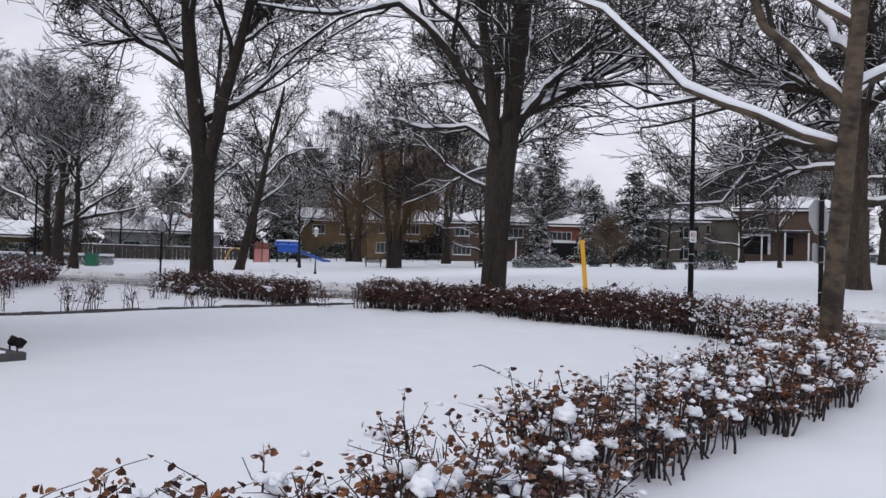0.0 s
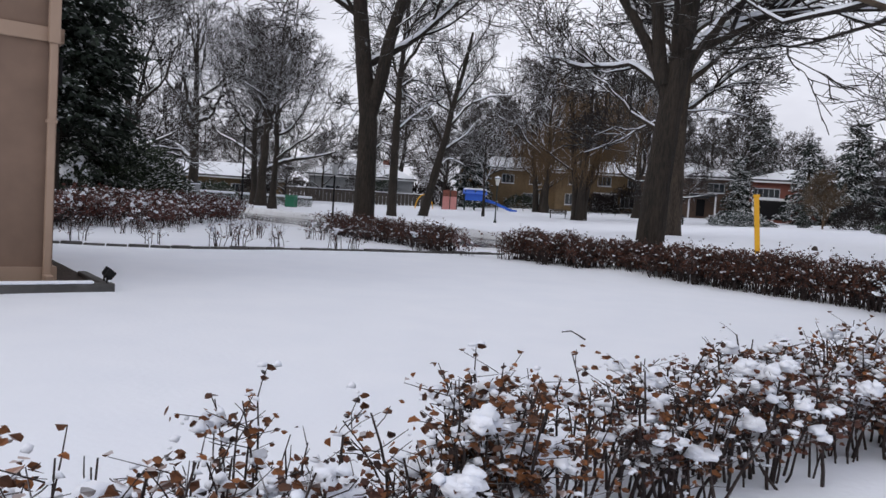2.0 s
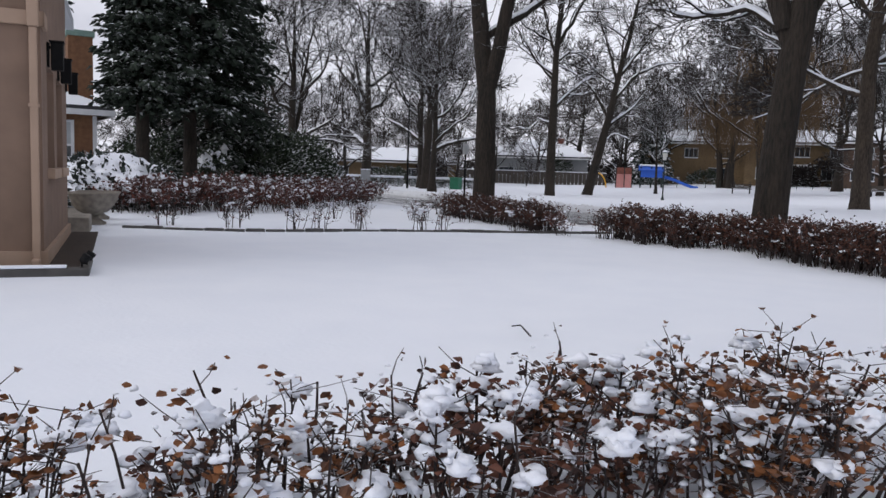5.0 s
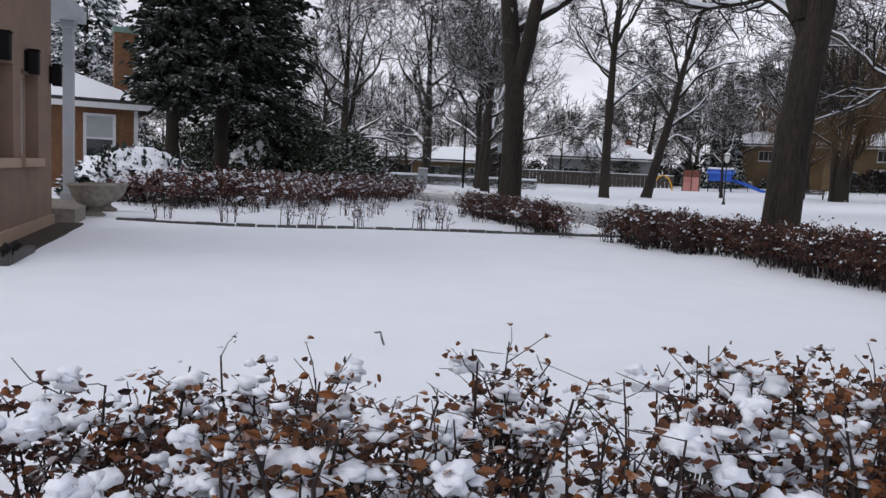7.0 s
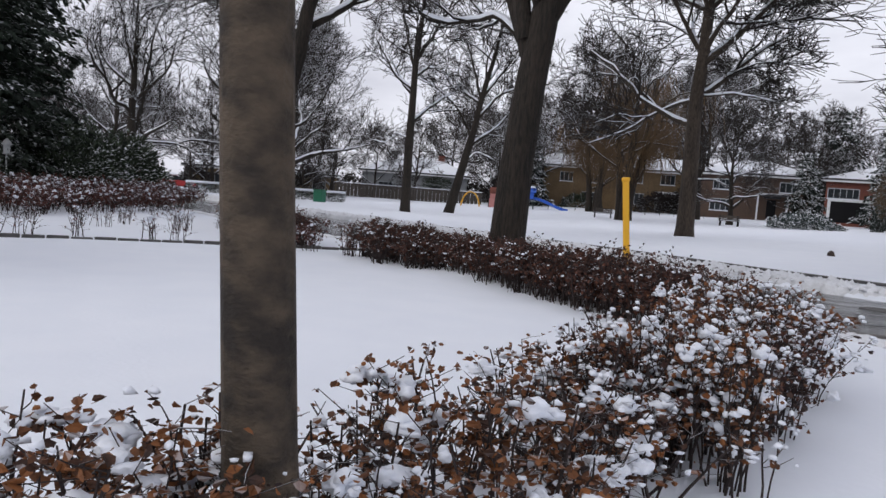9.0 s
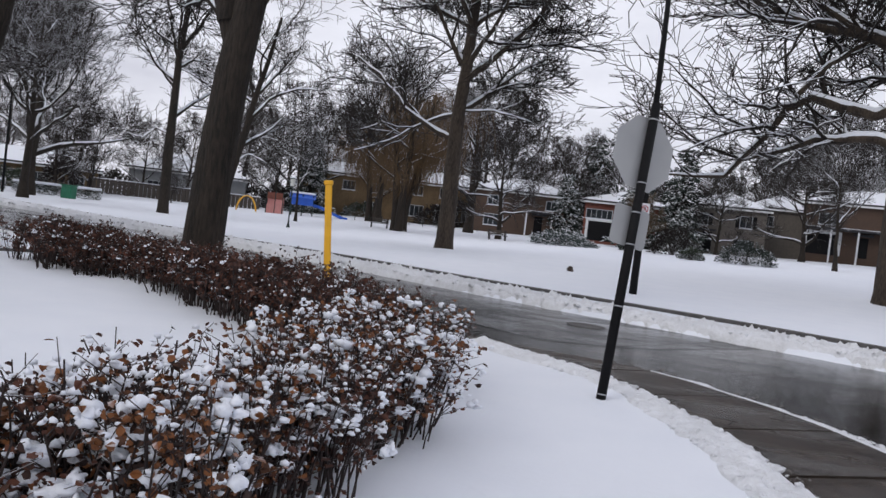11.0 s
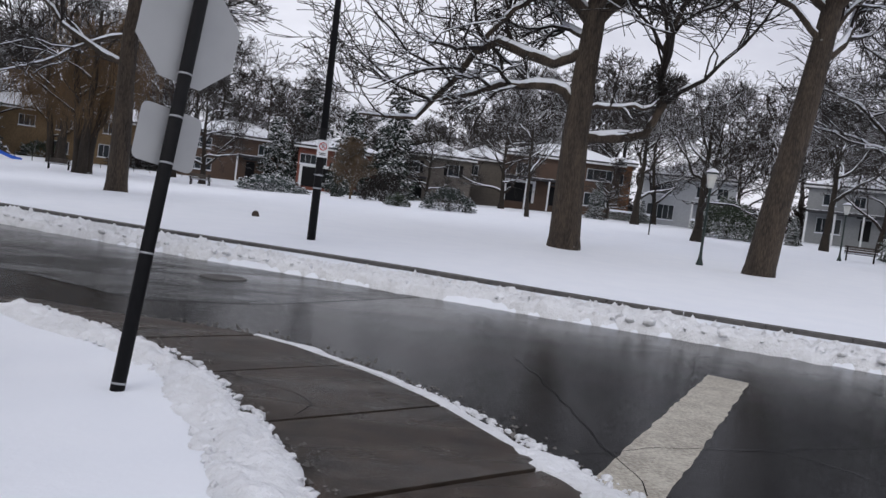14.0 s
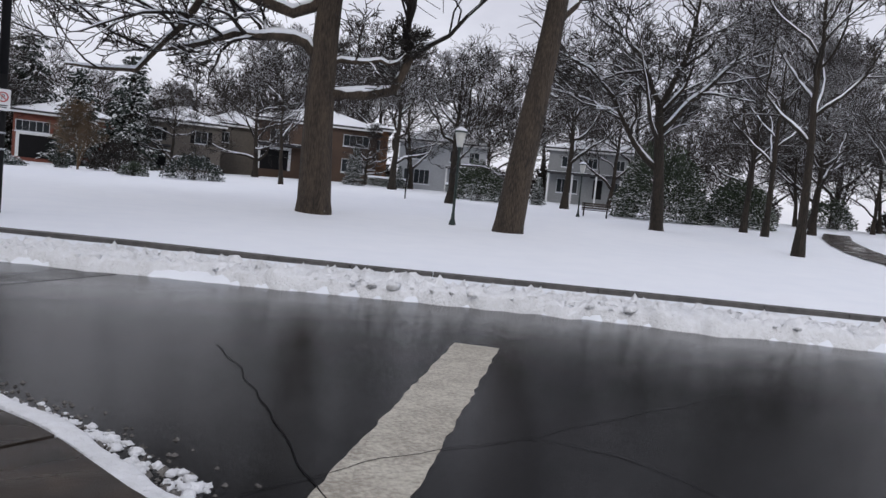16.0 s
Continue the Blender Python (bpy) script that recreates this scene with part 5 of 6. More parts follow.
def hip_roof(parent, x0, x1, y0, y1, z, rise, over=0.5):
    bm = bmesh.new()
    a = [(x0 - over, y0 - over, z), (x1 + over, y0 - over, z), (x1 + over, y1 + over, z), (x0 - over, y1 + over, z)]
    run = min(x1 - x0, y1 - y0) / 2 + over
    cy = (y0 + y1) / 2
    lo = [bm.verts.new(p) for p in a]
    hi = [bm.verts.new((p[0], p[1], p[2] + 0.22)) for p in a]
    r = [bm.verts.new((x0 - over + run, cy, z + 0.22 + rise)), bm.verts.new((x1 + over - run, cy, z + 0.22 + rise))]
    bm.faces.new(lo[::-1])
    for k in range(4):
        bm.faces.new((lo[k], lo[(k + 1) % 4], hi[(k + 1) % 4], hi[k]))
    bm.faces.new((hi[0], hi[1], r[1], r[0]))
    bm.faces.new((hi[1], hi[2], r[1]))
    bm.faces.new((hi[2], hi[3], r[0], r[1]))
    bm.faces.new((hi[3], hi[0], r[0]))
    bmesh.ops.recalc_face_normals(bm, faces=bm.faces[:])
    return part("roof", bm, M_ROOF, parent, "snow-covered hipped roof")


M_ROOF = mat("snowy_roof", (0.05, 0.05, 0.055), 0.9, (0.03, 0.03, 0.034), 12.0, 0.3, 8.0, snow=0.97, snow_lo=0.18)


def house(x, y, turn, w, d, eave, wall_mat, label, wins, rise=1.8, base=0.0, doors=(), garage=None, porch=None, chimney=None, lower=None, shutters=None):
    z = park_z(x, y) + base
    root = thing("house", pose(x, y, z, 0, 0, turn), label, "house", "houses along the park")
    part("wall", boxes((-w / 2, 0, -2.0, w / 2, d, eave)), wall_mat, root)
    if lower:
        part("wall", boxes((-w / 2 - 0.03, -0.05, -2.0, w / 2 + 0.03, d * 0.5, eave * 0.48)), lower, root, "lower storey wall")
    hip_roof(root, -w / 2, w / 2, 0, d, eave, rise)
    part("eaves_trim", boxes((-w / 2 - 0.52, -0.56, eave - 0.16, w / 2 + 0.52, -0.44, eave + 0.02)), M_WHITE, root)
    y0 = -0.05 if lower else 0.0
    for wx, wz, ww, wh in wins:
        window(root, wx, wz, ww, wh, y0, panes=max(2, int(ww / 0.6)), shutters=shutters if ww < 2 else None)
    for dx, dz in doors:
        dr = part("door", boxes((dx - 0.5, y0 - 0.06, dz, dx + 0.5, y0 + 0.02, dz + 2.1)), M_BLACK, root, "dark front door")
        part("door_hood", boxes((dx - 0.9, y0 - 0.9, dz + 2.25, dx + 0.9, y0, dz + 2.45)), M_ROOF, root)
    if garage:
        gx, gw = garage
        fr = part("garage_door", boxes((gx - gw / 2, y0 - 0.07, 0, gx + gw / 2, y0 + 0.02, 2.2)), M_BLACK, root, "dark garage door")
        part("door_frame", boxes((gx - gw / 2 - 0.3, y0 - 0.1, 0, gx - gw / 2, y0, 2.5), (gx + gw / 2, y0 - 0.1, 0, gx + gw / 2 + 0.3, y0, 2.5), (gx - gw / 2, y0 - 0.1, 2.2, gx + gw / 2, y0, 2.5)), M_WHITE, fr)
    if porch:
        px0, px1, ph = porch
        part("porch_roof", boxes((px0, -1.9, ph, px1, -0.02, ph + 0.28), bevel=0.05), M_ROOF, root)
        n = max(2, int((px1 - px0) / 2.2) + 1)
        for k in range(n):
            cx = px0 + 0.15 + (px1 - px0 - 0.3) * k / (n - 1)
            part("porch_post", boxes((cx - 0.09, -1.8, -1.0, cx + 0.09, -1.62, ph)), M_WHITE, root)
    if chimney:
        cx, ch = chimney
        part("chimney", boxes((cx - 0.45, d * 0.4, eave, cx + 0.45, d * 0.4 + 0.8, ch), (cx - 0.52, d * 0.4 - 0.07, ch, cx + 0.52, d * 0.4 + 0.87, ch + 0.15)), M_BRICK_R, root)
    return root


house(26.5, 95.5, -13, 8.5, 8, 4.9, M_TAUPE, "taupe two-storey house with dark shutters", [(-2.4, 2.9, 1.5, 1.3), (2.2, 2.9, 1.3, 1.3), (2.2, 0.3, 1.2, 1.3)], doors=((-1.6, 0.0),), shutters=M_BLACK, base=0.2)
house(33.5, 100.5, -13, 6, 7, 5.2, M_TAUPE, "plain taupe side wing of a house", [(-1.0, 3.2, 1.1, 1.2)], base=0.3)
house(40.8, 93.0, -20, 13, 9, 5.4, M_BRICK_D, "brown brick house with garage and white porch", [(-4.2, 3.2, 2.0, 1.2), (4.2, 3.4, 2.9, 1.3), (4.2, 0.5, 2.9, 1.5)], garage=(-4.6, 3.0), porch=(-6.5, 1.4, 2.6), base=0.7, doors=((-0.8, 0.0),))
house(47.5, 92.5, -24, 3, 8, 5.6, M_BRICK, "orange brick wing of a house", [(0, 3.2, 1.2, 1.2)], base=0.7, rise=1.0)
house(54.0, 88.0, -33, 10, 8, 5.2, M_SIDING_W, "pale two-storey house with large front windows", [(-3.0, 3.2, 2.4, 1.3), (1.4, 3.2, 1.2, 1.3), (3.6, 3.2, 1.2, 1.3), (-2.8, 0.4, 3.0, 1.7)], porch=(0.5, 4.6, 2.4), doors=((2.6, 0.0),), base=0.2)
house(68.0, 77.5, -43, 11, 9, 5.2, M_SIDING, "pale grey house with a long white veranda", [(-3.4, 3.3, 1.3, 1.2), (-0.6, 3.3, 1.1, 1.2), (2.4, 3.3, 1.1, 1.2), (-3.2, 0.4, 2.4, 1.6), (3.0, 0.4, 2.4, 1.6)], porch=(-5.4, 5.4, 2.4), doors=((0.2, 0.0),), base=0.8)
house(16.0, 97.5, -6, 9.0, 8, 4.4, M_BRICK_R, "red brick split-level house with a dark carport", [(-2.8, 2.5, 3.0, 1.1), (3.0, 2.4, 1.4, 1.3)], garage=(-2.2, 3.4), base=0.3, rise=1.5)
house(4.5, 103, 3, 12, 9, 4.8, M_BRICK_D, "brown brick house with a small white pedimented porch", [(-3.6, 3.0, 2.0, 1.2), (3.6, 3.0, 2.0, 1.2), (-3.6, 0.5, 2.4, 1.4)], porch=(0.2, 3.6, 2.5), doors=((1.9, 0.0),), base=0.3)
house(-6.0, 109, 5, 13, 9, 5.0, M_BRICK_Y, "yellow-brown brick house behind bare trees", [(-4, 3.4, 1.8, 1.3), (0, 3.4, 1.8, 1.3), (4, 3.4, 1.8, 1.3), (-4, 0.6, 2.4, 1.5), (3.5, 0.6, 2.4, 1.5)], base=0.2, garage=(0.2, 2.6))
house(-20.0, 112, 9, 14, 9, 5.4, M_BRICK_Y, "yellow-brown brick house behind the playground", [(-4, 3.4, 1.8, 1.3), (0, 3.4, 1.8, 1.3), (4, 3.4, 1.8, 1.3), (-4, 0.6, 2.4, 1.5), (3.5, 0.6, 2.4, 1.5)], base=0.2)
house(-40.5, 106, 20, 15, 9, 3.6, M_SIDING, "low grey bungalow with a broad snowy roof", [(-4, 1.0, 2.2, 1.2), (3, 1.0, 2.2, 1.2)], base=0.0, rise=2.4, chimney=(3.5, 6.4))
house(-57.0, 93.0, 33, 20, 9, 2.9, M_BRICK_Y, "long low yellow brick bungalow with snowy roof", [(-6.5, 0.9, 2.2, 1.2), (-2, 0.9, 1.6, 1.2), (3.6, 0.9, 1.8, 1.2), (7.6, 0.9, 1.8, 1.2)], rise=1.9, base=0.0)
house(-79, 86, 42, 14, 9, 3.2, M_BRICK_R, "low brick bungalow with snowy roof", [(-3, 0.9, 2.2, 1.2), (3, 0.9, 2.2, 1.2)], base=0.0, rise=2.0)

# dark timber fence behind the playground
fence = thing("fence", pose(-37.5, 97.5, park_z(-37.5, 97.5), 0, 0, 14), "dark weathered board fence with snow on top", "fence")
for k in range(40):
    part("board", boxes((-10 + k * 0.5, -0.02, 0.05, -10 + k * 0.5 + 0.42, 0.02, 1.75)), M_WOOD_D, fence)
part("rail", boxes((-10.0, 0.02, 1.5, 10.0, 0.1, 1.6)), M_WOOD_D, fence)
part("snow", boxes((-10.0, -0.05, 1.75, 10.0, 0.08, 1.83), bevel=0.02), M_CLUMP, fence)

# low snowy clipped hedges before the houses
for x, y, w, turn in ((46.0, 85.5, 4.2, -28), (55.5, 82.5, 7.0, -35), (-41.5, 66.5, 7.5, 38), (-35.2, 71.0, 7.0, 33)):
    rng = random.Random(int(x))
    r = thing("clipped_hedge", pose(x, y, park_z(x, y), 0, 0, turn), "low clipped dark hedge with a flat snow cap", "hedge")
    cen = [(Vector((rng.uniform(-w / 2, w / 2), rng.uniform(-0.5, 0.5), rng.uniform(0.05, 0.9))), Vector((rng.gauss(0, 1), -1, 0.3))) for _ in range(2200)]
    v, f = blades(cen, 0.18, rng)
    from_arrays("foliage", v, f, M_LAUREL, r)
    part("snow", boxes((-w / 2, -0.55, 0.86, w / 2, 0.55, 1.08), bevel=0.08), M_CLUMP, r)


def parked_car(m):
    """A low saloon car: shaped body, glasshouse, wheels, bumpers and a snowy roof."""
    root = thing("car", m, "dark red parked car with snow on its roof", "car")
    side = [(-2.2, 0.35), (2.2, 0.35), (2.25, 0.62), (2.1, 0.82), (1.0, 0.92), (-1.5, 0.95), (-2.15, 0.9), (-2.25, 0.6)]
    cabin = [(-1.6, 0.95), (0.95, 0.92), (0.35, 1.4), (-1.1, 1.42)]
    for name, outline, half, material in (("body", side, 0.86, M_RED), ("glasshouse", cabin, 0.74, M_GLASS)):
        bm = bmesh.new()
        ends = [[bm.verts.new((x, y, z)) for x, z in outline] for y in (-half, half)]
        n = len(outline)
        for k in range(n):
            bm.faces.new((ends[0][k], ends[0][(k + 1) % n], ends[1][(k + 1) % n], ends[1][k]))
        bm.faces.new(ends[0][::-1])
        bm.faces.new(ends[1])
        bmesh.ops.recalc_face_normals(bm, faces=bm.faces[:])
        bmesh.ops.bevel(bm, geom=bm.edges[:], offset=0.05, segments=2, affect="EDGES", profile=0.5)
        part(name, bm, material, root)
    part("roof", boxes((-1.15, -0.7, 1.42, 0.4, 0.7, 1.46), bevel=0.015), M_RED, root)
    part("snow", boxes((-1.2, -0.68, 1.46, 0.42, 0.68, 1.6), bevel=0.06), M_CLUMP, root, "white snow on the roof")
    for x in (-1.35, 1.4):
        for y in (-0.8, 0.8):
            w = part("wheel", lathe([(0.2, -0.1), (0.32, -0.09), (0.33, 0.0), (0.32, 0.09), (0.2, 0.1)], 18), M_BLACK, root)
            w.matrix_basis = pose(x, y, 0.33, 90, 0, 0)
            part("rim", lathe([(0.19, -0.105), (0.19, 0.105)], 12), M_GALV, w)
    for x in (-2.24, 2.24):
        part("bumper", boxes((x - 0.06, -0.8, 0.36, x + 0.06, 0.8, 0.55), bevel=0.03), M_BLACK, root)
    return root


parked_car(pose(-51.4, 70.2, 0.0, 0, 0, 42))
ub = thing("utility_box", pose(-40.6, 65.2, 0, 0, 0, 40), "grey metal utility box beside the hedge", "utility box")
part("body", boxes((-0.45, -0.3, -0.1, 0.45, 0.3, 1.5), bevel=0.02), M_SIDING, ub)
part("lid", boxes((-0.5, -0.35, 1.5, 0.5, 0.35, 1.56), bevel=0.015), M_SIDING, ub)
part("snow", boxes((-0.46, -0.31, 1.56, 0.46, 0.31, 1.64), bevel=0.03), M_CLUMP, ub)


# ------------------------------------------------------------ the tan stucco building
def stucco_house():
    root = thing("stucco_building", pose(-5.75, 10.3, 0, 0, 0, 143.13), "tan stucco building with tall narrow recessed windows", "building")
    L, W, T, Ht = 4.9, 9.0, 0.35, 4.6
    wins = [(0.8, 1.95), (2.45, 3.75)]
    z0, z1 = 1.25, 2.62
    xs = [0.0] + [v for w in wins for v in w] + [L]
    for a, b in zip(xs[::2], xs[1::2]):
        part("wall_pier", boxes((a, 0, -0.3, b, T, Ht)), M_STUCCO, root)
    for a, b in wins:
        part("wall_below_window", boxes((a, 0, -0.3, b, T, z0)), M_STUCCO, root)
        part("wall_above_window", boxes((a, 0, z1, b, T, Ht)), M_STUCCO, root)
    part("front_wall", boxes((0, T, -0.3, T, W, Ht)), M_STUCCO, root)
    part("back_wall", boxes((L - T, T, -0.3, L, W, Ht), (T, W - T, -0.3, L - T, W, Ht)), M_STUCCO, root)
    part("floor_slab", boxes((T, T, -0.3, L - T, W - T, 0.05)), M_STONE, root)
    part("roof", boxes((-0.35, -0.35, Ht, L + 0.35, W + 0.35, Ht + 0.3), bevel=0.03), M_ROOF, root)
    part("string_course", boxes((-0.05, -0.05, 2.98, -0.001, W, 3.16), (-0.05, -0.05, 2.98, 0.35, -0.001, 3.16), bevel=0.012), M_STUCCO_L, root)
    part("plinth", boxes((-0.04, -0.05, -0.2, 0.0, W, 0.22), (0.0, -0.05, -0.2, L, 0.0, 0.22)), M_STUCCO_L, root)
    for a, b in wins:
        m = (a + b) / 2
        fr = part("window", boxes((a, 0.2, z0, a + 0.07, 0.27, z1), (b - 0.07, 0.2, z0, b, 0.27, z1), (a + 0.07, 0.2, z0, b - 0.07, 0.27, z0 + 0.07), (a + 0.07, 0.2, z1 - 0.07, b - 0.07, 0.27, z1), (m - 0.03, 0.2, z0 + 0.07, m + 0.03, 0.27, z1 - 0.07)), M_STUCCO_L, root)
        part("pane", boxes((a + 0.07, 0.23, z0 + 0.07, m - 0.03, 0.24, z1 - 0.07), (m + 0.03, 0.23, z0 + 0.07, b - 0.07, 0.24, z1 - 0.07)), M_BLIND, fr)
        part("sill", boxes((a - 0.08, -0.09, z0 - 0.14, b + 0.08, 0.2, z0 - 0.002), bevel=0.012), M_STUCCO_L, fr)
    # downpipe with brackets on the corner of the front wall
    dp = part("downpipe", boxes((-0.13, 0.03, 0.12, -0.052, 0.12, 2.96), (-0.3, 0.025, 0.05, -0.06, 0.125, 0.14), (-0.15, 0.01, 2.96, -0.052, 0.14, 4.3), bevel=0.015), M_STUCCO_L, root, "tan painted square downpipe")
    part("bracket", boxes((-0.138, 0.015, 2.0, -0.05, 0.135, 2.04)), M_STUCCO_L, dp)
    return root


stucco_house()
HOUSE = pose(-5.75, 10.3, 0, 0, 0, 143.13)


def wall_lantern(x, z):
    root = thing("wall_lantern", HOUSE @ pose(x, 0, z), "black boxed wall lantern on the stucco wall", "wall lamp", "wall lanterns")
    part("backplate", boxes((-0.06, -0.03, -0.02, 0.06, 0, 0.3), bevel=0.006), M_BLACK, root)
    part("body", boxes((-0.08, -0.2, -0.06, 0.08, -0.05, 0.3), bevel=0.012), M_BLACK, root)
    part("arm", boxes((-0.02, -0.06, 0.22, 0.02, -0.03, 0.26)), M_BLACK, root)
    part("cap", boxes((-0.095, -0.215, 0.3, 0.095, -0.03, 0.325), bevel=0.008), M_BLACK, root)
    return root


for lx in (0.9, 2.75, 4.75):
    wall_lantern(lx, 2.62)


def porch():
    root = thing("porch", HOUSE @ pose(5.3, 0, 0), "white painted entrance porch with a square post", "porch")
    part("step", boxes((0, -0.35, -0.1, 1.3, 2.2, 0.3), bevel=0.02), M_STONE, root)
    part("floor_slab", boxes((1.3, -0.2, -0.1, 5.0, 2.2, 0.22), bevel=0.02), M_STONE, root)
    p = part("post", boxes((4.32, 0.33, 0.2, 4.56, 0.57, 4.5), bevel=0.015), M_GREYPAINT, root)
    part("base", boxes((4.27, 0.28, 0.2, 4.61, 0.62, 0.42), bevel=0.015), M_GREYPAINT, p)
    part("capital", boxes((4.27, 0.28, 4.33, 4.61, 0.62, 4.5), bevel=0.015), M_GREYPAINT, p)
    bm = bmesh.new()
    prof = [(0.1, 4.5), (2.6, 4.5), (2.6, 4.75), (1.35, 5.5), (0.1, 4.75)]
    ends = [[bm.verts.new((x, y, z)) for y, z in prof] for x in (0.0, 4.75)]
    bm.faces.new(ends[0][::-1])
    bm.faces.new(ends[1])
    for k in range(5):
        bm.faces.new((ends[0][k], ends[0][(k + 1) % 5], ends[1][(k + 1) % 5], ends[1][k]))
    bmesh.ops.recalc_face_normals(bm, faces=bm.faces[:])
    part("roof", bm, M_GREYPAINT, root, "pale painted gabled porch roof")
    return root


porch()


def urn(x, y, s):
    root = thing("stone_urn", pose(x, y, 0), "large cast-stone garden urn on a short foot", "urn", "stone urns")
    root.scale = (s, s, s)
    part("bowl", lathe([(0.12, 0.2), (0.16, 0.22), (0.32, 0.30), (0.43, 0.43), (0.48, 0.58), (0.50, 0.64), (0.54, 0.66), (0.54, 0.70), (0.49, 0.71), (0.46, 0.64), (0.1, 0.6)], 32), M_STONE, root)
    part("foot", lathe([(0.26, -0.05), (0.26, 0.05), (0.2, 0.08), (0.12, 0.14), (0.11, 0.2)], 24), M_STONE, root)
    return root


urn(-11.7, 15.2, 1.0)
urn(-13.2, 16.4, 0.95)

# planting bed round the building with a low edging and two spot lamps
bed = thing("planting_bed", HOUSE, "bare soil bed with stone edging at the foot of the wall", "planting bed")
part("soil", boxes((-0.74, -0.42, -0.1, -0.05, 8.0, 0.05), (-0.05, -0.5, -0.1, 5.2, -0.05, 0.04)), M_SOIL, bed)
part("edging", boxes((-0.88, -0.54, -0.1, -0.74, 8.0, 0.11), (-0.74, -0.54, -0.1, 0.6, -0.42, 0.10), bevel=0.02), M_KERB, bed)
part("snow", boxes((-0.89, -0.3, 0.11, -0.77, 8.0, 0.14), bevel=0.012), M_CLUMP, bed)
for sx, sy in ((-0.8, -0.46), (-0.5, -0.5)):
    sp = thing("spot_lamp", HOUSE @ pose(sx, sy, 0.1), "small black garden spot lamp in the bed", "garden lamp", "spot lamps")
    part("stake", lathe([(0.012, -0.1), (0.012, 0.08)], 8), M_BLACK, sp)
    hd = part("head", lathe([(0.03, 0.0), (0.05, 0.02), (0.055, 0.11), (0.04, 0.115)], 14), M_BLACK, sp)
    hd.matrix_basis = pose(0, 0, 0.06, 35, 0, 0)


# brick house with chimney beyond the garden
bh = thing("brick_house", pose(-24.2, 24.2, 0, 0, 0, 62), "orange-brown brick house with snowy roof and chimney", "house")
part("wall", boxes((-9, 0, -0.2, 0, 8, 3.35)), M_BRICK, bh)
hip_roof(bh, -9, 0, 0, 8, 3.35, 1.9, over=0.55)
part("gutter", boxes((-9.6, -0.66, 3.2, 0.6, -0.55, 3.42), (0.55, -0.55, 3.2, 0.66, 8.5, 3.42)), M_WHITE, bh)
wn = part("window", boxes((-2.0, -0.07, 1.0, -1.88, 0.02, 3.0), (-0.92, -0.07, 1.0, -0.8, 0.02, 3.0), (-1.88, -0.07, 1.0, -0.92, 0.02, 1.1), (-1.88, -0.07, 2.9, -0.92, 0.02, 3.0), (-1.88, -0.06, 1.98, -0.92, 0.0, 2.06)), M_WHITE, bh)
part("pane", boxes((-1.88, -0.04, 1.1, -0.92, -0.02, 1.98)), M_GLASS, wn)
part("blind", boxes((-1.88, -0.04, 2.06, -0.92, -0.02, 2.9)), M_BLIND, wn)
part("corner_post", boxes((-0.12, -0.03, -0.1, 0.03, 0.12, 3.2)), M_WHITE, bh)
ch = part("chimney", boxes((-0.75, 2.2, 3.2, 0.2, 3.2, 6.6)), M_BRICK, bh, "square brown brick chimney")
part("cap", boxes((-0.83, 2.12, 6.6, 0.28, 3.28, 6.85), bevel=0.02), M_COPPER, ch)


# border edging of the lawn: single low stones
edging = thing("lawn_edging", Matrix(), "low dark stone edging between lawn and rose border", "edging", kind="structure")
stone_rng = random.Random(9)
bm = boxes((-0.2, -0.06, -0.1, 0.2, 0.06, 0.05), bevel=0.015)
first = part("edging_stone", bm, M_KERB, edging)
pts = polyline_at([(-10.4, 15.2), (-8.5, 16.4), (-7.3, 18.0), (-5.5, 20.2), (-4.0, 21.8), (-2.7, 23.2)], 0.43)
for k, (p, d) in enumerate(pts):
    ob = first if k == 0 else new("edging_stone", first.data)
    ob.parent = edging
    ob.matrix_basis = Matrix.Translation(p + Vector((0, 0, stone_rng.uniform(-0.015, 0.015)))) @ Matrix.Rotation(math.atan2(d.y, d.x) + stone_rng.gauss(0, 0.04), 4, "Z")


# ------------------------------------------------------------ street things
def rod(name, a, b, r, material, parent, n=14, r2=None):
    a, b = Vector(a), Vector(b)
    bm = bmesh.new()
    bmesh.ops.create_cone(bm, cap_ends=True, segments=n, radius1=r, radius2=r if r2 is None else r2, depth=(b - a).length)
    bmesh.ops.transform(bm, matrix=Matrix.Translation((a + b) / 2) @ (b - a).to_track_quat("Z", "Y").to_matrix().to_4x4(), verts=bm.verts[:])
    for f in bm.faces:
        f.smooth = len(f.verts) == 4
    return part(name, bm, material, parent)


def plate(name, outline, thick, material, parent, m):
    bm = bmesh.new()
    lo = [bm.verts.new((x, 0, z)) for x, z in outline]
    hi = [bm.verts.new((x, thick, z)) for x, z in outline]
    bm.faces.new(lo)
    bm.faces.new(hi[::-1])
    for k in range(len(lo)):
        bm.faces.new((lo[k], hi[k], hi[(k + 1) % len(lo)], lo[(k + 1) % len(lo)]))
    bmesh.ops.recalc_face_normals(bm, faces=bm.faces[:])
    ob = part(name, bm, material, parent)
    ob.matrix_basis = m
    return ob


def round_rect(w, h, r, n=4):
    out = []
    for cx, cz, a0 in ((w / 2 - r, h / 2 - r, 0), (-w / 2 + r, h / 2 - r, 90), (-w / 2 + r, -h / 2 + r, 180), (w / 2 - r, -h / 2 + r, 270)):
        out += [(cx + r * math.cos(radians(a0 + 90 * k / n)), cz + r * math.sin(radians(a0 + 90 * k / n))) for k in range(n + 1)]
    return out


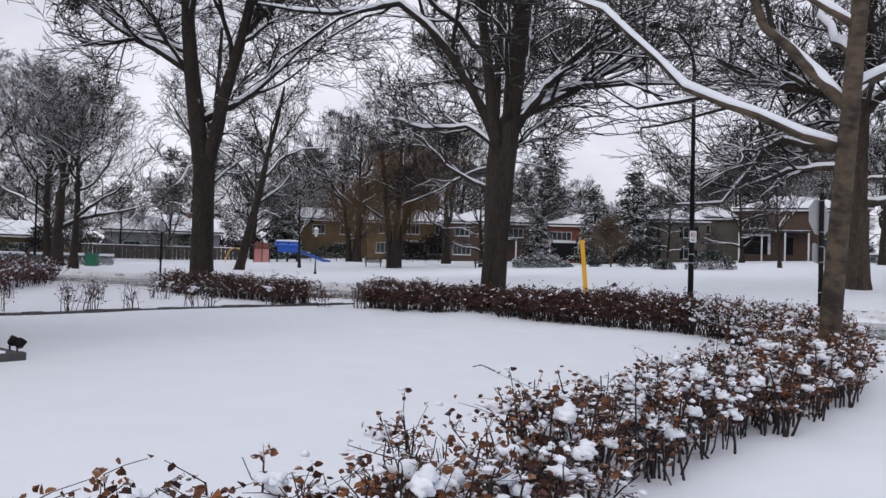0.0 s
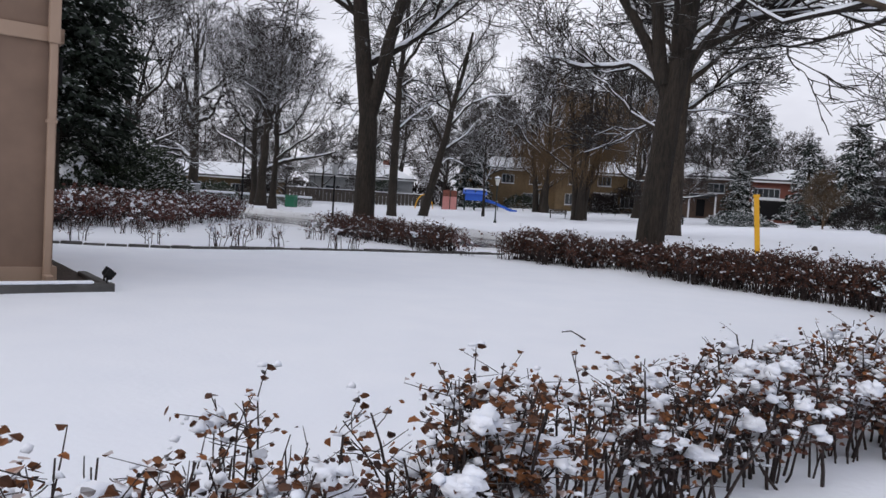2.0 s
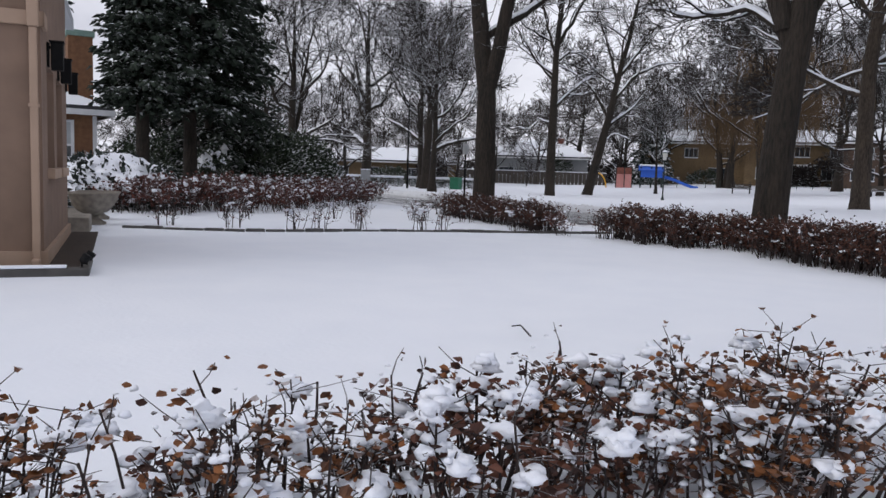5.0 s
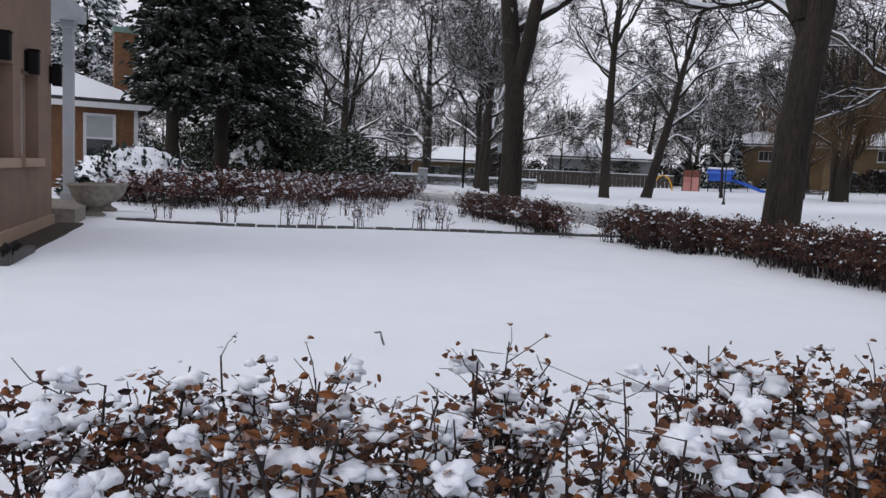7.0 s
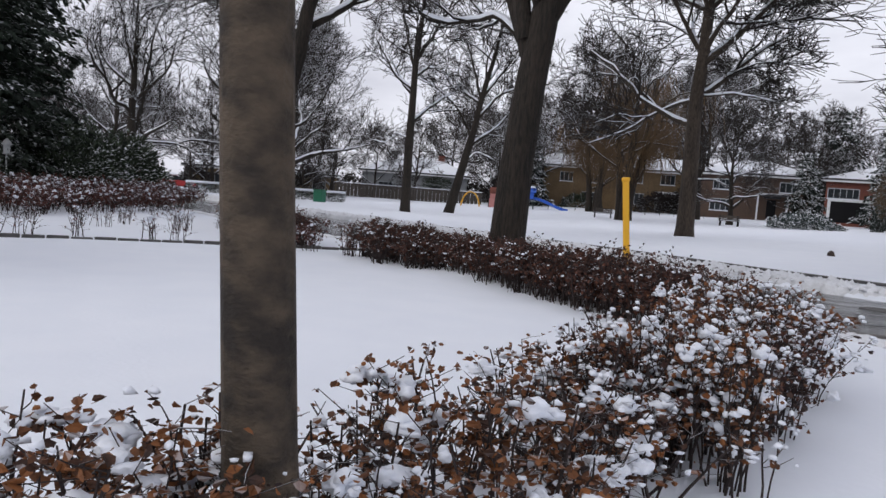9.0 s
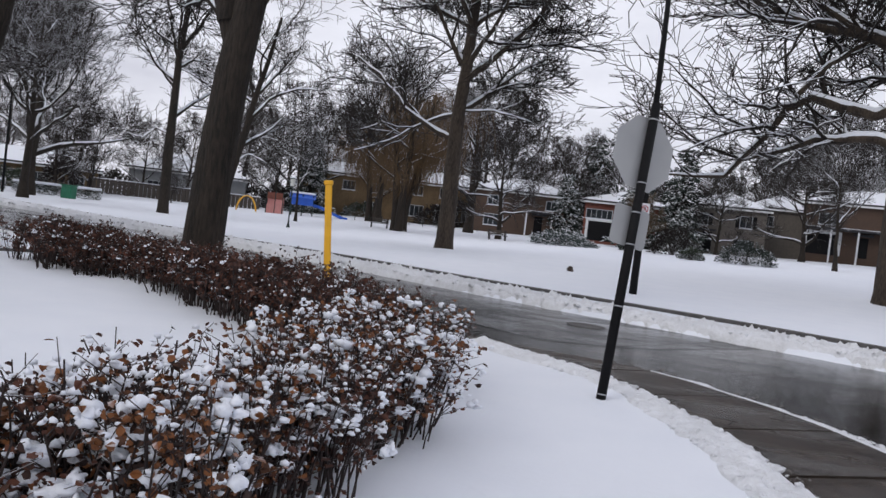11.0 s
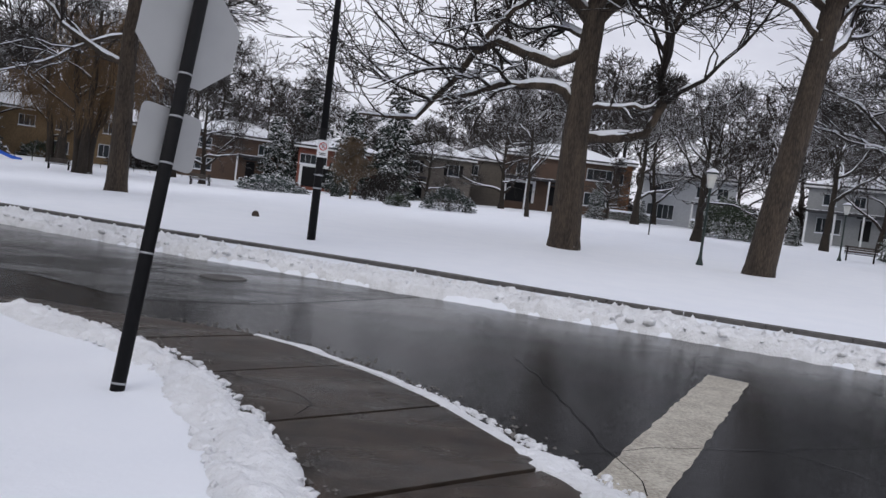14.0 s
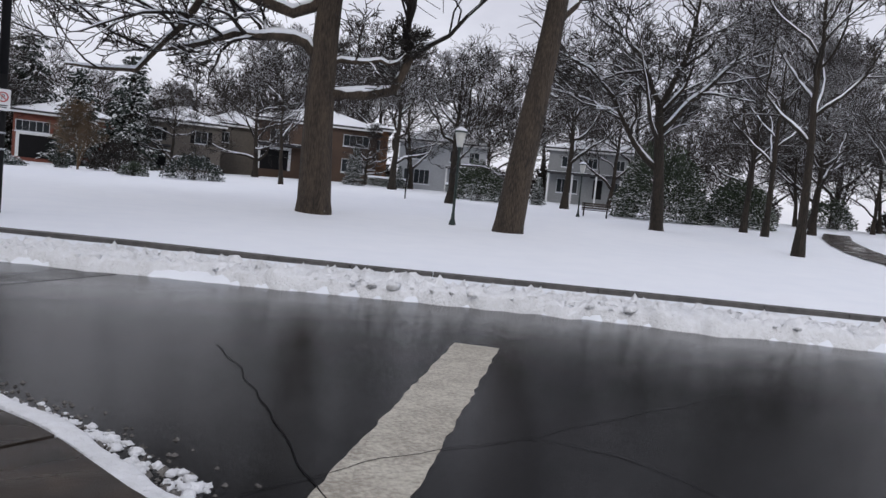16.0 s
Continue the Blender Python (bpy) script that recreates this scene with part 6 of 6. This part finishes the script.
def stop_sign():
    base = Vector((7.648, 16.509, -0.05))
    top = Vector((7.886, 17.02, 2.95))
    root = thing("stop_sign", Matrix.Translation(base), "leaning black post with an octagonal sign seen from its grey back", "road sign")
    ax = (top - base).normalized()
    rod("post", (0, 0, 0), tuple(top - base), 0.047, M_BLACK, root, 16)
    lean = Matrix.Rotation(math.atan2(ax.x, ax.z), 4, "Y") @ Matrix.Rotation(-math.asin(ax.y), 4, "X")
    oct_pts = [(0.40 * math.cos(radians(22.5 + 45 * k)), 0.40 * math.sin(radians(22.5 + 45 * k))) for k in range(8)]
    for name, out, h, wd in (("octagon_plate", oct_pts, 2.49, 0.75), ("lower_plate", round_rect(0.45, 0.40, 0.05), 1.74, 0.45)):
        c = ax * (h / ax.z)
        m = Matrix.Translation(c) @ lean @ Matrix.Rotation(radians(33), 4, "Z") @ Matrix.Translation((0, 0.052, 0))
        pl = plate(name, out, 0.004, M_SIGNBACK, root, m)
        face = plate("face", [(x * 0.985, z * 0.985) for x, z in out], 0.002, M_RED if h > 2 else M_WHITE, pl, Matrix.Translation((0, 0.004, 0)))
    for h in (2.83, 2.18, 1.88, 1.56, 0.95, 0.10):
        c = ax * (h / ax.z)
        rod("band", tuple(c - ax * 0.007), tuple(c + ax * 0.007), 0.0485, M_GALV, root, 16)


stop_sign()


def letter_part(name, text, size, material, parent, m):
    cu = bpy.data.curves.new(name, "FONT")
    cu.body, cu.size, cu.extrude = text, size, 0.001
    cu.align_x, cu.align_y = "CENTER", "CENTER"
    tmp = bpy.data.objects.new(name, cu)
    me = bpy.data.meshes.new_from_object(tmp)
    bpy.data.objects.remove(tmp)
    me.materials.append(material)
    ob = new(name, me)
    ob.parent = parent
    ob.matrix_basis = m
    return ob


def street_pole():
    root = thing("street_lamp", pose(9.76, 31.9, park_z(9.76, 31.9)), "black street lighting pole with a small no-parking sign", "street lamp")
    rod("pole", (0, 0, -0.2), (0, 0, 3.0), 0.115, M_BLACK, root, 16, 0.10)
    rod("upper_pole", (0, 0, 3.0), (-0.05, 0, 9.4), 0.098, M_BLACK, root, 16, 0.07)
    arm = [Vector((-0.05, 0, 9.4)), Vector((-0.25, 0.02, 10.1)), Vector((-0.75, 0.05, 10.7)), Vector((-1.5, 0.1, 10.95))]
    tube_part("arm", [(arm, [0.055, 0.05, 0.045, 0.04], 1)], lambda lv: 8, M_BLACK, root)
    hd = part("lamp_head", lathe([(0.05, -0.08), (0.22, -0.06), (0.26, 0.02), (0.18, 0.1), (0.03, 0.13)], 18), M_BLACK, root)
    hd.location = (-1.65, 0.1, 10.95)
    m = Matrix.Translation((0.02, -0.125, 2.45)) @ Matrix.Rotation(radians(14), 4, "Z")
    pl = plate("sign_plate", round_rect(0.30, 0.46, 0.03), 0.004, M_WHITE, root, m)
    bm = bmesh.new()
    ring = [bmesh.ops.create_circle(bm, segments=28, radius=r)["verts"] for r in (0.11, 0.085)]
    for k in range(28):
        bm.faces.new((ring[0][k], ring[0][(k + 1) % 28], ring[1][(k + 1) % 28], ring[1][k]))
    rg = part("red_ring", bm, M_RED, pl)
    rg.matrix_basis = Matrix.Translation((0, -0.004, 0.06)) @ Matrix.Rotation(radians(90), 4, "X")
    part("red_bar", boxes((-0.095, -0.006, 0.048, 0.095, -0.0045, 0.072)), M_RED, pl).matrix_basis = Matrix.Translation((0, 0, 0.06)) @ Matrix.Rotation(radians(40), 4, "Y") @ Matrix.Translation((0, 0, -0.06))
    letter_part("letter", "P", 0.15, M_BLACK, pl, Matrix.Translation((0, -0.003, 0.06)) @ Matrix.Rotation(radians(90), 4, "X"))
    part("text_bar", boxes((-0.1, -0.004, -0.13, 0.1, -0.003, -0.11), (-0.08, -0.004, -0.17, 0.08, -0.003, -0.15)), M_BLACK, pl)
    for h in (2.6, 2.3, 1.75, 1.4):
        rod("band", (0, 0, h - 0.02), (0, 0, h + 0.02), 0.118, M_GALV, root, 16)


street_pole()

yp = thing("marker_post", pose(3.74, 20.63, 0, 0, -5.5, 0), "tall bright yellow plastic marker post behind the hedge", "marker post")
part("post", boxes((-0.055, -0.02, -0.1, 0.055, 0.02, 1.95), bevel=0.015), M_YELLOW, yp)
part("cap", boxes((-0.07, -0.035, 1.9, 0.07, 0.035, 1.97), bevel=0.015), M_YELLOW, yp)


def park_lamp(x, y, h):
    root = thing("park_lamp", pose(x, y, park_z(x, y)), "dark green park lamp post with a frosted lantern", "park lamp", "park lamps")
    part("post", lathe([(0.13, -0.1), (0.13, 0.05), (0.07, 0.25), (0.05, 0.5), (0.042, h - 0.75), (0.06, h - 0.72), (0.06, h - 0.66)], 14), M_LAMP_GREEN, root)
    ln = part("lantern", lathe([(0.10, h - 0.66), (0.2, h - 0.16), (0.2, h - 0.14)], 8), M_LAMP_GLASS, root, "frosted pale lantern glass")
    part("roof", lathe([(0.27, h - 0.14), (0.25, h - 0.09), (0.08, h + 0.02), (0.02, h + 0.06)], 8), M_LAMP_GREEN, ln)
    part("snow", lathe([(0.25, h - 0.085), (0.2, h - 0.02), (0.07, h + 0.06), (0.02, h + 0.08)], 8), M_CLUMP, ln)
    return root


park_lamp(24.2, 36.4, 3.5)
park_lamp(-10.9, 61.5, 3.6)
park_lamp(41.5, 49.5, 3.4)


def bench(x, y, turn):
    root = thing("park_bench", pose(x, y, park_z(x, y), 0, 0, turn), "dark slatted park bench with snow on the seat", "bench", "park benches")
    for k in range(3):
        part("seat_slat", boxes((-0.9, -0.24 + 0.16 * k, 0.42, 0.9, -0.11 + 0.16 * k, 0.46)), M_WOOD_D, root)
    for k in range(3):
        part("back_slat", boxes((-0.9, 0.26, 0.52 + 0.14 * k, 0.9, 0.3, 0.63 + 0.14 * k)), M_WOOD_D, root)
    for s in (-0.75, 0.75):
        part("leg", boxes((s - 0.04, -0.22, -0.1, s + 0.04, -0.15, 0.42), (s - 0.04, 0.22, -0.1, s + 0.04, 0.3, 0.92), (s - 0.04, -0.15, 0.36, s + 0.04, 0.22, 0.42)), M_BLACK, root)
    part("snow", boxes((-0.9, -0.22, 0.46, 0.9, 0.22, 0.53), bevel=0.03), M_CLUMP, root)
    return root


bench(-8.4, 80.5, 185)
bench(44.0, 50.7, 140)
bench(3.0, 79.0, 170)


def playground():
    z = 0.35
    m = pose(-20.8, 93.2, z, 0, 0, 17)
    root = thing("play_structure", m, "playground tower with blue roof, slide and pink panels", "playground")
    for x in (-0.7, 0.5, 1.7):
        for y in (-0.8, 0.8):
            part("post", boxes((x - 0.06, y - 0.06, -0.4, x + 0.06, y + 0.06, 2.7)), M_LAMP_GREEN, root)
    part("deck", boxes((-0.7, -0.8, 1.1, 1.7, 0.8, 1.2)), M_LAMP_GREEN, root)
    bm = bmesh.new()
    prof = [(-1.1, 2.3), (0, 2.85), (1.1, 2.3), (1.1, 2.2), (0, 2.72), (-1.1, 2.2)]
    e = [[bm.verts.new((x, y, zz)) for y, zz in prof] for x in (-0.95, 1.95)]
    for k in range(6):
        bm.faces.new((e[0][k], e[0][(k + 1) % 6], e[1][(k + 1) % 6], e[1][k]))
    bm.faces.new(e[0][::-1])
    bm.faces.new(e[1])
    bmesh.ops.recalc_face_normals(bm, faces=bm.faces[:])
    part("roof", bm, M_BLUE, root, "blue ridged roof with snow")
    part("snow", boxes((-0.9, -0.5, 2.72, 1.9, 0.5, 2.95), bevel=0.1), M_CLUMP, root)
    part("side_panel", boxes((-0.7, -0.9, 1.45, 1.7, -0.86, 2.2)), M_BLUE, root)
    bm = bmesh.new()
    rows = []
    for k in range(9):
        t = k / 8
        x, zz = 1.75 + 4.0 * t, 1.45 - 1.15 * smooth01(t * 0.95 + 0.02)
        rows.append([bm.verts.new((x, yy, zz + dz)) for yy, dz in ((-0.34, 0.28), (-0.3, 0.28), (-0.28, 0.0), (0.28, 0.0), (0.3, 0.28), (0.34, 0.28), (0.34, -0.06), (-0.34, -0.06))])
    for a, b in zip(rows, rows[1:]):
        for k in range(8):
            bm.faces.new((a[k], a[(k + 1) % 8], b[(k + 1) % 8], b[k]))
    bm.faces.new(rows[0][::-1])
    bm.faces.new(rows[-1])
    bmesh.ops.recalc_face_normals(bm, faces=bm.faces[:])
    part("slide", bm, M_BLUE, root, "blue plastic slide")
    h = thing("play_house", pose(-23.2, 92.4, z, 0, 0, 14), "pink playground panel house", "playground")
    for x in (-0.9, 0.05, 0.9):
        part("post", boxes((x - 0.05, -0.72, -0.3, x + 0.05, -0.62, 2.7)), M_LAMP_GREEN, h)
    part("side_panel", boxes((-0.85, -0.7, -0.2, 0.0, -0.64, 1.2)), M_PINK, h)
    part("front_panel", boxes((0.1, -0.7, -0.2, 0.85, -0.64, 1.7)), M_PINK, h)
    part("upper_panel", boxes((-0.85, -0.69, 1.75, 0.85, -0.63, 2.5)), M_BRICK_R, h, "dark red upper panel")
    part("back_panel", boxes((-0.9, 0.6, -0.3, 0.9, 0.68, 2.0)), M_PINK, h)
    a = thing("climbing_arch", pose(-26.1, 91.3, z, 0, 0, 14), "pale yellow climbing arch in the playground", "playground")
    for y in (-0.35, 0.35):
        arc = [Vector((1.1 * math.cos(math.pi * k / 14), y, 2.0 * math.sin(math.pi * k / 14) - 0.2)) for k in range(15)]
        tube_part("hoop", [(arc, [0.045] * 15, 1)], lambda lv: 8, M_YELLOW, a)
    for k in range(1, 14):
        c, s = 1.1 * math.cos(math.pi * k / 14), 2.0 * math.sin(math.pi * k / 14) - 0.2
        rod("rung", (c, -0.35, s), (c, 0.35, s), 0.025, M_YELLOW, a, 8)
    f = thing("low_fence", pose(-20, 96.0, z, 0, 0, 4), "thin dark post fence round the playground", "fence")
    for k in range(12):
        part("post", boxes((2 + k * 1.6, -0.03, -0.3, 2.06 + k * 1.6, 0.03, 1.3)), M_LAMP_GREEN, f)


playground()

bn = thing("litter_bin", pose(-31.5, 67.0, 0), "green plastic litter bin on the snow", "bin")
part("body", boxes((-0.45, -0.4, -0.1, 0.45, 0.4, 1.0), bevel=0.05), M_GREEN, bn)
part("lid", boxes((-0.5, -0.45, 1.0, 0.5, 0.45, 1.12), bevel=0.04), M_GREEN, bn)

fl = thing("street_lamp", pose(-34.2, 62.8, -0.1), "slim black street lamp with a curved arm", "street lamp")
rod("pole", (0, 0, -0.2), (0, 0, 7.6), 0.1, M_BLACK, fl, 12, 0.07)
tube_part("arm", [([Vector((0, 0, 7.6)), Vector((-0.5, -0.4, 8.6)), Vector((-1.5, -1.2, 9.1)), Vector((-2.6, -2.0, 9.15))], [0.06, 0.055, 0.05, 0.04], 1)], lambda lv: 8, M_BLACK, fl)
hd = part("lamp_head", lathe([(0.05, -0.1), (0.3, -0.06), (0.3, 0.04), (0.05, 0.12)], 14), M_BLACK, fl)
hd.location = (-2.7, -2.1, 9.12)

tp = thing("trail_post", pose(33.6, 57.9, park_z(33.6, 57.9)), "thin dark metal post standing in the park snow", "post")
rod("post", (0, 0, -0.2), (0, 0, 3.1), 0.045, M_BLACK, tp, 10)
rod("cap", (0, 0, 3.1), (0, 0, 3.16), 0.06, M_BLACK, tp, 10)

sg = thing("sign_post", pose(-12.1, 33.0, 0), "thin dark sign post with a narrow edge-on plate", "road sign")
rod("post", (0, 0, -0.2), (0, 0, 2.75), 0.04, M_BLACK, sg, 10)
plate("plate", round_rect(0.12, 0.45, 0.02), 0.3, M_SIGNBACK, sg, Matrix.Translation((0, -0.15, 2.45)))

fd = thing("bird_feeder", pose(-20.5, 27.5, 0), "white bird feeder on a thin white pole", "bird feeder")
rod("pole", (0, 0, -0.1), (0, 0, 1.75), 0.03, M_WHITE, fd, 10)
part("feeder_body", lathe([(0.16, 1.72), (0.17, 1.76), (0.11, 1.78), (0.12, 2.05), (0.2, 2.08), (0.02, 2.32)], 12), M_WHITE, fd)

tw = thing("fallen_twig", pose(0.75, 10.45, 0.03, 0, 0, -35), "short dark fallen twig lying on the snow", "twig")
tube_part("stick", [([Vector((-0.16, 0, 0.02)), Vector((-0.05, 0.02, 0.05)), Vector((0.06, 0, 0.03)), Vector((0.17, -0.01, 0.0))], [0.006, 0.007, 0.008, 0.009], 2)], lambda lv: 5, M_TWIG, tw)
rg = random.Random(4)
lump = thing("dark_lump", pose(8.2, 39.0, park_z(8.2, 39.0)), "small dark lump lying on the park snow", "debris")
bm = bmesh.new()
bmesh.ops.create_icosphere(bm, subdivisions=2, radius=0.14)
for v in bm.verts:
    v.co *= 1 + 0.4 * noise.noise(v.co * 9)
part("lump", bm, M_SOIL, lump).location = (0, 0, 0.05)

# park walkway on the far side
strip("park_path", [(70, 50), (58, 42.5), (49, 36.2), (43, 31.6), (37, 26), (30, 17)], 1.9, 0.0, M_CONCRETE, "wet grey asphalt walkway through the park", "path")
wp = bpy.data.objects["park_path"]
for v in wp.data.vertices:
    v.co.z = park_z(v.co.x, v.co.y) + 0.04

# slush crumbs along the gutter and on the pavement edge
crumb_rng = random.Random(15)
V, Fc = [], []
for line, spread, n, zz in ((WALK_R, 0.28, 520, ROAD_Z), (WALK_L, 0.22, 300, WALK_Z)):
    P = resample(line[1:9], 400)
    for k in range(n):
        q = P[crumb_rng.randrange(0, 300)]
        s = crumb_rng.uniform(0.006, 0.02) * (1.8 if crumb_rng.random() < 0.06 else 1)
        x, y = q[0] + crumb_rng.gauss(0.18 if line is WALK_R else 0.1, spread * 0.5), q[1] + crumb_rng.gauss(0.1, spread * 0.5)
        b = len(V)
        for dx, dy, dz in ((1, 0, 0), (0, 1, 0), (-1, 0, 0), (0, -1, 0), (0, 0, 1)):
            V.append((x + dx * s * crumb_rng.uniform(0.7, 1.3), y + dy * s * crumb_rng.uniform(0.7, 1.3), zz + dz * s * 0.9))
        Fc += [(b, b + 1, b + 4), (b + 1, b + 2, b + 4), (b + 2, b + 3, b + 4), (b + 3, b, b + 4)]
tagged(from_arrays("slush_crumbs", V, Fc, M_DIRT), "crumbs of dirty slush along the gutter", "slush", kind="stuff")


def slush_lumps(name, line, n, material, label, seed, out, spread, size, z, low=0.35, fade=0.0):
    """Broken lumps of frozen snow thrown along a line."""
    rng = random.Random(seed)
    P = resample(line, 400)
    ball = bmesh.new()
    bmesh.ops.create_icosphere(ball, subdivisions=2 if size < 0.07 else 1, radius=1.0)
    ball.verts.index_update()
    unit = [v.co.copy() for v in ball.verts]
    faces = [tuple(v.index for v in f.verts) for f in ball.faces]
    ball.free()
    V, Fc = [], []
    for k in range(n):
        i = rng.randrange(400)
        q = P[i]
        d = P[min(i + 1, 399)] - P[max(i - 1, 0)]
        d = d / (np.linalg.norm(d) + 1e-9)
        o = out + max(-1.6, min(1.6, rng.gauss(0, 1))) * spread
        r = size * (low + (1 - low) * rng.random() ** 2.2) * (1 - fade + fade * min(1, i / 130))
        x, y = q[0] + d[1] * o, q[1] - d[0] * o
        c = Vector((x, y, z + park_z(x, y) + r * 0.2))
        b = len(V)
        for u in unit:
            e = u * r * (1 + 0.9 * noise.noise(u * 1.3 + c * 7) + 0.4 * noise.noise(u * 3.5 + c * 3))
            V.append(c + Vector((e.x * 1.25, e.y * 1.1, e.z * 0.8)))
        Fc += [tuple(b + j for j in f) for f in faces]
    return tagged(from_arrays(name, V, Fc, material, smooth=True), label, "slush", kind="stuff")


GUTTER = [(9.2, 18.5), (9.7, 17.8), (10.1, 17.05), (10.38, 16.2), (10.68, 15.4), (10.92, 14.0), (11.02, 12)]
slush_lumps("slush_lumps", GUTTER, 600, M_DIRT, "dirty brown lumps of slush beside the gutter", 51, 0.12, 0.07, 0.022, ROAD_Z, 0.3, 0.6)
slush_lumps("slush_lumps", GUTTER, 520, M_SLUSH, "white broken lumps of snow beside the gutter", 52, 0.0, 0.05, 0.032, ROAD_Z, 0.3, 0.7)
slush_lumps("snow_lumps", BANK[4:40], 3000, M_SLUSH, "lumps of ploughed snow on the roadside bank", 53, 0.0, 0.33, 0.085, 0.075, 0.3)
slush_lumps("snow_lumps", offset_line(WALK_L, -0.17)[1:9], 1700, M_SLUSH, "lumps of trodden snow beside the pavement", 54, 0.0, 0.14, 0.034, 0.005, 0.2)


# grooved crossing ramp with its yellow edge
ramp = thing("grooved_ramp", pose(8.7, 14.47, WALK_Z, 0, 0, 2), "grooved wet concrete crossing ramp with a yellow painted edge", "ramp")
part("base", boxes((0.0, -0.62, -0.05, 1.02, 0.0, 0.009)), M_CONCRETE, ramp)
rib_mesh = None
for k in range(13):
    if rib_mesh is None:
        rib = part("rib", boxes((0.02, -0.018, 0.009, 1.0, 0.012, 0.02), bevel=0.004), M_CONCRETE, ramp)
        rib_mesh = rib.data
    else:
        rib = new("rib", rib_mesh)
        rib.parent = ramp
    rib.location = (0, -0.035 - 0.046 * k, 0)
part("yellow_edge", boxes((1.03, -0.62, -0.05, 1.62, 0.0, 0.014), bevel=0.004), M_YELLOW, ramp, "worn yellow painted plate")
